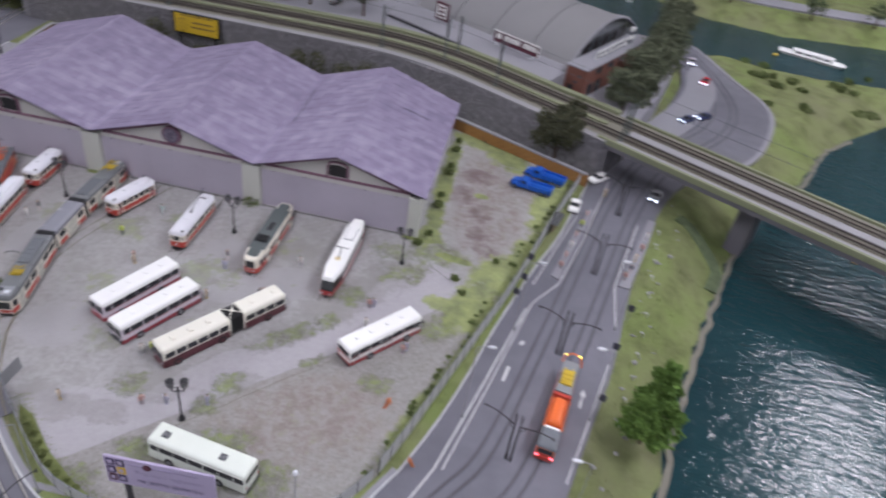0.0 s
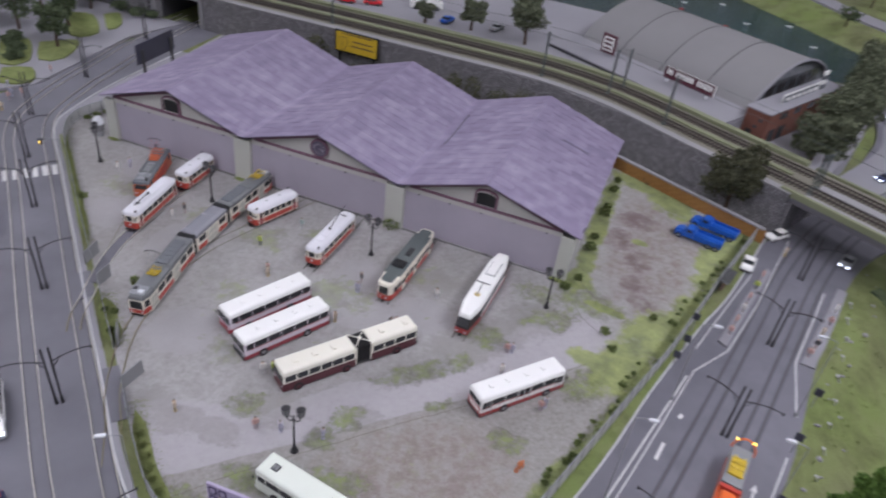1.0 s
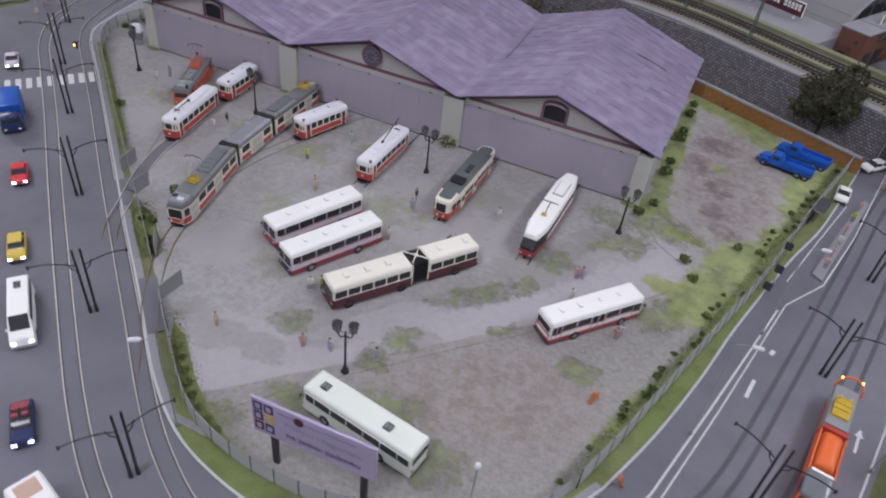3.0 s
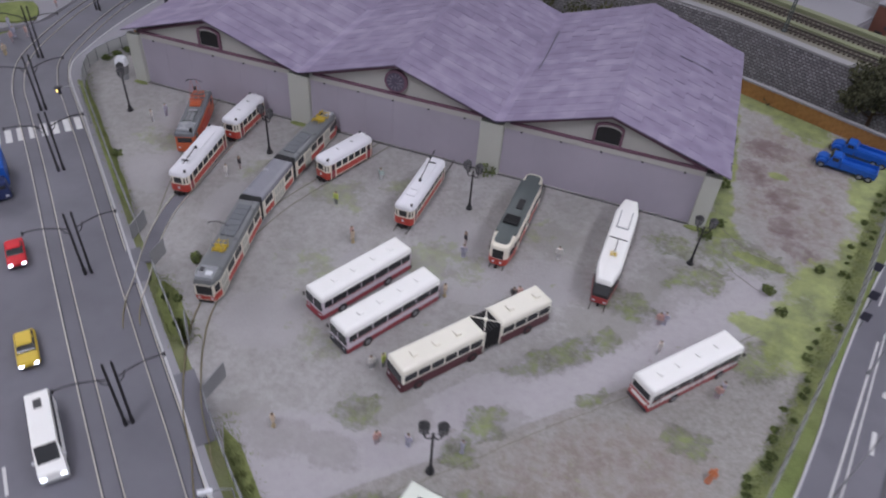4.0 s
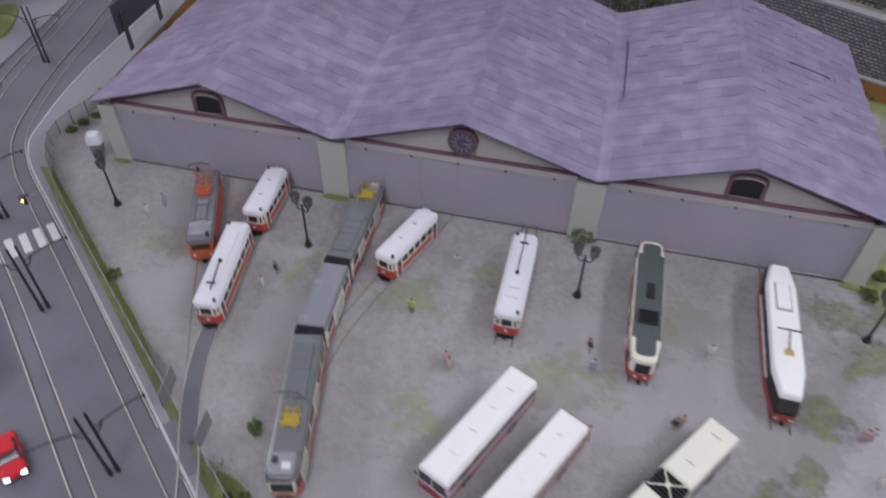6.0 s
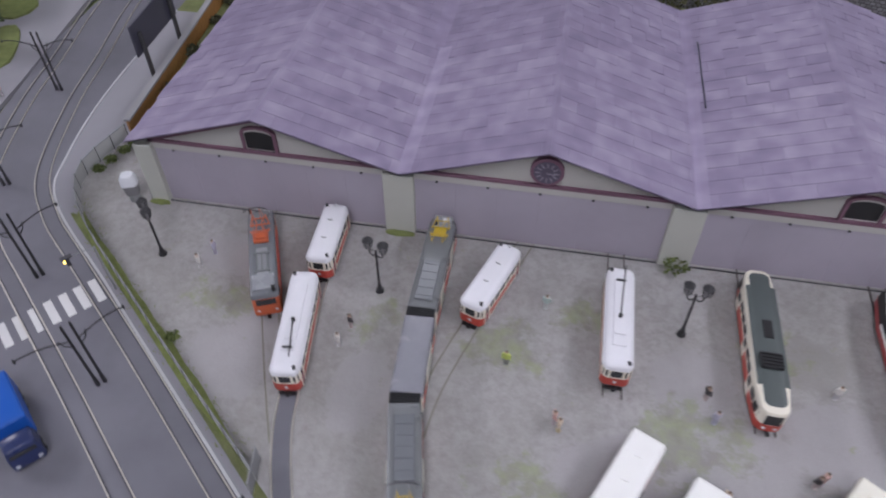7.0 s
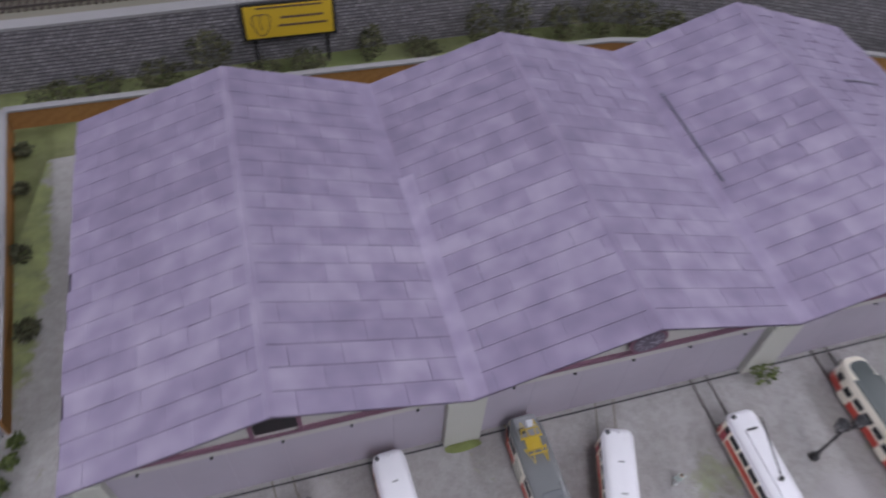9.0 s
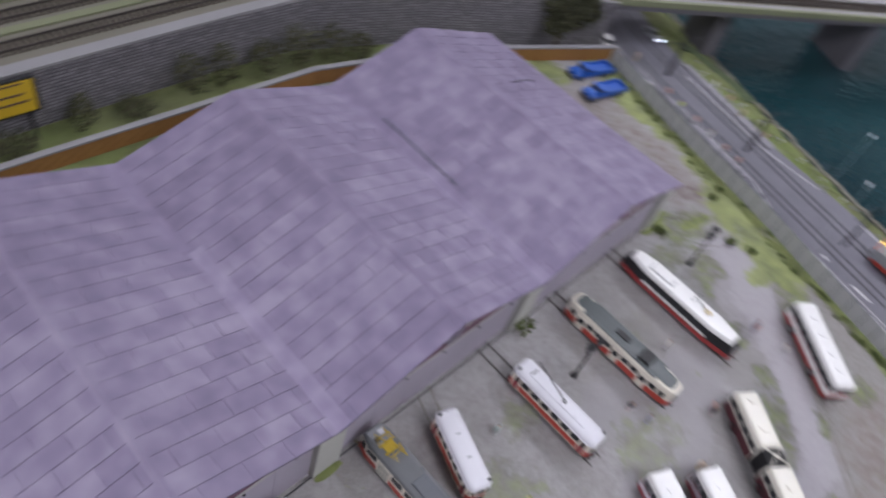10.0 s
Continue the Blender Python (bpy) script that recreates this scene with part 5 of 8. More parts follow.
def old_tram(m, label, L, pole=0, panels=6, clerestory=True, band="cream"):
    """Two-axle tram: red below with cream lining, cream window posts, end platforms and a white roof; pole: 1 forward, -1 to the rear."""
    th = base("vintage_tram", m, label, "tram", "trams in the yard")
    W, H = 0.0255, 0.0362
    skirt_and_roof(th, L, W, 0.0062, 0.0175, 0.0292, H, "tram_red", band, "silver_white", 0.0062, 0.0062, 0.0048)
    plat = 0.0150
    w = (L - 2 * plat) / panels
    for s in (-1, 1):
        for i in range(panels):
            plate("window", "glass", th, -L / 2 + plat + w * (i + 0.5), s * W / 2, 0.0238, w - 0.0026, 0.0006, 0.0086)
        plate("waist_line", band, th, 0, s * (W / 2 + 0.0003), 0.0180, L - 2 * plat, 0.0006, 0.0010)
        plate("trim_line", band, th, 0, s * (W / 2 + 0.0003), 0.0082, L - 2 * plat, 0.0006, 0.0009)
        plate("roof_gutter", "silver_white", th, 0, s * (W / 2 + 0.0005), 0.0294, L - 0.012, 0.0012, 0.0008)
        for e in (-1, 1):
            # open end platform: a dark doorway between two cream posts
            plate("doorway", "crimson", th, e * (L / 2 - 0.0105), s * W / 2, 0.0178, 0.0058, 0.0007, 0.0212)
            plate("doorway_pane", "glass", th, e * (L / 2 - 0.0105), s * (W / 2 + 0.0001), 0.0236, 0.0048, 0.0007, 0.0084)
            for q in (-0.0042, 0.0042):
                plate("door_post", band, th, e * (L / 2 - 0.0105) + q, s * (W / 2 + 0.0003), 0.0178, 0.0013, 0.0009, 0.0226)
            plate("corner_window", "glass", th, e * (L / 2 - 0.0016), s * (W / 2 - 0.0030), 0.0240, 0.0052, 0.0009, 0.0080, -e * s * 52)
    for e in (-1, 1):
        plate("end_window", "glass", th, e * L / 2, 0, 0.0240, 0.0008, 0.0100, 0.0082)
        plate("end_line", band, th, e * (L / 2 + 0.0001), 0, 0.0186, 0.0008, 0.0120, 0.0010)
        plate("headlight", "lantern_white", th, e * (L / 2 + 0.0004), 0, 0.0128, 0.0009, 0.0028, 0.0028)
        plate("fender", "black", th, e * (L / 2 + 0.0010), 0, 0.0046, 0.0030, 0.0150, 0.0016)
        bm = bmesh.new()
        box(bm, e * (L / 2 - 0.0060), 0, 0.0299, 0.0128, 0.0205, 0.0012, bev=0.0005)
        part("canopy", bm, "silver_white", th, "white canopy over the platform")
        plate("marker_lamp", "dark_grey", th, e * (L / 2 - 0.0050), e * 0.0090, H - 0.0012, 0.0034, 0.0030, 0.0042, 20)
    if clerestory:
        bm = bmesh.new()
        box(bm, -0.002, 0, H + 0.0003, L * 0.66, 0.0125, 0.0018, bev=0.0005)
        part("roof_panel", bm, "silver_white", th, "raised white roof panel")
        bm = bmesh.new()
        box(bm, L * 0.20, 0, H + 0.0014, 0.0030, 0.0100, 0.0022, bev=0.0005)
        part("roof_rib", bm, "silver_white", th)
    else:
        for x in (-0.014, 0.012):
            plate("vent", "grey_metal", th, x, 0, H + 0.0002, 0.0010, 0.0050, 0.0012)
        bm = bmesh.new()
        ball(bm, -L / 2 + 0.0040, 0, H + 0.0002, 0.0019)
        part("roof_knob", bm, "silver_white", th)
    if pole:
        bm = bmesh.new()
        rod(bm, (0.004, 0, H + 0.001), (0.004, 0, H + 0.0040), 0.0020, n=8)
        rod(bm, (0.004, 0, H + 0.0035), (0.046, 0.004, H + 0.0055) if pole > 0 else (-0.042, 0.001, H + 0.0200), 0.0007, n=6)
        part("trolley_pole", bm, "black", th, "thin black trolley pole")
        plate("pole_rest", "dark_grey", th, 0.034 if pole > 0 else -0.040, 0, H + 0.0016, 0.0016, 0.0090, 0.0020)
    underframe(th, L, W, (-L * 0.2, L * 0.2))
    return th


old_tram(heading(-0.0735, -0.096, -0.0545, -0.2205), "vintage red and cream motor tram with a white roof", 0.118, 1)
old_tram(heading(-0.0700, -0.001, -0.0665, -0.0835), "vintage red and cream tram trailer with a white roof", 0.081, panels=4, clerestory=False)
old_tram(heading(0.1215, -0.0270, 0.0910, -0.1160), "small red and cream tram trailer standing askew", 0.088, panels=5, clerestory=False)
old_tram(heading(0.2296, -0.038, 0.2290, -0.1620), "vintage red tram with a white roof and raised trolley pole", 0.118, -1)


def work_tram():
    th = base("work_tram", heading(-0.1480, -0.0240, -0.1010, -0.1380) @ Matrix.Diagonal((0.93, 1, 1, 1)), "orange work tram with a grey roof and orange roof gear", "tram", "trams in the yard")
    L, W, H = 0.128, 0.0265, 0.0350
    skirt_and_roof(th, L, W, 0.0046, 0.0185, 0.0285, H, "rust_orange", "rust_orange", "grey_roof", 0.003, 0.003)
    for s in (-1, 1):
        for x in (-0.050, 0.050):
            plate("window", "glass", th, x, s * W / 2, 0.0238, 0.0100, 0.0006, 0.0072)
        for x in (-0.028, -0.010, 0.010, 0.028):
            plate("side_panel", "tram_red", th, x, s * (W / 2 + 0.0002), 0.0150, 0.0150, 0.0006, 0.0150)
    for e in (-1, 1):
        plate("end_window", "glass", th, e * L / 2, 0, 0.0235, 0.0006, 0.0190, 0.0076)
        for s in (-1, 1):
            plate("headlight", "lantern_white", th, e * (L / 2 + 0.0003), s * 0.0085, 0.0120, 0.0006, 0.0026, 0.0022)
        plate("marker_lamp", "black", th, e * (L / 2 - 0.004), e * 0.0095, H + 0.0028, 0.0035, 0.0030, 0.0060)
    bm = bmesh.new()
    box(bm, -0.017, 0, H + 0.0018, 0.014, 0.015, 0.0036, bev=0.0006)
    box(bm, -0.015, 0, H + 0.0048, 0.006, 0.010, 0.0030, bev=0.0005)
    part("roof_gear", bm, "rust_orange", th, "orange box on the roof")
    plate("roof_plate", "grey_metal", th, 0.018, 0, H + 0.0004, 0.040, 0.0110, 0.0012)
    pantograph(th, -0.030, H + 0.003, "rust_orange", 0.020, 0.006, 0.036)
    raised_collector(th, -0.026, H + 0.006, "rust_orange", h=0.028)
    bm = bmesh.new()
    for x in (0.006, 0.032):
        box(bm, x, 0, H + 0.0012, 0.002, 0.0150, 0.0016)
    for y in (-0.0050, 0.0, 0.0050):
        box(bm, 0.019, y, H + 0.0014, 0.026, 0.0012, 0.0010)
    part("roof_grid", bm, "charcoal_roof", th, "dark slatted frame on the roof", smooth=False)
    # front dome in a lighter grey that paints the highlight on the glossy roof
    bm = bmesh.new()
    box(bm, 0.047, 0, H + 0.0004, 0.022, 0.0215, 0.0022, bev=0.0009)
    part("cab_roof", bm, "cab_sheen_grey", th, "grey dome over the driver's cab, paled by a painted highlight")
    bm = bmesh.new()
    box(bm, -0.053, 0, H + 0.0004, 0.014, 0.0205, 0.0022, bev=0.0009)
    part("cab_roof", bm, "charcoal_roof", th, "dark dome over the rear cab")
    underframe(th, L, W, (-0.045, -0.025, 0.025, 0.045))


work_tram()


def articulated_tram():
    """Three stiff sections on a bend, with black bellows between them."""
    pts = [Vector((0.0855, -0.3660, G)), Vector((0.0535, -0.2210, G)), Vector((0.0478, -0.1290, G)), Vector((0.0466, 0.0010, G))]
    th = base("articulated_tram", Matrix.Translation((pts[1] + pts[2]) / 2), "three-section tram in cream and red with a grey roof", "tram", "trams in the yard")
    o = (pts[1] + pts[2]) / 2
    W, H = 0.0280, 0.0358
    for k, name in enumerate(("front_section", "middle_section", "rear_section")):
        a, b = pts[k + 1] - o, pts[k] - o
        d = b - a
        gap0, gap1 = (0.0045 if k < 2 else 0.0), (0.0045 if k > 0 else 0.0)
        ln = d.length - gap0 - gap1
        mid = a + d.normalized() * (gap0 + ln / 2)
        sec = new(name)
        sec.parent = th
        sec.empty_display_size = 0.01
        sec.matrix_basis = Matrix.Translation(mid) @ pose(0, 0, 0, 0, 0, math.degrees(math.atan2(d.y, d.x)))
        tf, tb = (0.0035, 0.0) if k == 0 else ((0.0, 0.0035) if k == 2 else (0.0, 0.0))
        if k == 0:
            skirt_and_roof(sec, ln, W, 0.0040, 0.0064, 0.0290, H, "cream", "cream", "charcoal_roof", 0.003, 0.001, 0.0030, 0.0035, 0.0002, 0.012)
        elif k == 2:
            skirt_and_roof(sec, ln, W, 0.0040, 0.0064, 0.0290, H, "cream", "cream", "charcoal_roof", 0.001, 0.003, 0.0030, 0.0002, 0.0035, 0.012)
        else:
            skirt_and_roof(sec, ln, W, 0.0040, 0.0064, 0.0290, H, "cream", "cream", "lilac_roof", 0.001, 0.001, 0.0030)
        # panes, pale folding doors and the red panels between them, from the front backwards
        rowof = {0: "DWWDWW", 1: "WDW", 2: "WDWWDW"}[k]
        span0 = ln / 2 - (0.010 if k == 0 else 0.004)
        span1 = -ln / 2 + (0.010 if k == 2 else 0.004)
        w = (span0 - span1) / sum(1.5 if c == "D" and k == 1 else 1.0 for c in rowof)
        x = span0
        for c in rowof:
            d2 = w * (1.5 if c == "D" and k == 1 else 1.0)
            xm = x - d2 / 2
            for s in (-1, 1):
                if c == "D":
                    plate("door", "door_cream", sec, xm, s * (W / 2 + 0.0003), 0.0166, d2 * 0.90, 0.0009, 0.0242)
                    for q in (-0.33, -0.11, 0.11, 0.33):
                        for zz in (0.0108, 0.0216):
                            plate("door_pane", "door_pane", sec, xm + q * d2 * 0.86, s * (W / 2 + 0.0007), zz, d2 * 0.135, 0.0006, 0.0088)
                else:
                    plate("window", "glass", sec, xm, s * W / 2, 0.0226, d2 - 0.0040, 0.0007, 0.0092)
                    plate("red_panel", "tram_red", sec, xm, s * (W / 2 + 0.0001), 0.0096, d2 - 0.0004, 0.0007, 0.0070)
            x -= d2
        bm = bmesh.new()
        if k != 1:
            e = 1 if k == 0 else -1
            box(bm, -e * 0.030, 0, H + 0.0010, ln * 0.40, 0.0170, 0.0024, bev=0.0006)
            for q in range(5):
                box(bm, -e * (0.010 + 0.010 * q), 0, H + 0.0024, 0.0012, 0.0140, 0.0008)
            part("roof_box", bm, "grey_roof", sec, "ribbed grey roof box")
            plate("end_window", "dark_glass", sec, e * (ln / 2 + 0.0003), 0, 0.0206, 0.0010, 0.0178, 0.0122)
            plate("windscreen_bar", "cream", sec, e * (ln / 2 + 0.0006), 0, 0.0140, 0.0010, 0.0200, 0.0009)
            plate("end_panel", "tram_red", sec, e * (ln / 2 + 0.0001), 0, 0.0110, 0.0010, 0.0206, 0.0072)
            for s in (-1, 1):
                plate("corner_window", "glass", sec, e * (ln / 2 - 0.0058), s * (W / 2 - 0.0014), 0.0222, 0.0072, 0.0010, 0.0094, -e * s * 16.5)
                plate("corner_panel", "tram_red", sec, e * (ln / 2 - 0.0058), s * (W / 2 - 0.0016), 0.0110, 0.0110, 0.0010, 0.0072, -e * s * 16.5)
                plate("windscreen_post", "cream", sec, e * (ln / 2 + 0.0004), s * 0.0096, 0.0206, 0.0010, 0.0016, 0.0128)
                plate("headlight", "lantern_white", sec, e * (ln / 2 + 0.0003), s * 0.0072, 0.0098, 0.0008, 0.0030, 0.0020)
            pantograph(sec, e * (0.020 if k == 0 else 0.036), H + 0.0010, "gold", 0.0185 if k else 0.0165, 0.0060, 0.0360 if k else 0.0230)
            if k == 0:
                raised_collector(sec, 0.020, H + 0.0030, "grey_metal", lean=-0.004, h=0.031)
            # cab roof coloured paler to stand for its glossy reflection
            plate("cab_roof", "cab_sheen_grey", sec, e * (ln / 2 - 0.0125), 0, H + 0.0002, 0.0190, 0.0190, 0.0016)
            plate("vent", "lantern_white", sec, e * (ln / 2 - 0.0100), 0.0035, H + 0.0014, 0.0060, 0.0070, 0.0014)
            plate("vent", "dark_grey", sec, e * (ln / 2 - 0.0150), -0.0060, H + 0.0016, 0.0050, 0.0046, 0.0018)
            plate("collector_base", "gold", sec, e * (0.020 if k == 0 else 0.036), 0, H + 0.0010, 0.0120, 0.0125, 0.0014)
            plate("bumper", "black", sec, e * (ln / 2 + 0.0002), 0, 0.0050, 0.0030, 0.0160, 0.0020)
        else:
            bm.free()
        for x in ((-ln * 0.28, ln * 0.28) if k == 1 else (ln * 0.2, ln * 0.02)):
            for s in (-1, 1):
                wheel(sec, x, s * 0.00825, "tram")
        plate("underframe", "black", sec, 0, 0, 0.0042, ln * 0.94, W * 0.7, 0.0035)
    for k in (1, 2):
        bm = bmesh.new()
        c = pts[k] - o
        t = (pts[k - 1] - pts[k + 1]).normalized()
        for i in range(4):
            q = c + t * (-0.0036 + 0.0024 * i)
            box(bm, q.x, q.y, 0.0190, 0.0016, W - 0.002, 0.0325, math.degrees(math.atan2(t.y, t.x)), 0.0005)
        box(bm, c.x, c.y, 0.0190, 0.0105, W - 0.006, 0.029, math.degrees(math.atan2(t.y, t.x)))
        part("bellows", bm, "black", th, "black rubber bellows")


articulated_tram()


def streamlined_tram():
    th = base("streamlined_tram", heading(0.3605, -0.0180, 0.3585, -0.1800), "red and cream streamlined tram with a green-grey roof", "tram", "trams in the yard")
    L, W, H = 0.163, 0.0285, 0.0345
    skirt_and_roof(th, L, W, 0.0046, 0.0145, 0.0270, 0.0335, "tram_red", "cream", "cream", 0.0085, 0.0085, 0.0030, 0.0022, 0.0022, 0.030)
    bm = bmesh.new()
    shell(bm, [(0.0325, plan(L - 0.013, W - 0.010, 0.006, 0.006)), (H - 0.0004, plan(L - 0.013, W - 0.010, 0.006, 0.006)), (H, plan(L - 0.016, W - 0.013, 0.005, 0.005))])
    box(bm, -0.002, 0, 0.0334, 0.112, W - 0.0022, 0.0016)
    part("roof_deck", bm, "green_grey", th, "dark green-grey roof deck")
    for s in (-1, 1):
        for i in range(9):
            x = 0.056 - 0.0138 * i
            if i in (1, 4, 8):
                plate("door", "cream", th, x, s * (W / 2 + 0.0002), 0.0150, 0.0124, 0.0008, 0.0200)
                plate("door_window", "glass", th, x, s * (W / 2 + 0.0005), 0.0190, 0.0090, 0.0006, 0.0080)
            else:
                plate("window", "glass", th, x, s * W / 2, 0.0208, 0.0112, 0.0006, 0.0072)
        for e in (-1, 1):
            plate("corner_window", "dark_glass", th, e * (L / 2 - 0.0036), s * (W / 2 - 0.0058), 0.0212, 0.0085, 0.0008, 0.0080, -e * s * 48)
            plate("corner_window", "dark_glass", th, e * (L / 2 - 0.0125), s * (W / 2 - 0.0006), 0.0212, 0.0070, 0.0010, 0.0080, -e * s * 8)
            plate("headlight", "lantern_white", th, e * (L / 2 + 0.0001), s * 0.0045, 0.0100, 0.0010, 0.0028, 0.0024)
    for e in (-1, 1):
        plate("end_window", "dark_glass", th, e * (L / 2 + 0.0001), 0, 0.0222, 0.0010, 0.0135, 0.0128)
    bm = bmesh.new()
    box(bm, 0.030, 0, H + 0.0020, 0.0165, 0.0190, 0.0034, bev=0.0008)
    for q in range(4):
        box(bm, 0.0245 + 0.0036 * q, 0, H + 0.0042, 0.0014, 0.0180, 0.0012)
    box(bm, -0.006, 0.001, H + 0.0006, 0.020, 0.0080, 0.0014)
    part("roof_gear", bm, "black", th, "black resistor box and folded collector")
    underframe(th, L, W, (-0.046, -0.026, 0.026, 0.046))


streamlined_tram()


def modern_tram():
    th = base("modern_tram", heading(0.4890, -0.0130, 0.4840, -0.1960), "white-roofed angular tram with black windows and red skirt", "tram", "trams in the yard")
    L, W, H = 0.180, 0.0285, 0.0345
    def outline(i, short=0.0):
        return plan(L - 2 * i - short, W - 2 * i, 0.002, 0.002, 0.0050, 0.0050, 0.036 - short / 2)
    bm = bmesh.new()
    shell(bm, [(0.0046, outline(0.0007)), (0.0056, outline(-0.0002)), (0.0125, outline(-0.0002))])
    part("skirt", bm, "red", th)
    bm = bmesh.new()
    shell(bm, [(0.0119, outline(0)), (0.0180, outline(0)), (0.0284, outline(0.0002, 0.015))])
    part("body", bm, "black", th)
    bm = bmesh.new()
    shell(bm, [(0.0280, outline(-0.0002, 0.015)), (0.0318, outline(0, 0.015)), (0.0341, outline(0.0016, 0.015)), (H, outline(0.0036, 0.015))])
    part("roof", bm, "white", th)
    for s in (-1, 1):
        plate("waist_band", "white", th, 0, s * (W / 2 + 0.0003), 0.0150, L - 0.076, 0.0006, 0.0036)
        for i in range(7):
            plate("window", "glass", th, 0.042 - 0.0140 * i, s * (W / 2 + 0.0001), 0.0225, 0.0120, 0.0006, 0.0085)
        for e in (-1, 1):
            plate("headlight", "lantern_white", th, e * (L / 2 + 0.0002), s * 0.0062, 0.0090, 0.0008, 0.0030, 0.0022)
    for e in (-1, 1):
        plate("end_window", "dark_glass", th, e * (L / 2 - 0.0036), 0, 0.0232, 0.0010, 0.0172, 0.0116, 0, -e * 36)
        plate("end_band", "red", th, e * (L / 2 + 0.0001), 0, 0.0136, 0.0008, 0.0176, 0.0018)
        plate("coupler", "black", th, e * (L / 2 + 0.0010), 0, 0.0046, 0.0050, 0.0030, 0.0022)
    bm = bmesh.new()
    box(bm, -0.036, 0, H + 0.0009, 0.034, 0.0130, 0.0024, bev=0.0006)
    part("roof_box", bm, "white", th, "white roof box")
    plate("box_shadow_gap", "grey_metal", th, -0.036, 0, H + 0.0002, 0.0365, 0.0152, 0.0006)
    pantograph(th, 0.036, H + 0.0006, "yellow", 0.0080, 0.0030, 0.0090)
    bm = bmesh.new()
    rod(bm, (0.034, 0, H + 0.002), (0.014, 0, H + 0.0085), 0.0006, n=6)
    rod(bm, (0.014, -0.0105, H + 0.0085), (0.014, 0.0105, H + 0.0085), 0.0007, n=6)
    part("collector_bar", bm, "black", th, "black collector bar")
    plate("underframe", "black", th, 0, 0, 0.0042, L * 0.9, W * 0.7, 0.0035)
    for x in (-0.050, -0.030, 0.030, 0.050):
        for s in (-1, 1):
            wheel(th, x, s * 0.00825, "tram")


modern_tram()


def service_tram():
    th = base("service_tram", heading(0.8620, -0.2440, 0.8320, -0.4130, 0.001) @ Matrix.Diagonal((0.94, 0.86, 0.86, 1)), "orange service tram with a yellow lift and beacon arch", "tram")
    L, W = 0.168, 0.0285
    bm = bmesh.new()
    shell(bm, [(0.0046, plan(L - 0.002, W - 0.002)), (0.0060, plan(L, W)), (0.0125, plan(L, W))])
    part("chassis", bm, "tram_red", th)
    bm = bmesh.new()
    shell(bm, [(0.0240, plan(0.050, W - 0.007, 0.003, 0.003)), (0.0320, plan(0.050, W - 0.007, 0.003, 0.003)), (0.0365, plan(0.046, W - 0.011, 0.004, 0.004)), (0.0385, plan(0.038, W - 0.018, 0.004, 0.004))])
    bmesh.ops.translate(bm, verts=bm.verts[:], vec=(0.014, 0, 0))
    part("tank", bm, "orange", th, "bright orange rounded tank body")
    for s in (-1, 1):
        plate("side_wall", "orange", th, 0.014, s * (W / 2 - 0.0009), 0.0215, 0.064, 0.0018, 0.0190)
    plate("tank_floor", "crimson", th, 0.014, 0, 0.0180, 0.063, W - 0.004, 0.0120)
    plate("tank_rib", "tram_red", th, -0.0180, 0, 0.0230, 0.0060, W * 0.98, 0.0230)
    cabin = new("cab")
    cabin.parent = th
    cabin.matrix_basis = Matrix.Translation((0.064, 0, 0))
    skirt_and_roof(cabin, 0.036, W, 0.0100, 0.0185, 0.0290, 0.0345, "tram_red", "orange", "grey_roof", 0.003, 0.001)
    plate("windscreen", "glass", cabin, 0.0181, 0, 0.0235, 0.0006, W * 0.85, 0.0090)
    plate("roof_rail", "white", cabin, -0.0160, 0, 0.0352, 0.0034, W * 0.8, 0.0016)
    for s in (-1, 1):
        plate("window", "glass", cabin, 0.002, s * W / 2, 0.0238, 0.0220, 0.0006, 0.0080)
        plate("tail_lamp", "tail", cabin, 0.0184, s * 0.0108, 0.0120, 0.0012, 0.0050, 0.0040)
    plate("platform", "grey_metal", th, -0.060, 0, 0.0215, 0.066, W * 0.92, 0.0180)
    lift = plate("lift", "yellow", th, -0.056, 0, 0.0325, 0.030, 0.019, 0.0030)
    pantograph(th, -0.056, 0.0340, "yellow", 0.0200, 0.0070, 0.0300)
    bm = bmesh.new()
    arc = [(-0.088, 0.0155 * math.cos(radians(a)), 0.030 + 0.024 * math.sin(radians(a))) for a in range(0, 181, 15)]
    tube(bm, arc, 0.0013, 6)
    part("beacon_arch", bm, "orange", th, "orange hoop carrying beacons")
    for a in (55, 140):
        bm = bmesh.new()
        ball(bm, -0.0885, 0.0155 * math.cos(radians(a)), 0.0315 + 0.024 * math.sin(radians(a)), 0.0017)
        part("beacon", bm, "amber", th, "lit amber beacon")
    plate("underframe", "black", th, 0, 0, 0.0042, L * 0.9, W * 0.7, 0.0035)
    for x in (-0.062, -0.042, 0.042, 0.062):
        for s in (-1, 1):
            wheel(th, x, s * 0.00825, "tram")


service_tram()


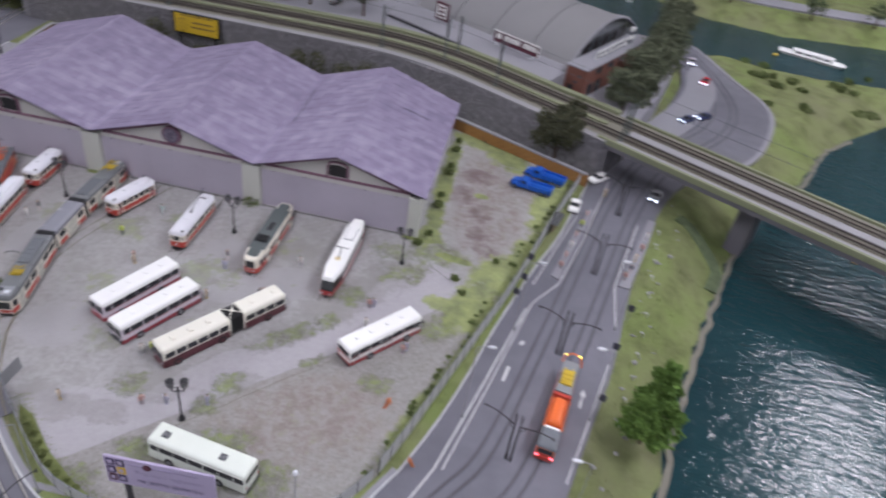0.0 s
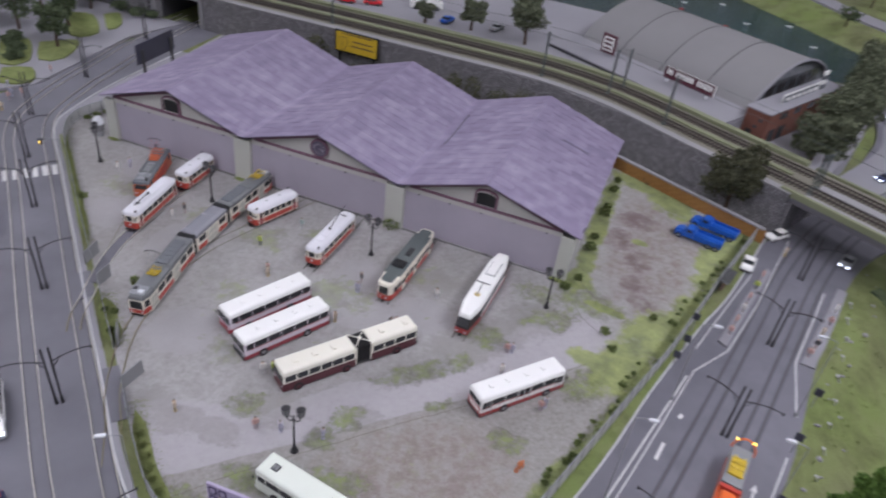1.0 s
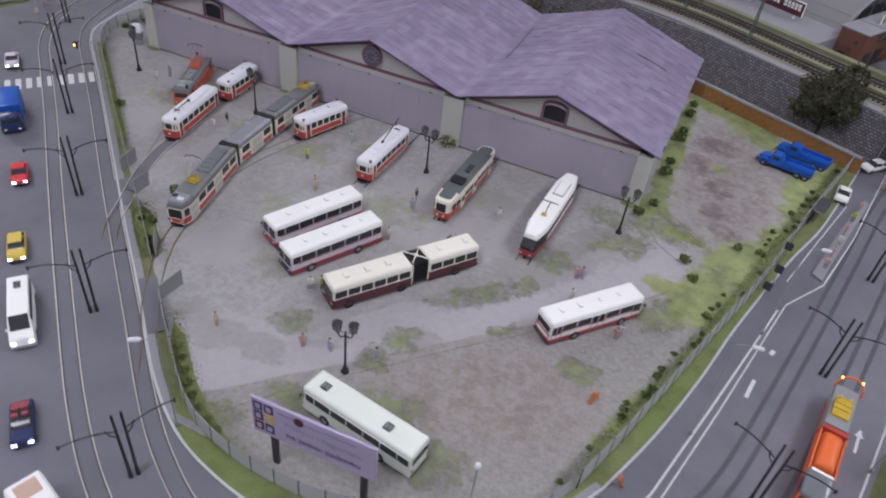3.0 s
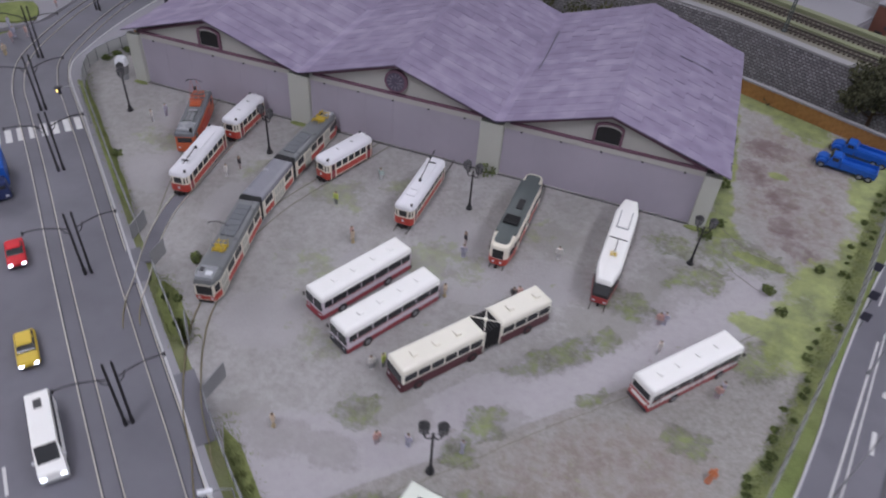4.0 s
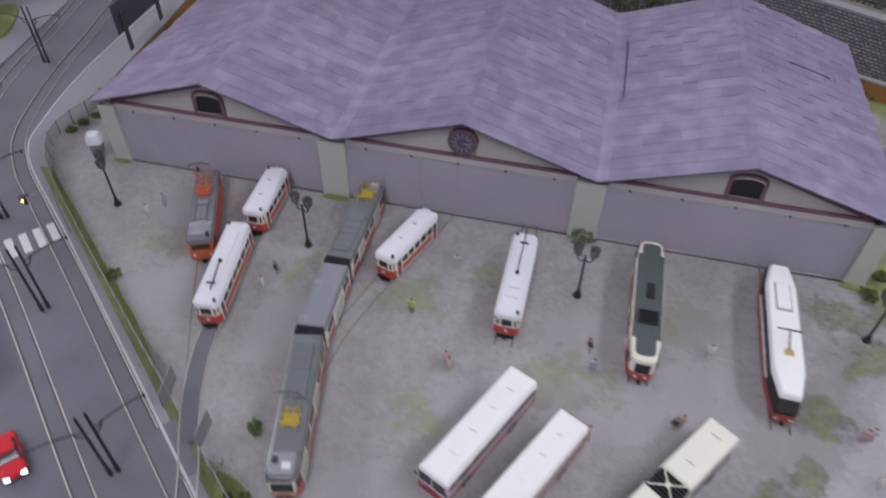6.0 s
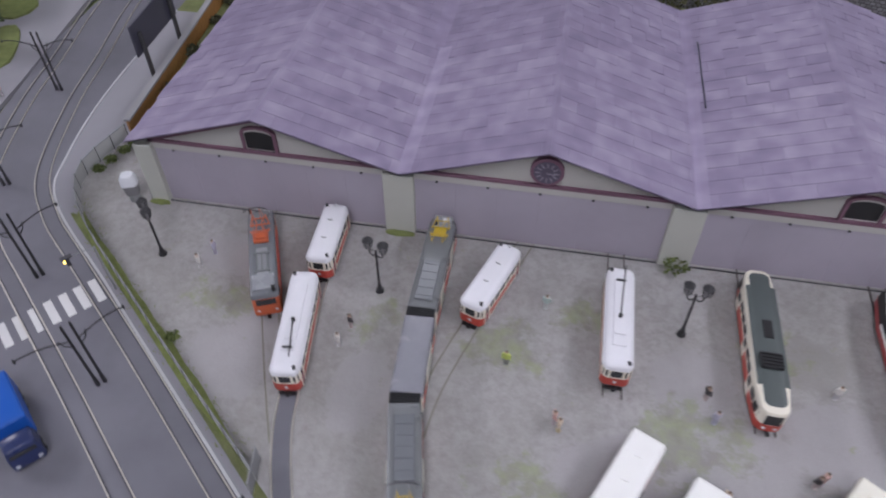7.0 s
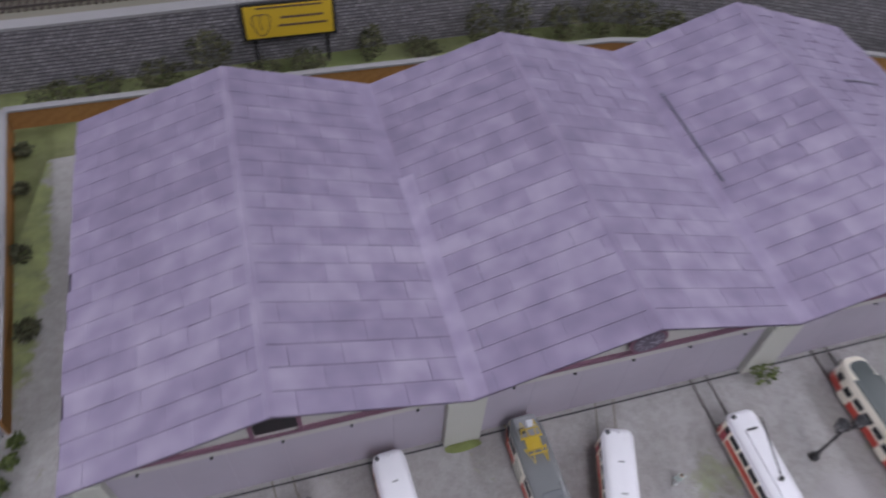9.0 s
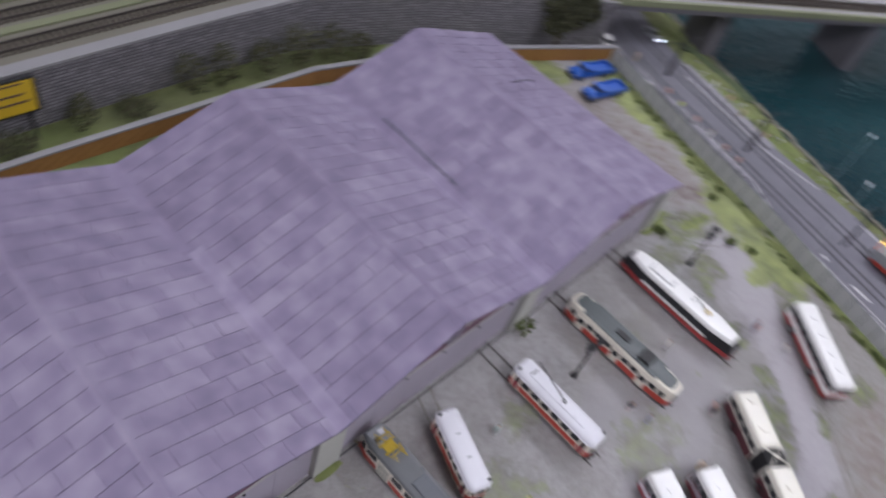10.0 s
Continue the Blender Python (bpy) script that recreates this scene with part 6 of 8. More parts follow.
def truck(m, label, L=0.084):
    """Bonneted lorry with an empty open load bed, all in one blue."""
    th = base("truck", m @ Matrix.Diagonal((1, 1, 0.84, 1)), label, "truck", "trucks")
    W = 0.0268
    f = L / 2
    bm = bmesh.new()
    side_profile(bm, [(f - 0.0335, 0.0070), (f - 0.0335, 0.0235), (f - 0.0315, 0.0262), (f - 0.0205, 0.0262), (f - 0.0170, 0.0190), (f - 0.0165, 0.0070)], W, 0.0030)
    cabin = part("cab", bm, "blue", th)
    bm = bmesh.new()
    side_profile(bm, [(f - 0.0168, 0.0070), (f - 0.0168, 0.0182), (f - 0.0040, 0.0168), (f - 0.0012, 0.0145), (f, 0.0070)], W * 0.62, 0.0020)
    part("bonnet", bm, "blue", th)
    plate("windscreen", "glass", cabin, f - 0.0184, 0, 0.0224, 0.0010, W * 0.74, 0.0062, 0, -26)
    for s in (-1, 1):
        bm = bmesh.new()
        rod(bm, (f - 0.0095, s * (W / 2 - 0.0072), 0.0082), (f - 0.0095, s * (W / 2 - 0.0002), 0.0082), 0.0072, n=16)
        part("fender", bm, "blue", th, "rounded blue wing")
        plate("side_window", "glass", cabin, f - 0.0255, s * (W / 2 - 0.0016), 0.0212, 0.0090, 0.0010, 0.0054)
        plate("headlight", "lantern_white", th, f + 0.0001, s * 0.0066, 0.0115, 0.0008, 0.0026, 0.0026)
        plate("bed_side", "blue", th, -0.0170, s * (W / 2 - 0.0010), 0.0135, L - 0.0350, 0.0020, 0.0116)
        for k in range(6):
            plate("bed_rib", "blue", th, -0.0170 + (k - 2.5) * 0.0090, s * (W / 2 + 0.0002), 0.0135, 0.0012, 0.0010, 0.0112)
        for x in (f - 0.0095, -0.0215, -0.0335):
            wheel(th, x, s * (W / 2 - 0.0012), "bus")
    plate("bed_floor", "blue", th, -0.0170, 0, 0.0124, L - 0.0350, W - 0.0036, 0.0016)
    plate("bed_ridge", "blue", th, -0.0170, 0, 0.0138, L - 0.0360, 0.0016, 0.0020)
    plate("headboard", "blue", th, f - 0.0348, 0, 0.0170, 0.0018, W - 0.002, 0.0100)
    plate("tailgate", "blue", th, -f + 0.0010, 0, 0.0155, 0.0018, W - 0.002, 0.0066)
    plate("chassis", "dark_grey", th, -0.002, 0, 0.0082, L - 0.006, W * 0.5, 0.0050)
    plate("bumper", "dark_grey", th, f + 0.0012, 0, 0.0066, 0.0016, W * 0.9, 0.0026)
    return th


truck(heading(0.8140, 0.2300, 0.7310, 0.2480), "blue open-bed truck on mossy ground")
truck(heading(0.8370, 0.2760, 0.7560, 0.2990), "blue open-bed truck parked close beside another")

# ---- rails, road paint and street things ----
POLE_LINE = smooth_line([(-0.592, 0.64), (-0.577, 0.438), (-0.545, 0.27), (-0.523, 0.150), (-0.480, 0.010), (-0.4250, -0.066), (-0.3568, -0.126), (-0.2325, -0.231), (-0.066, -0.376), (0.104, -0.521), (0.200, -0.600), (0.2785, -0.6535), (0.36, -0.690), (0.46, -0.698), (0.58, -0.663), (0.68, -0.585), (0.745, -0.495), (0.79, -0.413), (0.8445, -0.207), (0.899, 0.0185), (0.952, 0.235), (1.02, 0.42), (1.11, 0.56), (1.20, 0.70), (1.24, 0.85), (1.22, 1.02), (1.17, 1.2)], 0.015)


def tram_track(line, z, label, bright="steel", groove=True):
    th = base("tram_track", Matrix.Identity(4), label, "tram track", "tram tracks", kind="structure")
    for s in (-1, 1):
        rail = offset_line(line, s * 0.00825)
        bm = bmesh.new()
        strip(bm, rail, 0.0013, z - 0.001, z + 0.0011)
        part("rail", bm, bright, th, "steel rail")
        if bright == "glintless_rail":
            bm = bmesh.new()
            strip(bm, rail, 0.0050, z - 0.001, z + 0.0003)
            part("rail_bed", bm, "asphalt_mid", th, "dark band along the rail")
        if groove:
            bm = bmesh.new()
            strip(bm, offset_line(line, s * 0.0070), 0.0016, z - 0.001, z + 0.0005)
            part("groove", bm, "asphalt_dark", th, "dark rail groove")
    return th


for near, far in ((0.0370, 0.0285), (-0.0262, -0.0285)):
    # the yard-side track hugs the kerb along the tram street
    whole = []
    for p, q in zip(offset_line(POLE_LINE, near), offset_line(POLE_LINE, far)):
        f = min(1.0, max(0.0, (p.x - 0.14) / 0.22))
        whole.append(p.lerp(q, f * f * (3 - 2 * f)))
    # same rails throughout: lamp glint is put into the colour before x 0.62
    cut = next(i for i, p in enumerate(whole) if p.x > 0.62)
    tram_track(whole[:cut + 1], ASPHALT_Z, "tram rails set in the asphalt street, coloured bright for the lamp glint")
    tram_track(whole[cut:], ASPHALT_Z, "tram rails set in the wide street, coloured dark where no lamp glints", "glintless_rail", False)
T1 = smooth_line([(-0.070, 0.012), (-0.0685, -0.08), (-0.0545, -0.2205), (-0.042, -0.275), (-0.022, -0.325), (-0.004, -0.360), (0.010, -0.392)], 0.012)
T2 = smooth_line([(0.0466, 0.012), (0.0478, -0.129), (0.0535, -0.22), (0.0850, -0.362), (0.105, -0.415), (0.135, -0.465), (0.1575, -0.495), (0.182, -0.520)], 0.012)
T3 = smooth_line([(0.1345, 0.012), (0.1215, -0.027), (0.091, -0.116), (0.071, -0.185), (0.062, -0.25)], 0.012)
T0 = smooth_line([(-0.156, 0.012), (-0.148, -0.024), (-0.0985, -0.144), (-0.071, -0.21), (-0.048, -0.262)], 0.012)
for ln in (T0, T1, T2, T3, vec((0.2296, 0.012), (0.229, -0.168)), vec((0.3606, 0.012), (0.3584, -0.182)), vec((0.4895, 0.012), (0.4838, -0.203))):
    tram_track(ln, G - (0.0006 if ln in (T0, T3) else 0), "worn rails sunk in the yard gravel", "ballast" if ln in (T0, T3) else "steel" if ln is T1 else "brass_rail" if ln is T2 else "brown_rail", False)
for ln in (smooth_line([(0.010, -0.392), (0.020, -0.409), (0.032, -0.424)], 0.008), smooth_line([(0.182, -0.520), (0.200, -0.543), (0.218, -0.566)], 0.008)):
    tram_track(ln, ASPHALT_Z, "curved rails joining yard and street tracks", "brass_rail", False)
bm = bmesh.new()
strip(bm, [p for p in T1 if -0.34 < p.y < -0.20], 0.0142, 0.002, G + 0.0006)
solid("track_paving", bm, "asphalt", "grey asphalt strip between the yard rails", "paving", kind="structure")
for cx, cy, a, ln in ((-0.0225, -0.3465, -40.5, 0.060), (0.1520, -0.4840, -40.5, 0.090)):
    bm = bmesh.new()
    box(bm, cx, cy, 0.0012, ln, 0.021, 0.0034, a)
    solid("gateway_paving", bm, "asphalt", "asphalt crossing in the yard gateway", "paving", kind="structure", smooth=False)


def painted(name, label, shapes, mat="line"):
    """Road paint: each mark a part of its own."""
    th = base(name, Matrix.Identity(4), label, "road marking", kind="structure")
    for pts, w in shapes:
        bm = bmesh.new()
        strip(bm, vec(*pts), w, ASPHALT_Z - 0.0008, ASPHALT_Z + 0.0004)
        part("mark", bm, mat, th, smooth=False)
    return th


dN, nN = Vector((0.7604, -0.6494, 0)), Vector((0.6494, 0.7604, 0))


def street(s, n):
    """A place on the straight tram street: s along it, n across it."""
    return dN * s + nN * n


stripes = []
for i in range(11):
    n = -0.289 - 0.0150 * i
    a, b = street(-0.150, n), street(-0.116, n)
    stripes.append((((a.x, a.y), (b.x, b.y)), 0.0082))
painted("zebra_crossing", "white zebra crossing over the tram street", stripes)
dashes = []
for s in (-0.30, -0.02, 0.16, 0.285, 0.42, 0.56):
    a, b = street(s, -0.432), street(s + 0.03, -0.432)
    dashes.append((((a.x, a.y), (b.x, b.y)), 0.0028))
painted("lane_dashes", "white lane dashes on the asphalt", dashes)
painted("edge_lines", "white edge lines and turning lines on the asphalt", [
    (((0.7990, -0.103), (0.747, -0.315), (0.7115, -0.450)), 0.0016), (((0.7905, -0.118), (0.738, -0.318), (0.702, -0.450)), 0.0022),
    (((0.7990, -0.103), (0.8414, -0.036)), 0.0016), (((0.8414, -0.036), (0.879, 0.100), (0.9016, 0.205), (0.930, 0.335)), 0.0016), (((0.797, -0.054), (0.831, 0.062), (0.868, 0.184)), 0.0016), (((0.785, -0.008), (0.801, 0.044), (0.817, 0.095)), 0.0016),
    (((0.984, 0.191), (0.959, 0.085), (0.9355, -0.013), (0.9345, -0.126)), 0.0018), (((0.9225, -0.205), (0.8905, -0.334), (0.866, -0.43)), 0.0018), (((0.60, -0.63), (0.66, -0.548), (0.702, -0.450)), 0.0022)])
painted("lane_dashes", "short white dashes on the wide street", [(((0.7700, -0.283), (0.7760, -0.253)), 0.0042), (((0.7892, -0.2025), (0.7922, -0.1940)), 0.0050)])
for x, y, ang, nm in ((0.8830, -0.284, 80, "turn_arrow"),):
    bm = bmesh.new()
    m = pose(x, y, ASPHALT_Z + 0.0003, 0, 0, ang)
    for pts in (((-0.018, -0.0013), (0.006, -0.0013), (0.006, 0.0013), (-0.018, 0.0013)), ((0.006, -0.0042), (0.018, 0.0), (0.006, 0.0042))):
        prism(bm, pts, -0.0006, 0.0003)
    solid(nm, bm, "line", "white painted lane arrow on the street", "road marking", m, "lane arrows", "structure", False)
bm = bmesh.new()
prism(bm, [(0.826, -0.022), (0.8385, -0.031), (0.866, 0.08), (0.899, 0.205), (0.892, 0.215), (0.860, 0.11)], 0.0, 0.0042)
solid("traffic_island", bm, "pavement", "narrow grey tram stop island in the street", "traffic island", kind="structure", smooth=False)

# street sheets beside the tram street
bm = bmesh.new()
prism(bm, [(-0.575, 0.575), (-0.615, 0.42), (-0.585, 0.20), (-0.575, 0.10), (-0.66, -0.03), (-0.85, -0.16), (-1.6, -0.16), (-1.6, 0.575)][::-1], -0.003, 0.0032)
solid("pavement", bm, "pavement", "grey pavement beside the tram street", "pavement", kind="structure", smooth=False)
for k, pts in enumerate((((-0.84, 0.46), (-0.7777, 0.4806), (-0.6822, 0.3945), (-0.7187, 0.3451)), ((-0.7614, 0.50), (-0.74, 0.532), (-0.68, 0.47), (-0.6805, 0.4263)), ((-0.6828, 0.1214), (-0.6379, 0.155), (-0.5838, 0.1016), (-0.6288, 0.0652)),
                         ((-0.7358, 0.27), (-0.6784, 0.3294), (-0.628, 0.2354), (-0.6614, 0.1974)), ((-0.8178, 0.237), (-0.7654, 0.2696), (-0.6719, 0.177), (-0.7059, 0.1352)))):
    bm = bmesh.new()
    prism(bm, [(p.x, p.y) for p in smooth_line(list(pts) + [pts[0]], 0.02)[:-1]], 0.0, 0.0062)
    solid("lawn", bm, "lawn", "bright green lawn patch in the park", "lawn", group="park lawns", kind="structure", smooth=False)

# ---- poles, lamps and signs ----
def catenary_pole(m, both=True):
    th = base("catenary_pole", m, "pair of black iron tram poles with curved arms", "catenary pole", "tram catenary poles")
    for s in (-1, 1):
        bm = bmesh.new()
        rod(bm, (0, s * 0.0031, 0), (0, s * 0.0038, 0.087), 0.0015, 0.0011, 8)
        rod(bm, (0, s * 0.0031, 0), (0, s * 0.0032, 0.010), 0.0020, 0.0018, 8)
        part("pole", bm, "iron", th)
        bm = bmesh.new()
        pts = [(0, s * (0.0036 + 0.042 * q), 0.066 + 0.0095 * math.sin(q * math.pi * 0.62)) for q in (0, 0.15, 0.3, 0.45, 0.6, 0.75, 0.9, 1.0)]
        tube(bm, pts, 0.0007, 6)
        rod(bm, (0, s * 0.0455, 0.0725), (0, s * 0.0455, 0.0770), 0.0010, n=6)
        part("arm", bm, "iron", th, "curved bracket arm")
        bm = bmesh.new()
        tube(bm, [(0, s * 0.0035, 0.058), (0, s * 0.0092, 0.064), (0, s * 0.0112, 0.0715)], 0.0006, 5)
        part("brace", bm, "iron", th)
    return th


def line_heading(x, y):
    k = min(range(1, len(POLE_LINE) - 1), key=lambda i: (POLE_LINE[i].x - x) ** 2 + (POLE_LINE[i].y - y) ** 2)
    d = POLE_LINE[k + 1] - POLE_LINE[k - 1]
    return math.degrees(math.atan2(d.y, d.x))


first = None
for x, y in ((0.1075, -0.5230), (0.2850, -0.6535), (-0.0625, -0.3775), (-0.2280, -0.2345), (-0.3568, -0.126), (-0.477, -0.002), (-0.523, 0.188), (-0.577, 0.438), (0.790, -0.413), (0.8460, -0.2055), (0.899, 0.0085), (0.9460, 0.2120)):
    m = pose(x, y, ASPHALT_Z, 0, 0, line_heading(x, y))
    first = catenary_pole(m) if first is None else copy_thing(first, m) and first


def park_lamp(m, label, white=False):
    """Ornate lamp with two lanterns on curled brackets."""
    th = base("street_lamp", m, label, "street lamp", "yard lamps")
    bm = bmesh.new()
    rod(bm, (0, 0, 0), (0, 0, 0.003), 0.0046, 0.0040, 8)
    rod(bm, (0, 0, 0.003), (0, 0, 0.010), 0.0028, 0.0018, 8)
    rod(bm, (0, 0, 0.010), (0, 0, 0.058), 0.0014, 0.0010, 8)
    ball(bm, 0, 0, 0.040, 0.0018)
    ball(bm, 0, 0, 0.058, 0.0016)
    part("post", bm, "iron", th)
    for s in (-1, 1):
        bm = bmesh.new()
        tube(bm, [(0, 0, 0.054), (0, s * 0.004, 0.0505), (0, s * 0.0066, 0.0525), (0, s * 0.0082, 0.058)], 0.0007, 6)
        tube(bm, [(0, s * 0.003, 0.0575), (0, s * 0.0048, 0.0590), (0, s * 0.0066, 0.0560)], 0.0005, 5)
        part("bracket", bm, "iron", th)
        bm = bmesh.new()
        rod(bm, (0, s * 0.0082, 0.0585), (0, s * 0.0082, 0.0605), 0.0016, 0.0030, 8)
        rod(bm, (0, s * 0.0082, 0.0700), (0, s * 0.0082, 0.0740), 0.0054, 0.0010, 8)
        lantern = part("lantern", bm, "iron", th)
        for k in range(6):
            a = radians(60 * k)
            bm = bmesh.new()
            rod(bm, (0.0034 * math.cos(a), s * 0.0082 + 0.0034 * math.sin(a), 0.0605), (0.0049 * math.cos(a), s * 0.0082 + 0.0049 * math.sin(a), 0.0702), 0.0006, n=4)
            part("bar", bm, "iron", lantern)
        bm = bmesh.new()
        rod(bm, (0, s * 0.0082, 0.0605), (0, s * 0.0082, 0.0700), 0.0032, 0.0046, 8)
        part("lantern_glass", bm, "lantern_white" if white and s < 0 else "lantern", lantern, "clouded lantern glass")
    return th


lamp = park_lamp(pose(0.3836, -0.4635, G, 0, 0, 108), "ornate black double-lantern lamp on the gravel")
for x, y, a in ((-0.2440, -0.0750, 40), (-0.0045, -0.0835, 75), (0.2925, -0.0850, 85), (0.5770, -0.0738, 95)):
    copy_thing(lamp, pose(x, y, G, 0, 0, a))
# added stand-in for a lantern by the depot's end pillar, its cap painted glare-white
th = base("lamp_case", pose(-0.3130, 0.0000, G, 0, 0, 20) @ Matrix.Diagonal((1.45, 1.45, 1.3, 1)), "stand-in for a street lamp's lantern, its top whitened for glare", "lamp")
bm = bmesh.new()
rod(bm, (0, 0, 0), (0, 0, 0.012), 0.0046, 0.0040, 8)
part("post", bm, "grey_metal", th)
bm = bmesh.new()
shell(bm, [(0.008, plan(0.010, 0.009, 0.003, 0.003)), (0.019, plan(0.012, 0.011, 0.004, 0.004))])
part("case", bm, "lantern", th, "grey glass case")
bm = bmesh.new()
shell(bm, [(0.0188, plan(0.0130, 0.0115, 0.004, 0.004)), (0.0255, plan(0.0125, 0.0110, 0.004, 0.004)), (0.0285, plan(0.009, 0.008, 0.003, 0.003))])
part("cap", bm, "lantern_white", th, "rounded cap, painted white for the glare on the lantern")


def mast_light(m, h, reach=0.018):
    th = base("mast_light", m, "slim grey street light with a white head", "street light", "tall street lights")
    bm = bmesh.new()
    rod(bm, (0, 0, 0), (0, 0, h), 0.0007, 0.0005, 8)
    rod(bm, (0, 0, 0), (0, 0, 0.006), 0.0020, 0.0016, 8)
    tube(bm, [(0, 0, h), (reach * 0.4, 0, h + 0.0022), (reach, 0, h + 0.0028)], 0.0006, 6)
    part("post", bm, "grey_metal", th)
    bm = bmesh.new()
    shell(bm, [(h + 0.0014, plan(0.0095, 0.0034, 0.0012, 0.0012)), (h + 0.0034, plan(0.0105, 0.0038, 0.0012, 0.0012)), (h + 0.0046, plan(0.007, 0.0022, 0.0009, 0.0009))])
    bmesh.ops.translate(bm, verts=bm.verts[:], vec=(reach, 0, 0))
    part("head", bm, "lantern_white", th, "white lamp head")
    return th


for x, y, a, h in ((0.7235, -0.3625, 8, 0.131), (0.7755, -0.1740, 8, 0.131), (0.8940, -0.3200, 185, 0.131), (0.8660, -0.4980, 185, 0.131), (0.2820, -0.5960, 215, 0.116), (0.9330, -0.125, 185, 0.131)):
    mast_light(pose(x, y, 0.002, 0, 0, a), h)
th = base("short_lamp", pose(0.5590, -0.5500, G), "short grey post with a white globe", "lamp")
bm = bmesh.new()
rod(bm, (0, 0, 0), (0, 0, 0.070), 0.0009, 0.0008, 8)
part("post", bm, "grey_metal", th)
bm = bmesh.new()
ball(bm, 0, 0, 0.0735, 0.0030, 1, 1, 1.5, 2)
part("globe", bm, "lantern_white", th, "white globe")

th = base("traffic_light", pose(-0.2700, -0.1290, 0.0025, 0, 0, 230), "traffic light on a thin arm showing amber", "traffic light")
bm = bmesh.new()
rod(bm, (0, 0, 0), (0, 0, 0.062), 0.0011, n=8)
tube(bm, [(0, 0, 0.060), (0.012, 0, 0.063), (0.026, 0, 0.063)], 0.0006, 6)
part("post", bm, "grey_metal", th)
bm = bmesh.new()
box(bm, 0.026, 0, 0.0590, 0.0040, 0.0040, 0.0095, bev=0.0004)
box(bm, 0.026, 0, 0.0645, 0.0105, 0.0045, 0.0012)
part("case", bm, "dark_grey", th, "dark signal case")
bm = bmesh.new()
ball(bm, 0.0265, -0.0021, 0.0594, 0.0017)
ball(bm, 0.0282, 0.0, 0.0594, 0.0017)
part("amber_lens", bm, "amber", th, "lit amber lens")

# ---- fences with posts, and open gate leaves ----
def mesh_fence(line, label, gaps=(), h=0.021):
    th = base("mesh_fence", Matrix.Identity(4), label, "fence", "mesh fences", kind="structure")
    b = bmesh.new()
    rod(b, (0, 0, 0), (0, 0, h + 0.0012), 0.0008, n=6)
    post = link_bm("post", b, "dark_grey")
    b = bmesh.new()
    box(b, 0.0125, 0, h / 2 + 0.001, 0.0246, 0.0006, h - 0.002)
    panel = link_bm("panel", b, "fence_grey", False)
    spots = along(line, 0.0252)
    for (p, a), (q, _) in zip(spots, spots[1:]):
        c = (p + q) / 2
        if any((c - Vector((gx, gy, 0))).length < gr for gx, gy, gr in gaps):
            continue
        d = q - p
        piece("post", post, th, pose(p.x, p.y, 0.0025))
        piece("panel", panel, th, pose(p.x, p.y, 0.0025, 0, 0, math.degrees(math.atan2(d.y, d.x))) @ Matrix.Diagonal((d.length / 0.0252, 1, 1, 1)))
    bm = bmesh.new()
    for (p, a), (q, _) in zip(spots, spots[1:]):
        c = (p + q) / 2
        if not any((c - Vector((gx, gy, 0))).length < gr for gx, gy, gr in gaps):
            rod(bm, (p.x, p.y, h + 0.0028), (q.x, q.y, h + 0.0028), 0.0006, n=5)
    part("top_wire", bm, "grey_metal", th, "thin top rail")


mesh_fence(FENCE_LEFT, "pale grey mesh fence with dark posts", ((-0.029, -0.326, 0.034), (0.130, -0.450, 0.040)))
mesh_fence(FENCE_RIGHT, "grey mesh fence along the street verge", h=0.029)
b = bmesh.new()
box(b, 0.016, 0, 0.0115, 0.032, 0.0012, 0.021)
g = solid("gate_leaf", b, "gate_grey", "open grey sheet-metal gate leaf", "gate", pose(-0.0534, -0.3119, G, 0, 0, 99), "gate leaves", smooth=False)
for x, y, a, w in ((-0.0035, -0.3409, 93, 0.8), (0.1034, -0.4236, 130, 1.0), (0.1568, -0.4750, 86, 1.0)):
    copy_thing(g, pose(x, y, G, 0, 0, a) @ Matrix.Diagonal((w, 1, 1, 1)))
# seam between two sheets of the yard's ground
bm = bmesh.new()
seam = smooth_line([(0.296, -0.577), (0.355, -0.503), (0.4322, -0.4194), (0.4684, -0.3794), (0.5345, -0.312), (0.60, -0.236), (0.6626, -0.158)], 0.006)
for i, p in enumerate(seam):
    p += Vector((0.0016 * noise.noise((i * 0.31, 2, 0)), 0.0016 * noise.noise((i * 0.31, 9, 0)), 0))
strip(bm, seam, 0.0007, 0.001, G + 0.0003)
solid("ground_seam", bm, "ballast", "dark ragged seam across the gravel", "seam", kind="structure")
for pts in (((0.608, 0.024), (0.618, 0.006), (0.634, -0.011), (0.658, -0.020), (0.683, -0.034)), ((0.622, -0.056), (0.632, -0.070), (0.644, -0.081), (0.662, -0.090))):
    bm = bmesh.new()
    line = smooth_line(list(pts), 0.004)
    for i, p in enumerate(line):
        p += Vector((0.0020 * noise.noise((i * 0.4, 5, pts[0][0] * 9)), 0.0020 * noise.noise((i * 0.4, 3, pts[0][0] * 9)), 0))
    strip(bm, line, 0.0008, 0.001, G + 0.0003)
    solid("ground_crack", bm, "ballast", "thin dark crack in the gravel sheet", "crack", group="ground cracks", kind="structure")


def words(parent, text, size, mat, m):
    cu = bpy.data.curves.new("lettering", "FONT")
    cu.body, cu.size, cu.extrude, cu.align_x, cu.align_y = text, size, 0.00005, "CENTER", "CENTER"
    cu.materials.append(M[mat])
    ob = new("lettering", cu)
    ob.parent = parent
    ob.matrix_basis = m
    return ob


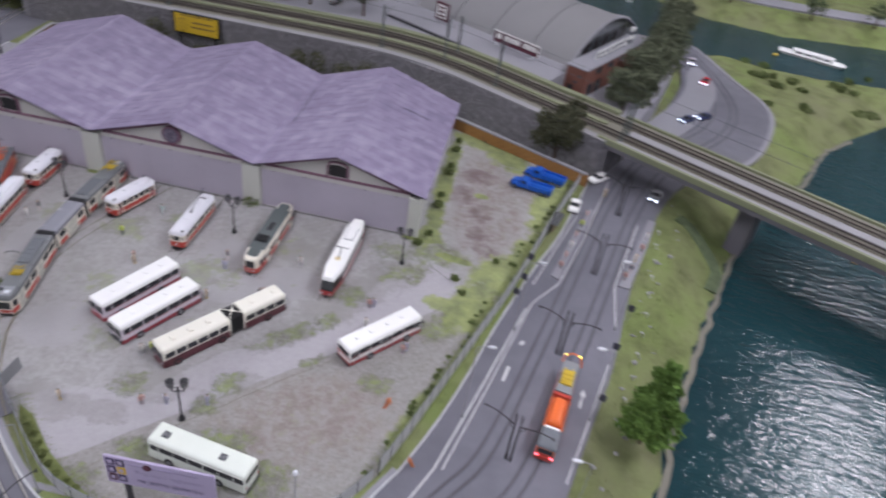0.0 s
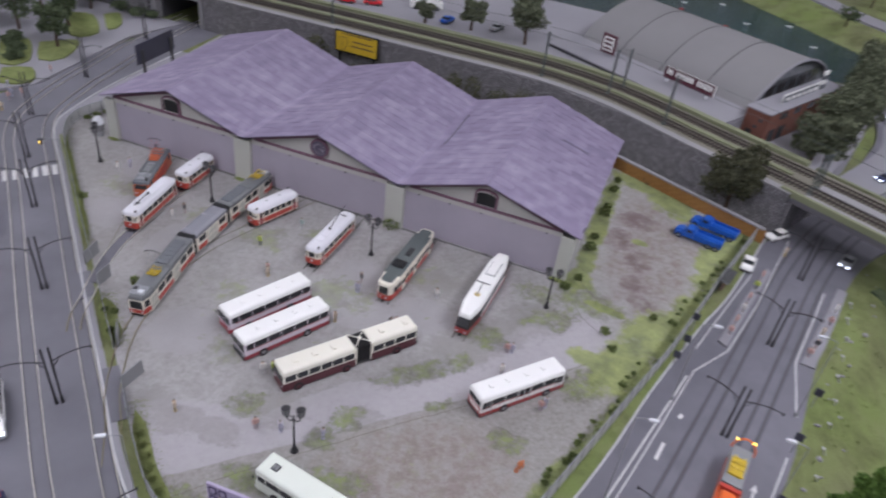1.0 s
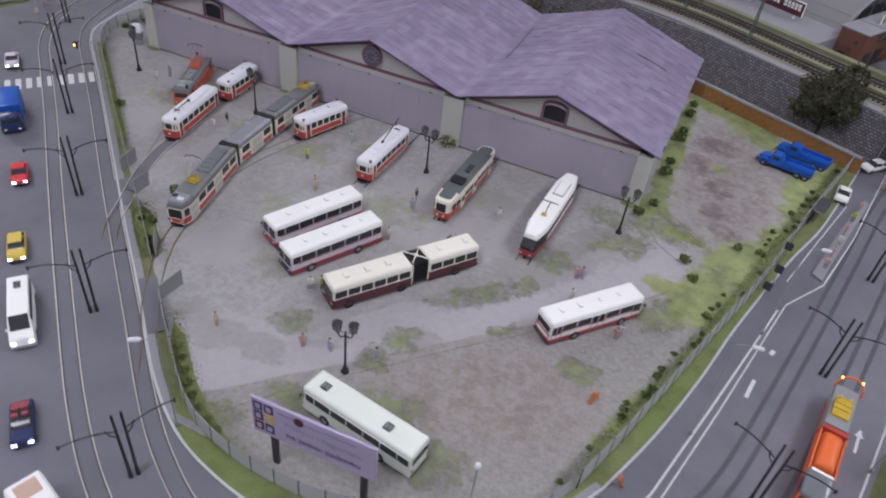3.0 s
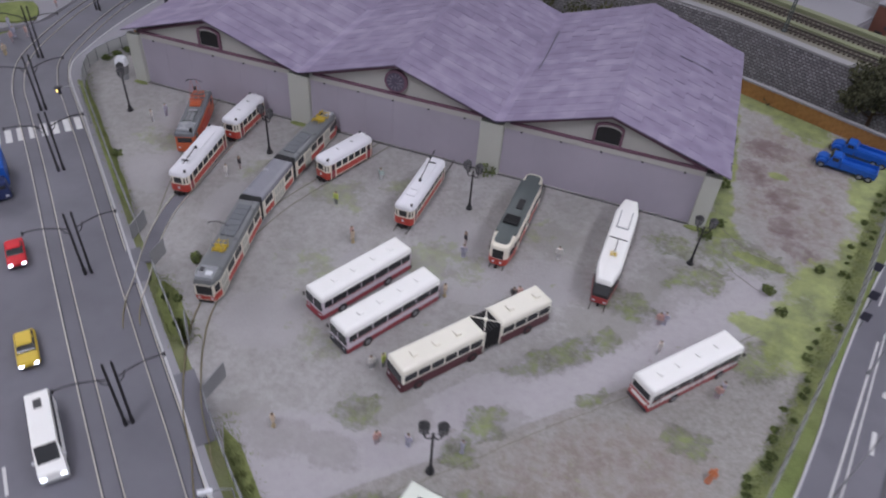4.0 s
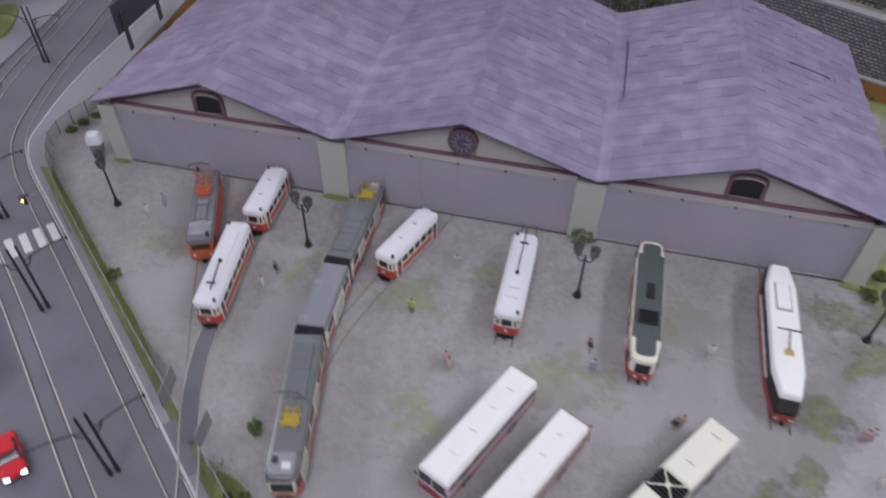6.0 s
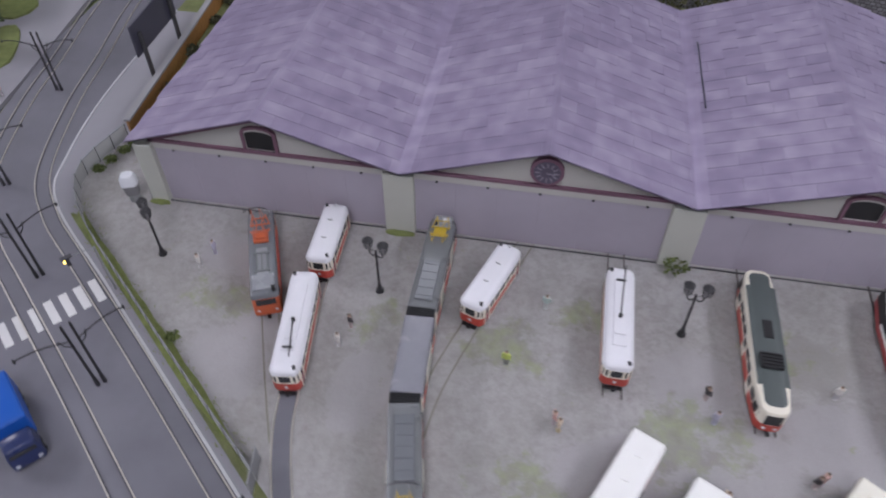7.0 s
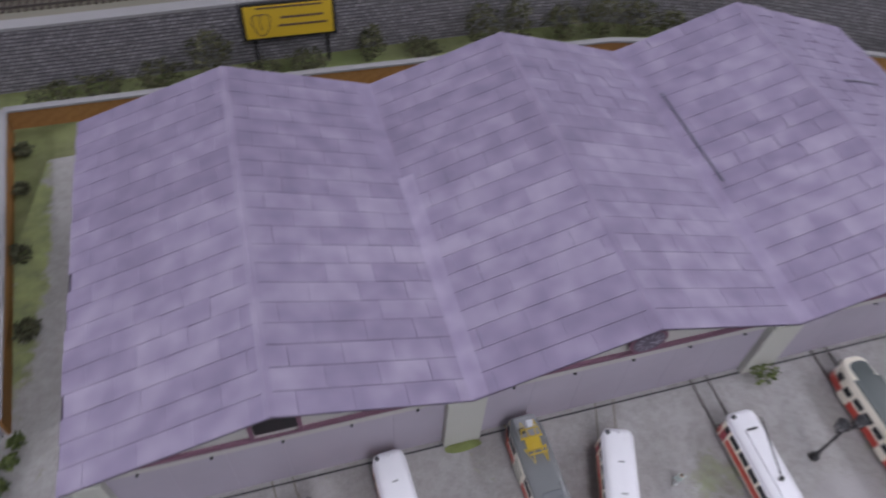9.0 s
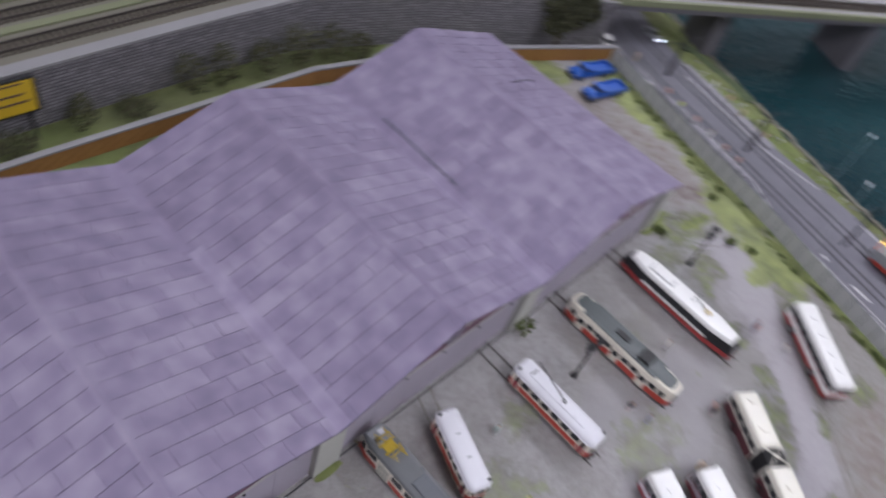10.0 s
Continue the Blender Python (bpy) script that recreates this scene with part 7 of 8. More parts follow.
def front_billboard():
    """Lilac transport poster on two square posts, its face towards the street."""
    th = base("billboard", pose(0.4260, -0.5860, G, 0, 0, 2), "lilac transport billboard on two dark posts", "billboard")
    for x in (-0.0410, 0.0470):
        bm = bmesh.new()
        box(bm, x, 0.003, 0.0275, 0.0060, 0.0040, 0.055, bev=0.0004)
        part("post", bm, "dark_grey", th)
    bm = bmesh.new()
    box(bm, 0, 0, 0.0655, 0.1180, 0.0030, 0.0450, bev=0.0005)
    part("board", bm, "sign_lilac", th, "lilac printed board")
    for i in range(3):
        for j in range(2):
            plate("pictogram", ("text_dark", "text_dark", "text_dark", "text_dark", "sign_wine", "sign_yellow")[(i * 2 + j * 3) % 6], th, -0.0520 + 0.0105 * j, -0.0017, 0.0800 - 0.0130 * i, 0.0088, 0.0006, 0.0108)
            plate("pictogram_mark", "sign_lilac", th, -0.0520 + 0.0105 * j, -0.0021, 0.0802 - 0.0130 * i, 0.0044, 0.0006, 0.0056)
    plate("text_bar", "text_soft", th, 0.004, -0.0017, 0.0808, 0.074, 0.0006, 0.0014)
    bm = bmesh.new()
    rod(bm, (-0.0125, -0.0024, 0.0805), (-0.0125, -0.0014, 0.0805), 0.0046, n=18)
    part("emblem", bm, "sign_wine", th, "round wine-red emblem")
    words(th, "Prahou i regionem", 0.0098, "text_soft", Matrix.Translation((0.010, -0.00185, 0.0690)) @ pose(0, 0, 0, 90, 0, 0))
    words(th, "na jednu jízdenku", 0.0102, "text_dark", Matrix.Translation((0.010, -0.00185, 0.0555)) @ pose(0, 0, 0, 90, 0, 0))
    return th


front_billboard()


def back_billboard():
    th = base("billboard", pose(-0.4060, 0.2800, 0.0025, 0, 0, 92), "dark slate billboard seen beside the depot on two posts", "billboard")
    for x in (-0.046, 0.046):
        bm = bmesh.new()
        box(bm, x, 0, 0.0360, 0.0055, 0.0045, 0.072, bev=0.0004)
        part("post", bm, "dark_grey", th)
    bm = bmesh.new()
    box(bm, 0, 0.0040, 0.0640, 0.1220, 0.0030, 0.0440, bev=0.0005)
    part("board", bm, "sign_dark", th, "dark slate board")


back_billboard()


def yellow_sign():
    th = base("advertising_sign", pose(-0.0665, 0.5560, 0.0100, 0, 0, -1.5), "yellow advertising board in a black frame by the stone wall", "sign")
    bm = bmesh.new()
    box(bm, 0, 0.001, 0.0600, 0.1160, 0.0040, 0.0520, bev=0.0006)
    part("frame_board", bm, "black", th, "black frame")
    plate("panel", "sign_yellow", th, 0, -0.0014, 0.0602, 0.1070, 0.0010, 0.0440)
    for z, w in ((0.0650, 0.052), (0.0540, 0.060)):
        plate("text_bar", "rust", th, 0.016, -0.0021, z, w, 0.0006, 0.0028)
    plate("text_bar", "rust", th, 0.002, -0.0021, 0.0795, 0.080, 0.0006, 0.0022)
    bm = bmesh.new()
    loop = [(-0.034 + 0.011 * math.cos(a), -0.0022, 0.0600 + 0.015 * math.sin(a) + 0.004 * math.cos(2 * a)) for a in [k * math.pi / 8 for k in range(17)]]
    tube(bm, loop, 0.0006, 5)
    tube(bm, [(-0.034, -0.0022, 0.070), (-0.036, -0.0022, 0.060), (-0.033, -0.0022, 0.050)], 0.0006, 5)
    part("line_emblem", bm, "rust", th, "drawn outline emblem")
    for x in (-0.045, 0.045):
        plate("post", "black", th, x, 0.003, 0.014, 0.004, 0.004, 0.048)


yellow_sign()


# ---- cars ----
def car(m, label, colour, L=0.047, lights=None, kind="saloon", roof=None):
    th = base("car", m, label, "car", "cars on the streets")
    W = 0.0200
    bm = bmesh.new()
    shell(bm, [(0.0030, plan(L - 0.003, W - 0.002, 0.003, 0.003)), (0.0045, plan(L, W, 0.004, 0.004)), (0.0088, plan(L, W, 0.004, 0.004)), (0.0102, plan(L - 0.003, W - 0.002, 0.004, 0.004))])
    part("body", bm, colour, th)
    # glasshouse with raked windscreen and a steeper rear
    front, rear = (0.0105, -0.0150) if kind == "saloon" else (0.0105, -0.0210)
    bm = bmesh.new()
    side_profile(bm, [(rear, 0.0098), (rear + 0.0040, 0.0152), (front - 0.0075, 0.0152), (front, 0.0098)], W - 0.0022, 0.0022)
    part("cabin_glass", bm, "glass", th, "dark car windows")
    if roof != "open":
        bm = bmesh.new()
        side_profile(bm, [(rear + 0.0040, 0.0148), (rear + 0.0046, 0.0160), (front - 0.0084, 0.0160), (front - 0.0075, 0.0148)], W - 0.0052, 0.0006)
        part("roof", bm, roof or colour, th)
        for s in (-1, 1):
            for x in (rear + 0.0040 + (front - rear - 0.0115) * 0.45,):
                plate("door_pillar", colour, th, x, s * (W / 2 - 0.0023), 0.0126, 0.0012, 0.0010, 0.0056)
    else:
        for x in (-0.002, -0.010):
            for s in (-1, 1):
                plate("seat", "crimson", th, x, s * 0.0042, 0.0158, 0.0040, 0.0050, 0.0030)
        plate("rear_deck", "crimson", th, -0.0165, 0, 0.0112, 0.0080, 0.0140, 0.0030)
    bm = bmesh.new()
    box(bm, L / 2 - 0.0088, 0, 0.0103, 0.0140, W - 0.0050, 0.0010, bev=0.0004)
    part("bonnet", bm, colour, th)
    for s in (-1, 1):
        plate("headlight", lights or "lantern_white", th, L / 2 - 0.0004, s * 0.0066, 0.0078, 0.0022, 0.0042, 0.0022)
        plate("tail_lamp", "red", th, -L / 2 + 0.0003, s * 0.0072, 0.0078, 0.0010, 0.0030, 0.0018)
        for x in (L * 0.30, -L * 0.29):
            wheel(th, x, s * (W / 2 - 0.0011), "car")
    plate("bumper", "dark_grey", th, L / 2 + 0.0003, 0, 0.0048, 0.0012, W * 0.85, 0.0018)
    return th


def on_street(x, y, turn=0.0):
    return pose(x, y, ASPHALT_Z, 0, 0, math.degrees(math.atan2(dN.y, dN.x)) + turn)


car(on_street(-0.1520, -0.3880), "small red car with lit headlights on the street", "car_red", 0.046, "headlight")
car(on_street(-0.0365, -0.4930), "yellow hatchback with lit headlights on the street", "yellow", 0.048, "headlight", "estate")
car(on_street(0.1650, -0.6620), "dark open-top car with red seats and bluish headlights", "navy", 0.050, "headlight_blue", roof="open")
car(on_street(-0.4180, -0.1700), "white car with bright headlights before the crossing", "lilac_white", 0.048, "headlight")
car(pose(0.8600, 0.2050, ASPHALT_Z, 0, 0, 261), "white car parked by the wooden fence's end", "white", 0.046)
car(pose(0.9060, 0.3290, ASPHALT_Z, 0, 0, 228), "white car coming out of the underpass", "white", 0.048, kind="estate")
car(pose(1.0250, 0.3050, ASPHALT_Z, 0, 0, 250), "pale car with lit headlights under the bridge", "grey_metal", 0.046, "headlight")
car(pose(1.1300, 0.7080, ASPHALT_Z, 0, 0, 225), "dark car with lit headlights on the curved street", "navy", 0.046, "headlight")
car(pose(1.1750, 0.7450, ASPHALT_Z, 0, 0, 225), "dark blue car with lit headlights on the curved street", "navy", 0.046, "headlight")
car(pose(1.2090, 0.9850, ASPHALT_Z, 0, 0, 250), "red car with lit headlights on the curved street", "car_red", 0.046, "headlight")
car(pose(1.1860, 1.1200, ASPHALT_Z, 0, 0, 260), "pale pink car far along the curved street", "lilac_white", 0.046, "headlight")


def minibus(m, label, L=0.086, W=0.0228, H=0.0290):
    th = base("minibus", m, label, "minibus", "cars on the streets")
    bm = bmesh.new()
    side_profile(bm, [(-L / 2, 0.0036), (-L / 2, H - 0.003), (-L / 2 + 0.003, H), (L / 2 - 0.0225, H), (L / 2 - 0.0100, 0.0185), (L / 2 - 0.0010, 0.0150), (L / 2, 0.0120), (L / 2, 0.0036)], W, 0.0016)
    part("body", bm, "white", th)
    a, b = Vector((L / 2 - 0.0222, 0, H - 0.0002)), Vector((L / 2 - 0.0104, 0, 0.0189))
    d = b - a
    plate("windscreen", "glass", th, (a.x + b.x) / 2, 0, (a.z + b.z) / 2, d.length, W * 0.78, 0.0010, 0, math.degrees(math.atan2(-d.z, d.x)))
    for s in (-1, 1):
        for i, (x, w) in enumerate(((L / 2 - 0.0255, 0.0100), (L / 2 - 0.0400, 0.0160), (L / 2 - 0.0580, 0.0160), (L / 2 - 0.0745, 0.0140))):
            plate("window", "glass", th, x, s * (W / 2 - 0.0006), 0.0218, w, 0.0008, 0.0062)
        plate("headlight", "headlight", th, L / 2 - 0.0004, s * 0.0080, 0.0110, 0.0018, 0.0042, 0.0028)
        plate("mirror", "lantern_white", th, L / 2 - 0.0150, s * (W / 2 + 0.0010), 0.0175, 0.0012, 0.0024, 0.0032)
        plate("tail_lamp", "red", th, -L / 2 - 0.0002, s * 0.0092, 0.0120, 0.0008, 0.0022, 0.0040)
        plate("side_strip", "silver_white", th, -0.004, s * (W / 2 + 0.0001), 0.0100, L * 0.78, 0.0006, 0.0012)
        for x in (0.028, -0.026):
            wheel_arch(th, x, s * (W / 2 + 0.0001), 0.0048)
            wheel(th, x, s * (W / 2 - 0.0008), "car")
    plate("bumper", "grey_metal", th, L / 2 + 0.0002, 0, 0.0056, 0.0016, W * 0.94, 0.0026)
    plate("roof_vent", "dark_grey", th, -0.026, 0, H + 0.0003, 0.0100, 0.0066, 0.0012)
    return th


minibus(on_street(0.0590, -0.5680), "white long van with a dark roof vent on the street")
coach = bus(on_street(0.2910, -0.7325, 22), "white coach with a reddish patch on its roof front", "white", "white", "white", None, (), "none", 0.127)
coach["group"] = "cars on the streets"
plate("roof_patch", "skin", coach, -0.050, 0, 0.0364, 0.016, 0.018, 0.0006)
plate("roof_vent", "grey_metal", coach, -0.020, 0, 0.0368, 0.006, 0.006, 0.0012)

th = base("delivery_truck", on_street(-0.2740, -0.2920), "blue box truck on the street by the crossing", "truck", "cars on the streets")
bm = bmesh.new()
shell(bm, [(0.0085, plan(0.058, 0.0280)), (0.0330, plan(0.058, 0.0280)), (0.0345, plan(0.055, 0.0250))])
bmesh.ops.translate(bm, verts=bm.verts[:], vec=(-0.012, 0, 0))
part("load_box", bm, "blue", th, "blue canvas load box")
bm = bmesh.new()
shell(bm, [(0.0050, plan(0.022, 0.0270, 0.003)), (0.0160, plan(0.022, 0.0270, 0.003)), (0.0265, plan(0.017, 0.0240, 0.003)), (0.0278, plan(0.014, 0.0210, 0.003))])
bmesh.ops.translate(bm, verts=bm.verts[:], vec=(0.031, 0, 0))
part("cab", bm, "navy", th, "dark blue cab")
plate("windscreen", "glass", th, 0.0412, 0, 0.0205, 0.0010, 0.0210, 0.0080, 0, 12)
plate("chassis", "black", th, 0, 0, 0.0068, 0.078, 0.018, 0.0040)
for s in (-1, 1):
    plate("headlight", "lantern_white", th, 0.0422, s * 0.0090, 0.0090, 0.0008, 0.0034, 0.0024)
    for x in (0.030, -0.020, -0.032):
        wheel(th, x, s * 0.0125, "bus")

# ---- plants ----
def foliage(bm, cx, cy, cz, rx, ry, rz, n, size, seed):
    """Many small leaf clumps in an uneven, gappy cloud."""
    rnd = random.Random(seed)
    off = rnd.uniform(0, 50)
    done = 0
    while done < n:
        d = Vector((rnd.gauss(0, 1), rnd.gauss(0, 1), rnd.gauss(0, 1))).normalized()
        lump = 0.78 + 0.45 * noise.noise((d.x * 2.2 + off, d.y * 2.2, d.z * 2.2))
        if noise.noise((d.x * 3.5, d.y * 3.5 + off, d.z * 3.5)) < -0.42:
            continue
        r = lump * (0.45 + 0.55 * rnd.random() ** 0.45)
        c = Vector((cx + d.x * rx * r, cy + d.y * ry * r, max(cz + d.z * rz * r, cz - rz * 0.95)))
        q = Euler((rnd.uniform(0, 6.3), rnd.uniform(0, 6.3), rnd.uniform(0, 6.3))).to_matrix()
        s = size * rnd.uniform(0.6, 1.4)
        v = [bm.verts.new(c + q @ Vector(p)) for p in ((-s, -s * 0.6, 0), (s, -s * 0.5, s * 0.3), (s * 0.7, s * 0.7, 0), (-s * 0.6, s * 0.6, s * 0.35))]
        bm.faces.new((v[0], v[1], v[2]))
        bm.faces.new((v[0], v[2], v[3]))
        done += 1


_seed = [10]


def bush(x, y, z, r, h, label, mat="hedge", n=150, group="bushes", size=0.0022):
    _seed[0] += 1
    bm = bmesh.new()
    foliage(bm, 0, 0, h * 0.5, r, r * 0.9, h * 0.55, n, size, _seed[0])
    return solid("bush", bm, mat, label, "bush", pose(x, y, z, 0, 0, _seed[0] * 37 % 360), group, smooth=False)


def tree(x, y, z, h, r, label, mat="leaf", n=900, trunk=0.3, size=0.0036):
    _seed[0] += 1
    rnd = random.Random(_seed[0])
    th = base("tree", pose(x, y, z, 0, 0, rnd.uniform(0, 360)), label, "tree", "trees")
    bm = bmesh.new()
    rod(bm, (0, 0, -0.002), (0.001, 0, h * trunk), 0.0038, 0.0028, 8)
    rod(bm, (0.001, 0, h * trunk), (0, 0.001, h * 0.72), 0.0028, 0.0010, 7)
    for k in range(6):
        a, z0 = k * 1.05 + rnd.random(), h * (trunk + 0.07 * k * 0.8)
        rod(bm, (0, 0, z0), (math.cos(a) * r * 0.65, math.sin(a) * r * 0.65, z0 + h * 0.16), 0.0014, 0.0005, 6)
    part("trunk", bm, "bark", th)
    bm = bmesh.new()
    foliage(bm, 0, 0, h * 0.60, r * 0.8, r * 0.75, h * 0.36, int(n * 0.42), size, _seed[0])
    for k in range(9):
        a, d, q = k * 2.4 + rnd.random(), rnd.uniform(0.45, 0.80), rnd.uniform(0.30, 0.48)
        foliage(bm, math.cos(a) * r * d, math.sin(a) * r * d, h * rnd.uniform(0.36, 0.86), r * q, r * q, h * q * 0.42, int(n * 0.065), size, _seed[0] + 50 * k)
    part("crown", bm, mat, th, smooth=False)
    return th


tree(0.812, 0.382, 0.0, 0.134, 0.060, "dark olive tree before the stone wall", "olive_dark", n=9000, trunk=0.18, size=0.0024)


def bushy_cone_tree(x, y, z, h, r, label, mat, n=5200, size=0.0030):
    """A ragged tree, wide below and narrowing upwards, its boughs in uneven tiers."""
    _seed[0] += 1
    rnd = random.Random(_seed[0])
    th = base("tree", pose(x, y, z, 0, 0, rnd.uniform(0, 360)), label, "tree", "trees")
    bm = bmesh.new()
    tube(bm, [(0, 0, -0.002), (0.001, 0.0005, h * 0.3), (-0.001, 0.001, h * 0.7), (0.0, 0.0, h * 0.95)], 0.0026, 7)
    crown = bmesh.new()
    tiers = 7
    for k in range(tiers):
        f = k / (tiers - 1)
        reach = r * (1.0 - 0.72 * f) * (0.8 if k == 0 else 1.0)
        zc = h * (0.20 + 0.70 * f)
        boughs = 7 - k // 2
        for q in range(boughs):
            a = q * 6.283 / boughs + k * 0.9 + rnd.uniform(-0.35, 0.35)
            d = reach * rnd.uniform(0.45, 0.85)
            rod(bm, (0, 0, zc), (math.cos(a) * d, math.sin(a) * d, zc - 0.004), 0.0011, 0.0005, 5)
            foliage(crown, math.cos(a) * d, math.sin(a) * d, zc + rnd.uniform(-0.006, 0.006), reach * 0.46, reach * 0.46, h * 0.085, int(n / (tiers * boughs)), size, _seed[0] + 31 * k + q)
        foliage(crown, 0, 0, zc, reach * 0.55, reach * 0.55, h * 0.09, int(n * 0.04), size, _seed[0] + 900 + k)
    part("trunk", bm, "bark", th)
    part("crown", crown, mat, th, smooth=False)
    return th


bushy_cone_tree(0.9660, -0.3260, -0.012, 0.150, 0.044, "bright green leafy tree on the river bank", "leaf_bright")
for x, y, h, r in ((0.945, 0.540, 0.125, 0.050), (0.985, 0.620, 0.150, 0.058), (1.015, 0.720, 0.160, 0.060), (1.045, 0.830, 0.165, 0.060), (1.075, 0.94, 0.155, 0.058), (1.09, 1.05, 0.15, 0.055)):
    tree(x, y, 0.046, h + 0.012, r, "olive tree beside the brick annex", "olive", n=5200, size=0.0027)
for x, y, h, r in ((0.2794, 0.775, 0.112, 0.046), (0.135, 0.785, 0.080, 0.038), (0.255, 0.86, 0.105, 0.046), (0.02, 0.76, 0.05, 0.025)):
    tree(x, y, TERRACE, h, r, "olive tree on the terrace by the railway", "olive", n=2600, size=0.0026)
for x, y, h, r in ((-0.685, 0.274, 0.115, 0.036), (-0.836, 0.309, 0.13, 0.055), (-0.90, 0.24, 0.12, 0.05), (-0.76, 0.385, 0.10, 0.036), (-0.90, 0.44, 0.12, 0.055), (-0.82, 0.52, 0.11, 0.05), (-0.98, 0.33, 0.13, 0.055), (-0.84, 0.10, 0.10, 0.045), (-0.96, 0.52, 0.12, 0.05)):
    tree(x, y, 0.003, h, r, "dark tree in the little park", n=1700, size=0.003)
for x, y, r, h in ((-0.775, 0.232, 0.03, 0.02), (-0.735, 0.205, 0.03, 0.018), (-0.705, 0.172, 0.026, 0.016), (-0.79, 0.255, 0.02, 0.02), (-0.70, 0.555, 0.03, 0.018), (-0.76, 0.56, 0.03, 0.022), (-0.66, 0.56, 0.02, 0.016)):
    bush(x, y, 0.005, r, h, "dark hedge in the little park", "leaf", 420, "park hedges", 0.0026)
# shrubs between wooden fence and stone wall
for x, y, r, h in ((-0.168, 0.548, 0.034, 0.078), (-0.052, 0.540, 0.034, 0.030), (0.035, 0.550, 0.024, 0.050), (0.185, 0.548, 0.032, 0.066), (0.232, 0.542, 0.026, 0.074), (0.300, 0.540, 0.034, 0.060), (0.352, 0.535, 0.036, 0.076), (0.405, 0.520, 0.036, 0.068), (0.448, 0.506, 0.028, 0.052), (-0.30, 0.545, 0.040, 0.026), (-0.235, 0.548, 0.038, 0.032), (-0.36, 0.54, 0.04, 0.022), (-0.105, 0.537, 0.034, 0.022), (0.10, 0.545, 0.03, 0.020), (0.56, 0.462, 0.03, 0.016), (0.66, 0.415, 0.03, 0.014)):
    bush(x, y, 0.001, r, h, "olive shrub between fence and stone wall", "shrub", int(260 + 9000 * r * h * 6), "wall shrubs", 0.0022)
# bushes down the depot's sides and along the fences
for y, r in ((0.020, 0.009), (0.115, 0.012), (0.150, 0.009), (0.235, 0.013), (0.262, 0.010), (0.330, 0.012), (0.372, 0.009)):
    bush(0.605 + 0.05 * (r - 0.009), y, G, r, r, "dark bush at the depot's side wall", "hedge", 110, "depot bushes", 0.0020)
for x, y, r in ((-0.385, 0.455, 0.013), (-0.376, 0.300, 0.015), (-0.362, 0.205, 0.016), (-0.382, 0.395, 0.011)):
    bush(x, y, 0.002, r, 1.1 * r, "dark bush inside the wooden fence", "olive_dark", 190, "depot bushes", 0.0020)
for x, y, r, h in ((-0.1839, -0.1780, 0.0075, 0.010), (0.0362, -0.3140, 0.0085, 0.013), (0.6688, -0.0888, 0.010, 0.011), (0.7292, -0.0214, 0.007, 0.008), (0.2890, -0.0030, 0.018, 0.018), (0.590, -0.010, 0.012, 0.006), (-0.381, 0.040, 0.010, 0.006), (-0.374, 0.058, 0.010, 0.007), (-0.367, 0.078, 0.010, 0.007), (-0.364, 0.095, 0.009, 0.007), (0.685, -0.118, 0.008, 0.006)):
    bush(x, y, G, r, h, "small dark green bush on the gravel", "hedge", 110, "yard bushes", 0.0019)
for k, (p, a) in enumerate(along(offset_line(FENCE_RIGHT, 0.009), 0.0145)):
    rr = random.Random(700 + k)
    if rr.random() < 0.62:
        sz = rr.choice((0.6, 0.7, 0.85, 1.2))
        bush(p.x + rr.uniform(-0.016, 0.003), p.y + rr.uniform(-0.010, 0.010), G, sz * rr.uniform(0.0040, 0.0075), sz * rr.uniform(0.0025, 0.0065), "low ragged scrub along the mesh fence", "hedge", int(75 * sz), "fence bushes", 0.0017)
for x, y, r, h in ((0.040, -0.3760, 0.0055, 0.005), (0.054, -0.3740, 0.0055, 0.006), (0.074, -0.4040, 0.0055, 0.005)):
    bush(x, y, G, r, h, "dark hedge clump by the gateway", "hedge", 90, "hedge clumps", 0.0020)


def moss_tuft(x, y, w, d):
    """A thin mat of moss grown at a pillar's foot."""
    bm = bmesh.new()
    n = 14
    rim = [(w / 2 * math.cos(2 * math.pi * k / n) * (1 + 0.25 * noise.noise((k * 0.9, x * 40, 0))), d / 2 * math.sin(2 * math.pi * k / n) * (1 + 0.3 * noise.noise((k * 0.9, x * 40, 4)))) for k in range(n)]
    shell(bm, [(0.0, rim), (0.0012, [(0.92 * a, 0.9 * b) for a, b in rim]), (0.0020, [(0.6 * a, 0.55 * b) for a, b in rim])])
    return solid("moss_mat", bm, "lawn", "thin green moss mat at a pillar's foot", "moss", pose(x, y, G), "moss mats")


for px, py, pw in ((-0.283, 0.001, 0.024), (-0.003, 0.0005, 0.034), (0.574, 0.000, 0.026)):
    moss_tuft(px, py, pw, 0.010)


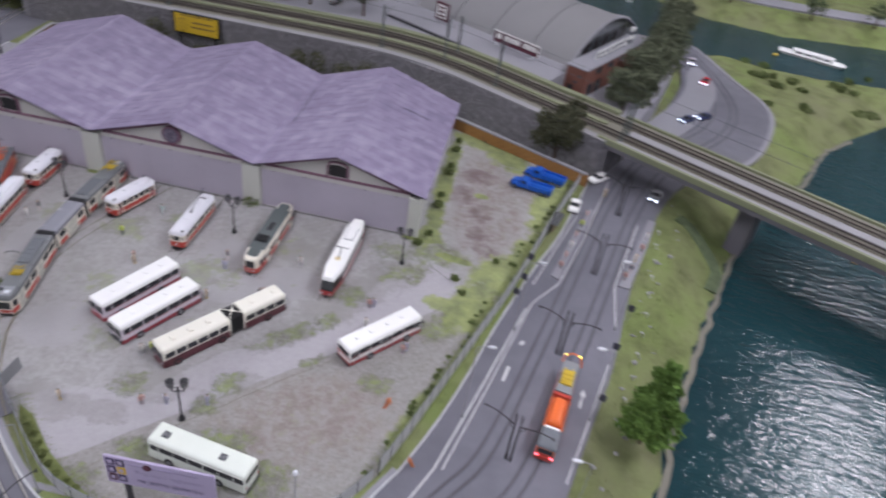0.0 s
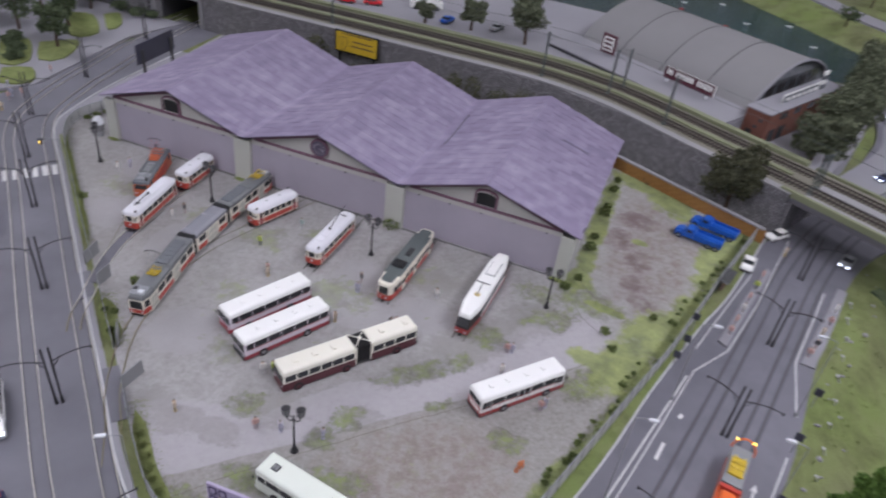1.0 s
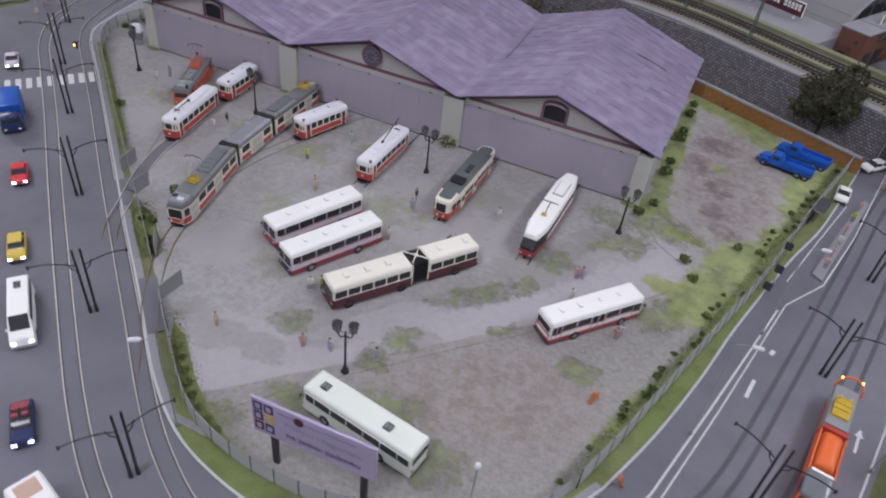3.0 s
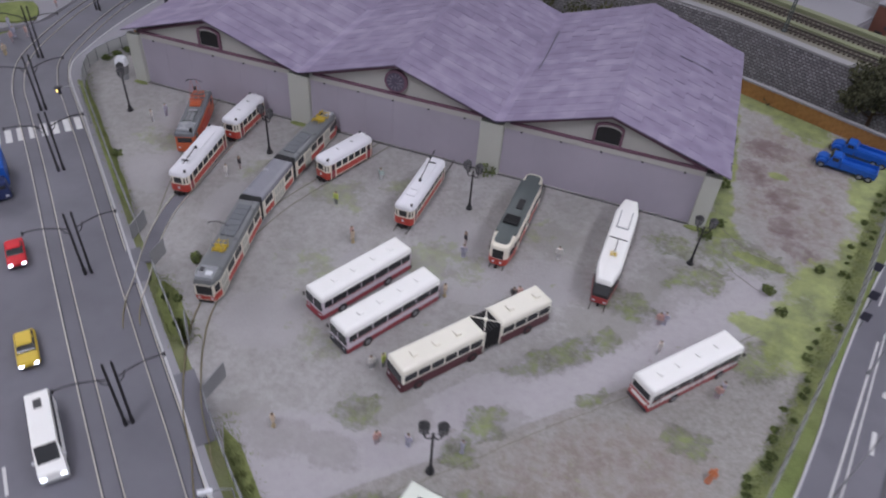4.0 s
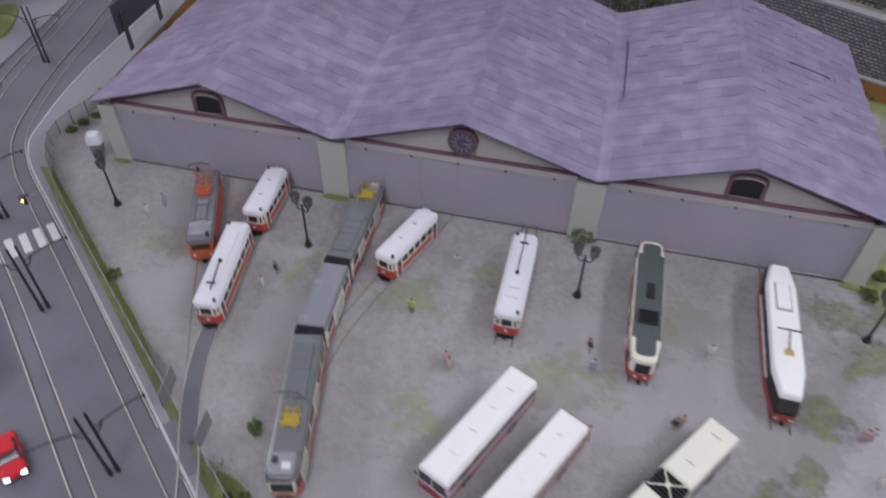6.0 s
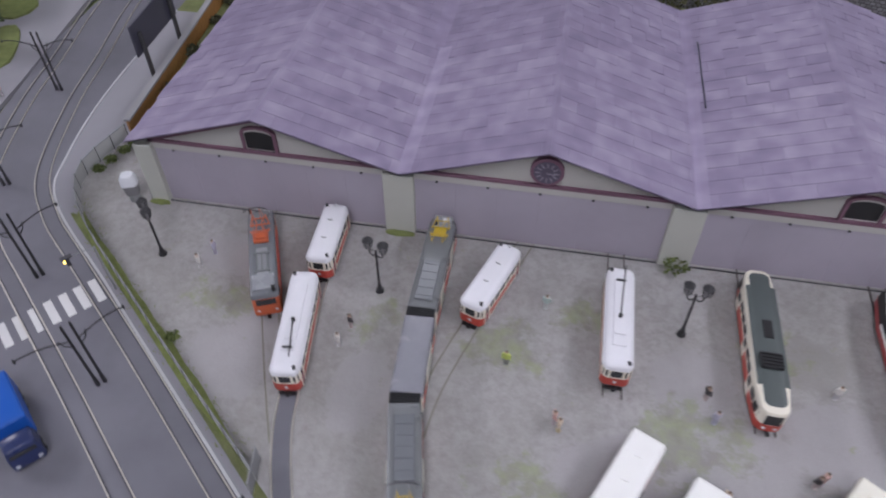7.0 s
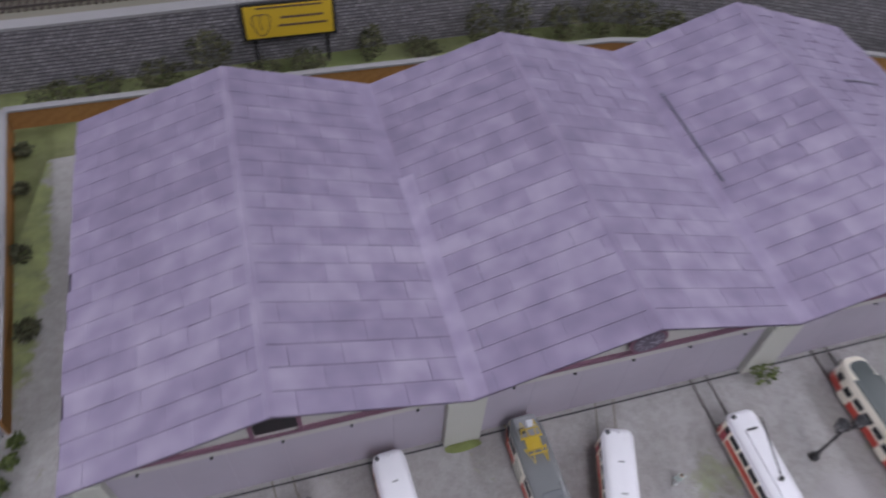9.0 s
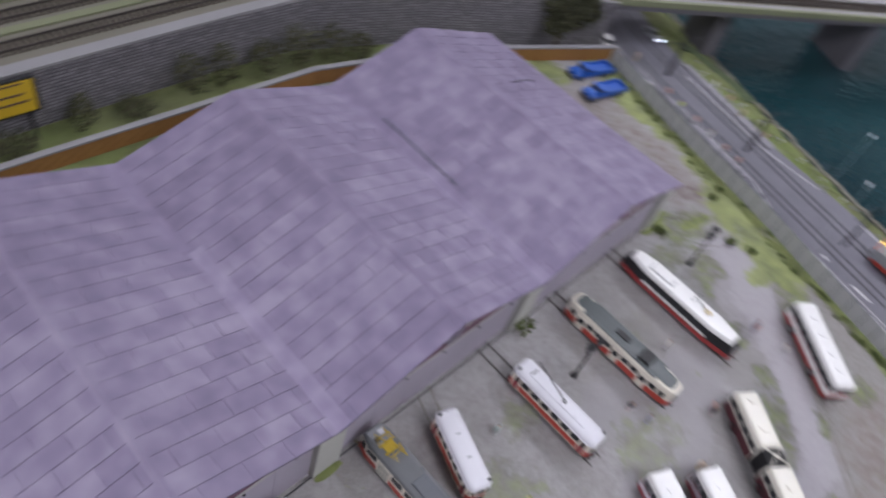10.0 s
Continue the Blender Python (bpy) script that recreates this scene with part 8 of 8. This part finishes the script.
def grass_hump(line, w, h, label):
    """A low rounded bank of grass foam along a line."""
    bm = bmesh.new()
    rows = []
    for i, p in enumerate(line):
        e = min(1.0, 4.0 * min(i, len(line) - 1 - i) / max(1, len(line) - 1) + 0.15)
        a, b = line[max(0, i - 1)], line[min(len(line) - 1, i + 1)]
        t = (b - a).normalized()
        nrm = Vector((-t.y, t.x, 0))
        row = []
        for k in range(7):
            f = k / 6
            wob = 0.25 * noise.noise((i * 0.45, k * 0.8, w * 90))
            row.append(bm.verts.new(p + nrm * w * e * (f - 0.5 + wob * 0.35) + Vector((0, 0, G - 0.0008 + h * e * math.sin(math.pi * f) * (0.8 + wob * 1.6)))))
        rows.append(row)
    for r, q in zip(rows, rows[1:]):
        for k in range(6):
            bm.faces.new((r[k], q[k], q[k + 1], r[k + 1]))
    return solid("grass_bank", bm, "lawn", label, "grass bank", group="grass banks", kind="structure")


inner = offset_line(FENCE_LEFT, 0.009)
strip_line = offset_line(FENCE_LEFT, 0.002)
grass_hump([q for q in strip_line if -0.285 < q.y < -0.01 and q.x < 0.0], 0.014, 0.0032, "green grass bank along the yard fence")
grass_hump([q for q in offset_line(FENCE_LEFT, 0.004) if -0.425 < q.y < -0.352 and q.x < 0.2], 0.026, 0.004, "green grass island between the gateways")
grass_hump([q for q in inner if -0.60 < q.y < -0.488 and q.x < 0.36], 0.020, 0.0030, "raised grass bank inside the yard fence")
for k, (p, a) in enumerate(along([q for q in inner if -0.59 < q.y < -0.52 and q.x < 0.33], 0.017)):
    bush(p.x, p.y, G + 0.003, 0.005, 0.0035, "ragged tuft on the grass bank", "lawn", 60, "hedge clumps", 0.0017)
# short foam blades that roughen the grass banks
bm = bmesh.new()
rnd = random.Random(77)
for line, w, top in (([q for q in strip_line if -0.285 < q.y < -0.01 and q.x < 0.0], 0.015, 0.0024), ([q for q in offset_line(FENCE_LEFT, 0.004) if -0.425 < q.y < -0.352 and q.x < 0.2], 0.028, 0.003), ([q for q in inner if -0.60 < q.y < -0.488 and q.x < 0.36], 0.024, 0.004), (offset_line(FENCE_RIGHT, 0.013), 0.034, 0.0008)):
    for i in range(900 if w < 0.03 else 3600):
        p = line[rnd.randrange(len(line))]
        f = rnd.uniform(-1, 1)
        c = p + Vector((rnd.uniform(-0.006, 0.006) + f * w * 0.36, rnd.uniform(-0.006, 0.006) + f * w * 0.36, G + top * (1 - f * f) * 0.8))
        t, a = rnd.uniform(0.0005, 0.0011), rnd.uniform(0, 6.28)
        v = [bm.verts.new(c + Vector((t * math.cos(a + q), t * math.sin(a + q), -0.0006))) for q in (0, 2.1, 4.2)] + [bm.verts.new(c + Vector((rnd.uniform(-0.0005, 0.0005), 0, t * 0.4)))]
        for q in range(3):
            bm.faces.new((v[q], v[(q + 1) % 3], v[3]))
solid("grass_blades", bm, "lawn", "ragged foam grass on the yard's grass banks", "grass", kind="stuff", smooth=False)
# tufts on the banks and verges
bm = bmesh.new()
rnd = random.Random(4)
for i in range(1500):
    x, y = rnd.uniform(0.64, 1.25), rnd.uniform(-0.55, 0.42)
    d = float(inland(np.array(x), np.array(y), BANK))
    edge = float(np.interp(y, [p[1] for p in ROAD_RIGHT[:6]], [p[0] for p in ROAD_RIGHT[:6]]))
    if x < edge + 0.008 or d < 0.004 or noise.noise((x * 14, y * 14, 0)) < -0.05:
        continue
    s = min(d / 0.13, 1.0)
    z = WATER_Z + 0.046 * s * s * (3 - 2 * s)
    a = rnd.uniform(0, 6.28)
    t = rnd.uniform(0.0015, 0.0045)
    v = [bm.verts.new((x + t * math.cos(a + q), y + t * math.sin(a + q), z - 0.001)) for q in (0, 2.1, 4.2)] + [bm.verts.new((x + rnd.uniform(-0.001, 0.001), y, z + t * 0.6))]
    for q in range(3):
        bm.faces.new((v[q], v[(q + 1) % 3], v[3]))
solid("grass_tufts", bm, "grass", "grass tufts on the river bank", "grass", kind="stuff", smooth=False)

# ---- sports hall, brick annex and what stands round them ----
HALL = pose(0.336, 0.805, TERRACE, 0, 0, -28.6)


def sports_hall():
    th = base("sports_hall", HALL, "grey sports hall with a long arched roof", "sports hall")
    L = 0.494
    bm = bmesh.new()
    prism(bm, [(0, 0), (L, 0), (L, 0.12), (0, 0.12)], 0.0, 0.0070)
    part("side_roof", bm, "hall_flat", th, "pale flat side roof", smooth=False)
    plate("plinth", "dark_grey", th, L / 2, -0.0005, 0.002, L, 0.002, 0.005)

    def arch(inset=0.0, n=18):
        return [(0.116 + inset + (0.372 - 2 * inset) * k / n, 0.006 + (0.080 - inset) * math.sin(math.pi * k / n) ** 0.72) for k in range(n + 1)]
    bm = bmesh.new()
    a = [bm.verts.new((0.006, y, z)) for y, z in arch()]
    b = [bm.verts.new((L - 0.012, y, z)) for y, z in arch()]
    for i in range(len(a) - 1):
        bm.faces.new((a[i], b[i], b[i + 1], a[i + 1]))
    bm.faces.new(a)
    part("arched_roof", bm, "hall_roof", th)
    for k in range(1, 5):
        bm = bmesh.new()
        x = 0.006 + (L - 0.018) * k / 4
        tube(bm, [(x, y, z) for y, z in arch()], 0.0011 if k < 4 else 0.0030, 6)
        part("roof_rib", bm, "dark_grey" if k < 4 else "hall_flat", th, "rib across the arched roof")
    bm = bmesh.new()
    e = [bm.verts.new((L - 0.020, y, z)) for y, z in arch(0.004)]
    bm.faces.new(e)
    part("end_wall", bm, "grey_roof", th, "dark glazed end wall", smooth=False)
    for k in range(5):
        plate("end_pane", "glass", th, L - 0.0185, 0.20 + 0.05 * k, 0.034, 0.0012, 0.040, 0.034)
    for x, w, h, z in ((0.350, 0.130, 0.027, 0.029), (0.118, 0.040, 0.045, 0.034)):
        sg = plate("roof_sign", "sign_wine", th, x, 0.075, z, w, 0.004, h)
        if w > 0.1:
            for q in range(15):
                if q not in (2, 9):
                    plate("text_bar", "white", th, x - 0.0553 + 0.0079 * q, 0.0722, z + 0.003, 0.0056, 0.001, 0.0120)
            plate("sign_rim", "white", th, x, 0.0730, z + h / 2, w, 0.0030, 0.0012)
            plate("sign_rim", "white", th, x + w / 2, 0.0730, z, 0.0012, 0.0030, h)
            for s in (-1, 1):
                plate("sign_lamp", "lantern_white", th, x + s * w * 0.40, 0.0690, z - h / 2 - 0.0030, 0.0040, 0.0040, 0.0050)
        else:
            plate("sign_panel", "white", th, x, 0.0722, z, w * 0.74, 0.001, h * 0.74)
            for q in (-1, 0, 1):
                plate("sign_bar", "sign_wine", th, x, 0.0714, z + q * 0.0105, w * 0.5, 0.001, 0.0056)
        for s in (-1, 1):
            plate("sign_post", "grey_metal", th, x + s * w * 0.35, 0.077, z / 2, 0.003, 0.003, z)


sports_hall()
th = base("brick_annex", HALL @ Matrix.Translation((0.520, 0.245, 0)), "red brick entrance annex with a flat grey roof", "annex")
bm = bmesh.new()
box(bm, 0, 0, -0.0070, 0.052, 0.330, 0.070)
part("wall", bm, "brick", th, smooth=False)
bm = bmesh.new()
box(bm, 0, 0, 0.0295, 0.058, 0.336, 0.003, bev=0.0005)
part("flat_roof", bm, "hall_flat", th, "grey flat roof", smooth=False)
for y in (-0.10, -0.04, 0.02, 0.08):
    plate("window", "glass", th, 0.0262, y, 0.0150, 0.0010, 0.030, 0.014)
plate("door", "black", th, -0.008, -0.1652, -0.0280, 0.014, 0.0012, 0.026)
plate("vent", "dark_grey", th, 0.010, -0.1652, 0.0100, 0.008, 0.0012, 0.006)
plate("vent", "dark_grey", th, 0.002, -0.1652, -0.0060, 0.008, 0.0012, 0.006)
for y in (-0.13, -0.09):
    plate("entrance_pane", "glass", th, 0.0262, y, -0.0260, 0.0010, 0.028, 0.030)
bm = bmesh.new()
tube(bm, [(0.006, -0.085, 0.031), (0.006, -0.085, 0.049), (0.006, 0.075, 0.049), (0.006, 0.075, 0.031)], 0.0016, 6)
part("sign_frame", bm, "white", th, "white tube frame of the roof sign")
plate("roof_sign", "grey_roof", th, 0.006, -0.005, 0.0390, 0.002, 0.150, 0.014)
for k in range(6):
    plate("sign_bar", "white", th, 0.0085, -0.068 + 0.025 * k, 0.0390, 0.001, 0.016, 0.007)
for k in range(4):
    plate("sign_block", "white" if k % 2 else "grey_roof", th, 0.006, 0.092, 0.036 + 0.011 * k, 0.004, 0.024, 0.0085)


def rail_mast(m, h=0.10, arm=0.05, side=1):
    th = base("railway_mast", m, "grey-green steel railway mast", "railway mast", "railway masts")
    bm = bmesh.new()
    for s in (-1, 1):
        rod(bm, (s * 0.0022, 0, 0), (s * 0.0014, 0, h), 0.0012, n=5)
    for k in range(9):
        z = h * (k + 0.5) / 9
        rod(bm, (-0.002, 0, z), (0.002, 0, z + h / 14), 0.0005, n=4)
    box(bm, 0, 0, 0.002, 0.008, 0.008, 0.004)
    part("lattice", bm, "green_grey", th)
    bm = bmesh.new()
    rod(bm, (0, 0, h * 0.78), (0, side * arm, h * 0.86), 0.0006, n=5)
    rod(bm, (0, 0, h * 0.95), (0, side * arm * 0.8, h * 0.86), 0.0004, n=5)
    part("arm", bm, "green_grey", th)
    return th


for x, y, s, h in ((0.655, 0.500, 1, 0.105), (0.524, 0.584, 1, 0.10), (0.546, 0.642, -1, 0.09), (0.372, 0.594, 1, 0.10), (-0.155, 0.600, 1, 0.10), (0.930, 0.350, 1, 0.08), (0.945, 0.385, 1, 0.07)):
    rail_mast(pose(x, y, 0.0885, 0, 0, -18), h, 0.045, s)
# overhead wires of the railway and the tram street
for nm, line, z, label in (("contact_wire", offset_line(bed, 0.037), 0.175, "thin railway contact wire"), ("contact_wire", offset_line(bed, 0.097), 0.175, "thin railway contact wire")):
    bm = bmesh.new()
    strip(bm, line[::2], 0.0005, z, z + 0.0005)
    solid(nm, bm, "green_grey", label, "wire", group="contact wires")

# cars and sheds on the terrace behind the railway
for x, y, c, lab in ((-0.2095, 0.775, "car_red", "red car parked on the terrace"), (-0.145, 0.80, "car_red", "second red car parked on the terrace"), (0.065, 0.80, "blue", "blue car parked on the terrace"), (0.19, 0.83, "grey_metal", "grey car parked on the terrace"), (-0.30, 0.80, "white", "white car parked on the terrace")):
    cr = car(pose(x, y, TERRACE, 0, 0, 20 + 60 * (x > 0)), lab, c, 0.048)
    cr["group"] = "cars on the terrace"
th = base("loading_machine", pose(-0.02, 0.865, TERRACE, 0, 0, 25), "white and grey machine with pipes on the terrace", "machine")
bm = bmesh.new()
box(bm, 0, 0, 0.012, 0.085, 0.030, 0.016, bev=0.001)
box(bm, 0.02, 0, 0.028, 0.030, 0.026, 0.018, bev=0.001)
part("body", bm, "white", th)
bm = bmesh.new()
for k in range(4):
    rod(bm, (-0.035 + 0.015 * k, -0.012, 0.020), (-0.030 + 0.015 * k, 0.012, 0.046), 0.0025, n=8)
part("pipes", bm, "grey_metal", th, "grey pipes")
for x in (-0.028, 0.028):
    for s in (-1, 1):
        wheel(th, x, s * 0.0135, "bus")


def far_block(x, y, z, sx, sy, h, label, mat, a=0.0):
    th = base("far_building", pose(x, y, z, 0, 0, a), label, "building", "far buildings")
    bm = bmesh.new()
    box(bm, 0, 0, h / 2, sx, sy, h)
    part("wall", bm, mat, th, smooth=False)
    bm = bmesh.new()
    box(bm, 0, 0, h + 0.003, sx + 0.01, sy + 0.01, 0.006)
    part("roof", bm, "grey_roof", th, smooth=False)
    n = max(3, int(sx / 0.04))
    for i in range(n):
        for k in range(max(1, int(h / 0.04))):
            plate("window", "glass", th, -sx / 2 + sx * (i + 0.5) / n, -sy / 2 - 0.0005, 0.022 + 0.036 * k, sx / n * 0.5, 0.001, 0.016)


far_block(2.45, 2.25, -0.004, 0.30, 0.12, 0.07, "orange-brown building on the far river bank", "wood", -10)
# far bank: street and pavement beyond the second river arm
bm = bmesh.new()
strip(bm, smooth_line([(0.75, 2.75), (1.02, 2.38), (1.25, 2.10), (1.45, 1.97), (1.7, 1.95), (2.2, 1.97), (3.6, 1.98)], 0.05), 0.10, -0.01, 0.003)
solid("far_road", bm, "pavement", "grey-lilac street along the far river bank", "road", kind="structure")
for i in range(26):
    rr = random.Random(i)
    fx = 0.80 + 0.09 * i + rr.uniform(-0.04, 0.04)
    shore = float(np.interp(fx, [0.3, 0.77, 1.17, 1.6, 2.0, 4.0], [2.75, 2.26, 1.855, 1.71, 1.78, 1.8]))
    tree(fx, shore + (0.10 if i % 3 == 1 else 0.36 + rr.uniform(-0.06, 0.25)), -0.004, rr.uniform(0.07, 0.12), 0.045, "dark tree on the far river bank", n=350)
for i in range(30):
    rr = random.Random(100 + i)
    bush(1.40 + rr.uniform(-0.05, 0.5), 1.12 + rr.uniform(-0.22, 0.18), -0.006, rr.uniform(0.012, 0.03), rr.uniform(0.010, 0.022), "low bush on the peninsula meadow", "hedge", 130, "meadow bushes", 0.0030)

# boats
def boat(m, L, W, label, hull, top):
    th = base("boat", m, label, "boat", "boats")
    if L < 0.03:
        bm = bmesh.new()
        shell(bm, [(0.0, plan(L * 0.9, W * 0.7, W * 0.3, 0.002)), (0.004, plan(L, W, W * 0.45, 0.003))])
        part("hull", bm, hull, th)
        plate("thwart", "rust", th, 0, 0, 0.0042, L * 0.12, W * 0.8, 0.0008)
        return
    bm = bmesh.new()
    shell(bm, [(0.0, plan(L * 0.9, W * 0.7, W * 0.3, 0.002)), (0.010, plan(L, W, W * 0.45, 0.003))])
    part("hull", bm, hull, th)
    bm = bmesh.new()
    shell(bm, [(0.010, plan(L * 0.6, W * 0.7, 0.004, 0.003)), (0.021, plan(L * 0.58, W * 0.66, 0.004, 0.003)), (0.0225, plan(L * 0.62, W * 0.72, 0.004, 0.003))])
    part("cabin", bm, top, th)
    for s in (-1, 1):
        for k in range(4):
            plate("window", "glass", th, -L * 0.2 + L * 0.135 * k, s * W * 0.34, 0.0165, L * 0.09, 0.0008, 0.0050)


boat(pose(1.655, 1.52, WATER_Z, 0, 0, -18), 0.22, 0.045, "white and green passenger boat on the river", "white", "white")
for x, y, a in ((0.58, 2.03, 10), (0.719, 2.117, -15), (0.8154, 1.915, 25), (0.9654, 2.0004, -20), (1.043, 1.797, 5)):
    boat(pose(x, y, WATER_Z, 0, 0, a), 0.024, 0.010, "tiny white rowing boat on the river", "white", "lilac_white")
boat(pose(1.318, 0.392, WATER_Z, 0, 0, -20), 0.055, 0.018, "small white and red boat near the bridge", "red", "white")
for x, y, c, l in ((1.452, 0.300, "yellow", "yellow river buoy"), (0.58, 1.927, "red", "red river buoy"), (0.7468, 1.8201, "red", "red river buoy"), (1.53, 1.50, "yellow", "yellow river buoy")):
    bm = bmesh.new()
    ball(bm, 0, 0, 0.003, 0.008, 1, 1, 0.6, 2)
    solid("buoy", bm, c, l + " on the water", "buoy", pose(x, y, WATER_Z), "buoys")


# ---- little model figures: plain shapes ----
def figurine(x, y, mat, h=0.0195, lean=0.0, z=G):
    bm = bmesh.new()
    for s in (-1, 1):
        rod(bm, (0, s * 0.0016, 0), (0, s * 0.0012, h * 0.46), 0.0011, 0.0013, 6)
        rod(bm, (0, s * 0.0030, h * 0.80), (0.001, s * 0.0036, h * 0.45), 0.0010, 0.0008, 6)
    rod(bm, (0, 0, h * 0.44), (0, 0, h * 0.84), 0.0020, 0.0025, 8)
    ball(bm, 0, 0, h * 0.93, 0.0016, 1, 1, 1.2)
    rod(bm, (0, 0, -0.0008), (0, 0, 0.0004), 0.0024, n=8)
    return solid("figurine", bm, mat, "tiny plain model figure standing on the layout", "figurine", pose(x, y, z, 0, lean, (x * 977 + y * 613) % 1 * 360), "model figures")


for x, y, c in ((-0.1974, -0.0849, "fig_white"), (-0.1894, -0.0635, "fig_blue"), (-0.0264, -0.1559, "fig_white"), (-0.0212, -0.1324, "fig_dark"), (0.1316, -0.1482, "fig_green"), (0.1845, -0.2084, "fig_yellow"), (0.1800, -0.2020, "fig_red"), (0.1623, -0.0756, "fig_mint"),
                (0.3163, -0.1774, "fig_blue"), (0.3105, -0.1538, "fig_dark"), (0.4236, -0.1331, "fig_white"), (0.3187, -0.2493, "fig_yellow"), (0.3974, -0.2192, "fig_red"), (0.3920, -0.2230, "fig_dark"), (0.2863, -0.3766, "fig_white"), (0.5588, -0.1921, "fig_blue"), (0.5530, -0.1950, "fig_red"),
                (0.5584, -0.2376, "fig_white"), (0.6262, -0.2665, "fig_blue"), (0.6225, -0.2740, "fig_red"), (0.2311, -0.4750, "fig_yellow"), (0.3274, -0.4551, "fig_red"), (0.3552, -0.4467, "fig_blue"), (0.4037, -0.4337, "fig_blue"), (0.2960, -0.3690, "fig_green")):
    figurine(x, y, c)
figurine(0.6215, -0.3769, "fig_orange", 0.016, 38)
figurine(0.6750, -0.4550, "fig_orange", 0.017, 20, 0.003)
for x, y, c in ((0.8400, 0.000, "fig_red"), (0.8470, 0.030, "fig_red"), (0.8560, 0.065, "fig_white"), (0.8640, 0.100, "fig_red"), (0.8740, 0.140, "fig_green"), (0.8830, 0.175, "fig_red"), (0.9200, 0.270, "fig_yellow")):
    figurine(x, y, c, 0.019, 0, 0.004)
for x, y, c in ((-0.555, 0.02, "fig_red"), (-0.565, 0.035, "fig_blue"), (-0.548, 0.045, "fig_red"), (-0.53, -0.02, "fig_yellow"), (-0.575, 0.01, "fig_blue"), (-0.59, 0.16, "fig_red"), (-0.60, 0.06, "fig_blue")):
    figurine(x, y, c, 0.019, 0, 0.0032)


# small signs and dark boxes beside the right street
def sign_box(x, y, h, label, mat, w=0.010):
    th = base("road_sign", pose(x, y, 0.002, 0, 0, 255), label, "road sign", "road signs")
    bm = bmesh.new()
    rod(bm, (0, 0, 0), (0, 0, h), 0.0007, n=6)
    part("post", bm, "grey_metal", th)
    bm = bmesh.new()
    box(bm, 0.001, 0, h, 0.0012, w, w * 1.2, bev=0.0003)
    part("panel", bm, mat, th)


for x, y, h in ((0.786, -0.020, 0.030), (0.779, -0.071, 0.026), (0.770, -0.105, 0.020), (0.926, -0.195, 0.030), (0.905, -0.300, 0.028), (0.952, -0.10, 0.03)):
    sign_box(x, y, h, "small dark road sign on a thin post", "sign_dark")
for x, y, c in ((0.951, 0.005, "fig_red"), (0.962, 0.03, "fig_dark"), (0.972, 0.065, "fig_yellow"), (0.985, 0.10, "fig_red"), (0.996, 0.14, "fig_white")):
    figurine(x, y, c, 0.019, 0, 0.0042)
th = base("tram_shelter", pose(0.8250, 0.1150, 0.002, 0, 0, 75), "grey glass tram stop shelter by the fence", "shelter")
bm = bmesh.new()
box(bm, 0, 0, 0.026, 0.044, 0.016, 0.0016, bev=0.0004)
part("roof", bm, "grey_metal", th)
for k in range(9):
    plate("roof_slat", "dark_grey", th, -0.0200 + 0.0050 * k, 0, 0.0272, 0.0024, 0.0164, 0.0010)
for x in (-0.020, 0.0, 0.020):
    plate("post", "dark_grey", th, x, 0.006, 0.0130, 0.0010, 0.0010, 0.026)
plate("back_pane", "dark_grey", th, 0, 0.0070, 0.0140, 0.040, 0.0006, 0.020)
plate("bench", "rust", th, 0, 0.0020, 0.0060, 0.030, 0.0050, 0.0010)
# row of low leaning posts on the river verge
post_proto = None
for k in range(11):
    py = -0.30 + 0.048 * k
    px = float(np.interp(py, [-0.30, -0.158, -0.015, 0.085, 0.165, 0.25], [0.940, 0.976, 0.998, 1.013, 1.023, 1.045]))
    m = pose(px, py, ground_z(px, py) - 0.001, 0, 28, 200 + 17 * (k % 3))
    if post_proto is None:
        bm = bmesh.new()
        rod(bm, (0, 0, 0), (0, 0, 0.013), 0.0011, 0.0009, 7)
        box(bm, 0, 0, 0.0135, 0.0032, 0.0052, 0.0026, bev=0.0004)
        post_proto = solid("verge_post", bm, "fence_grey", "low pale post on the grassy river verge", "post", m, "verge posts")
    else:
        copy_thing(post_proto, m)
# rocks along the bank grass
bm = bmesh.new()
rnd = random.Random(9)
for i in range(26):
    y = -0.42 + 0.03 * i
    x = float(np.interp(y, [p[1] for p in ROAD_RIGHT[:6]], [p[0] for p in ROAD_RIGHT[:6]])) + 0.030 + rnd.uniform(-0.012, 0.03)
    ball(bm, x, y, -0.006, rnd.uniform(0.002, 0.005), rnd.uniform(0.8, 1.5), rnd.uniform(0.7, 1.2), 0.7)
solid("bank_stones", bm, "concrete", "grey stones scattered on the grass bank", "stones", kind="stuff", smooth=False)
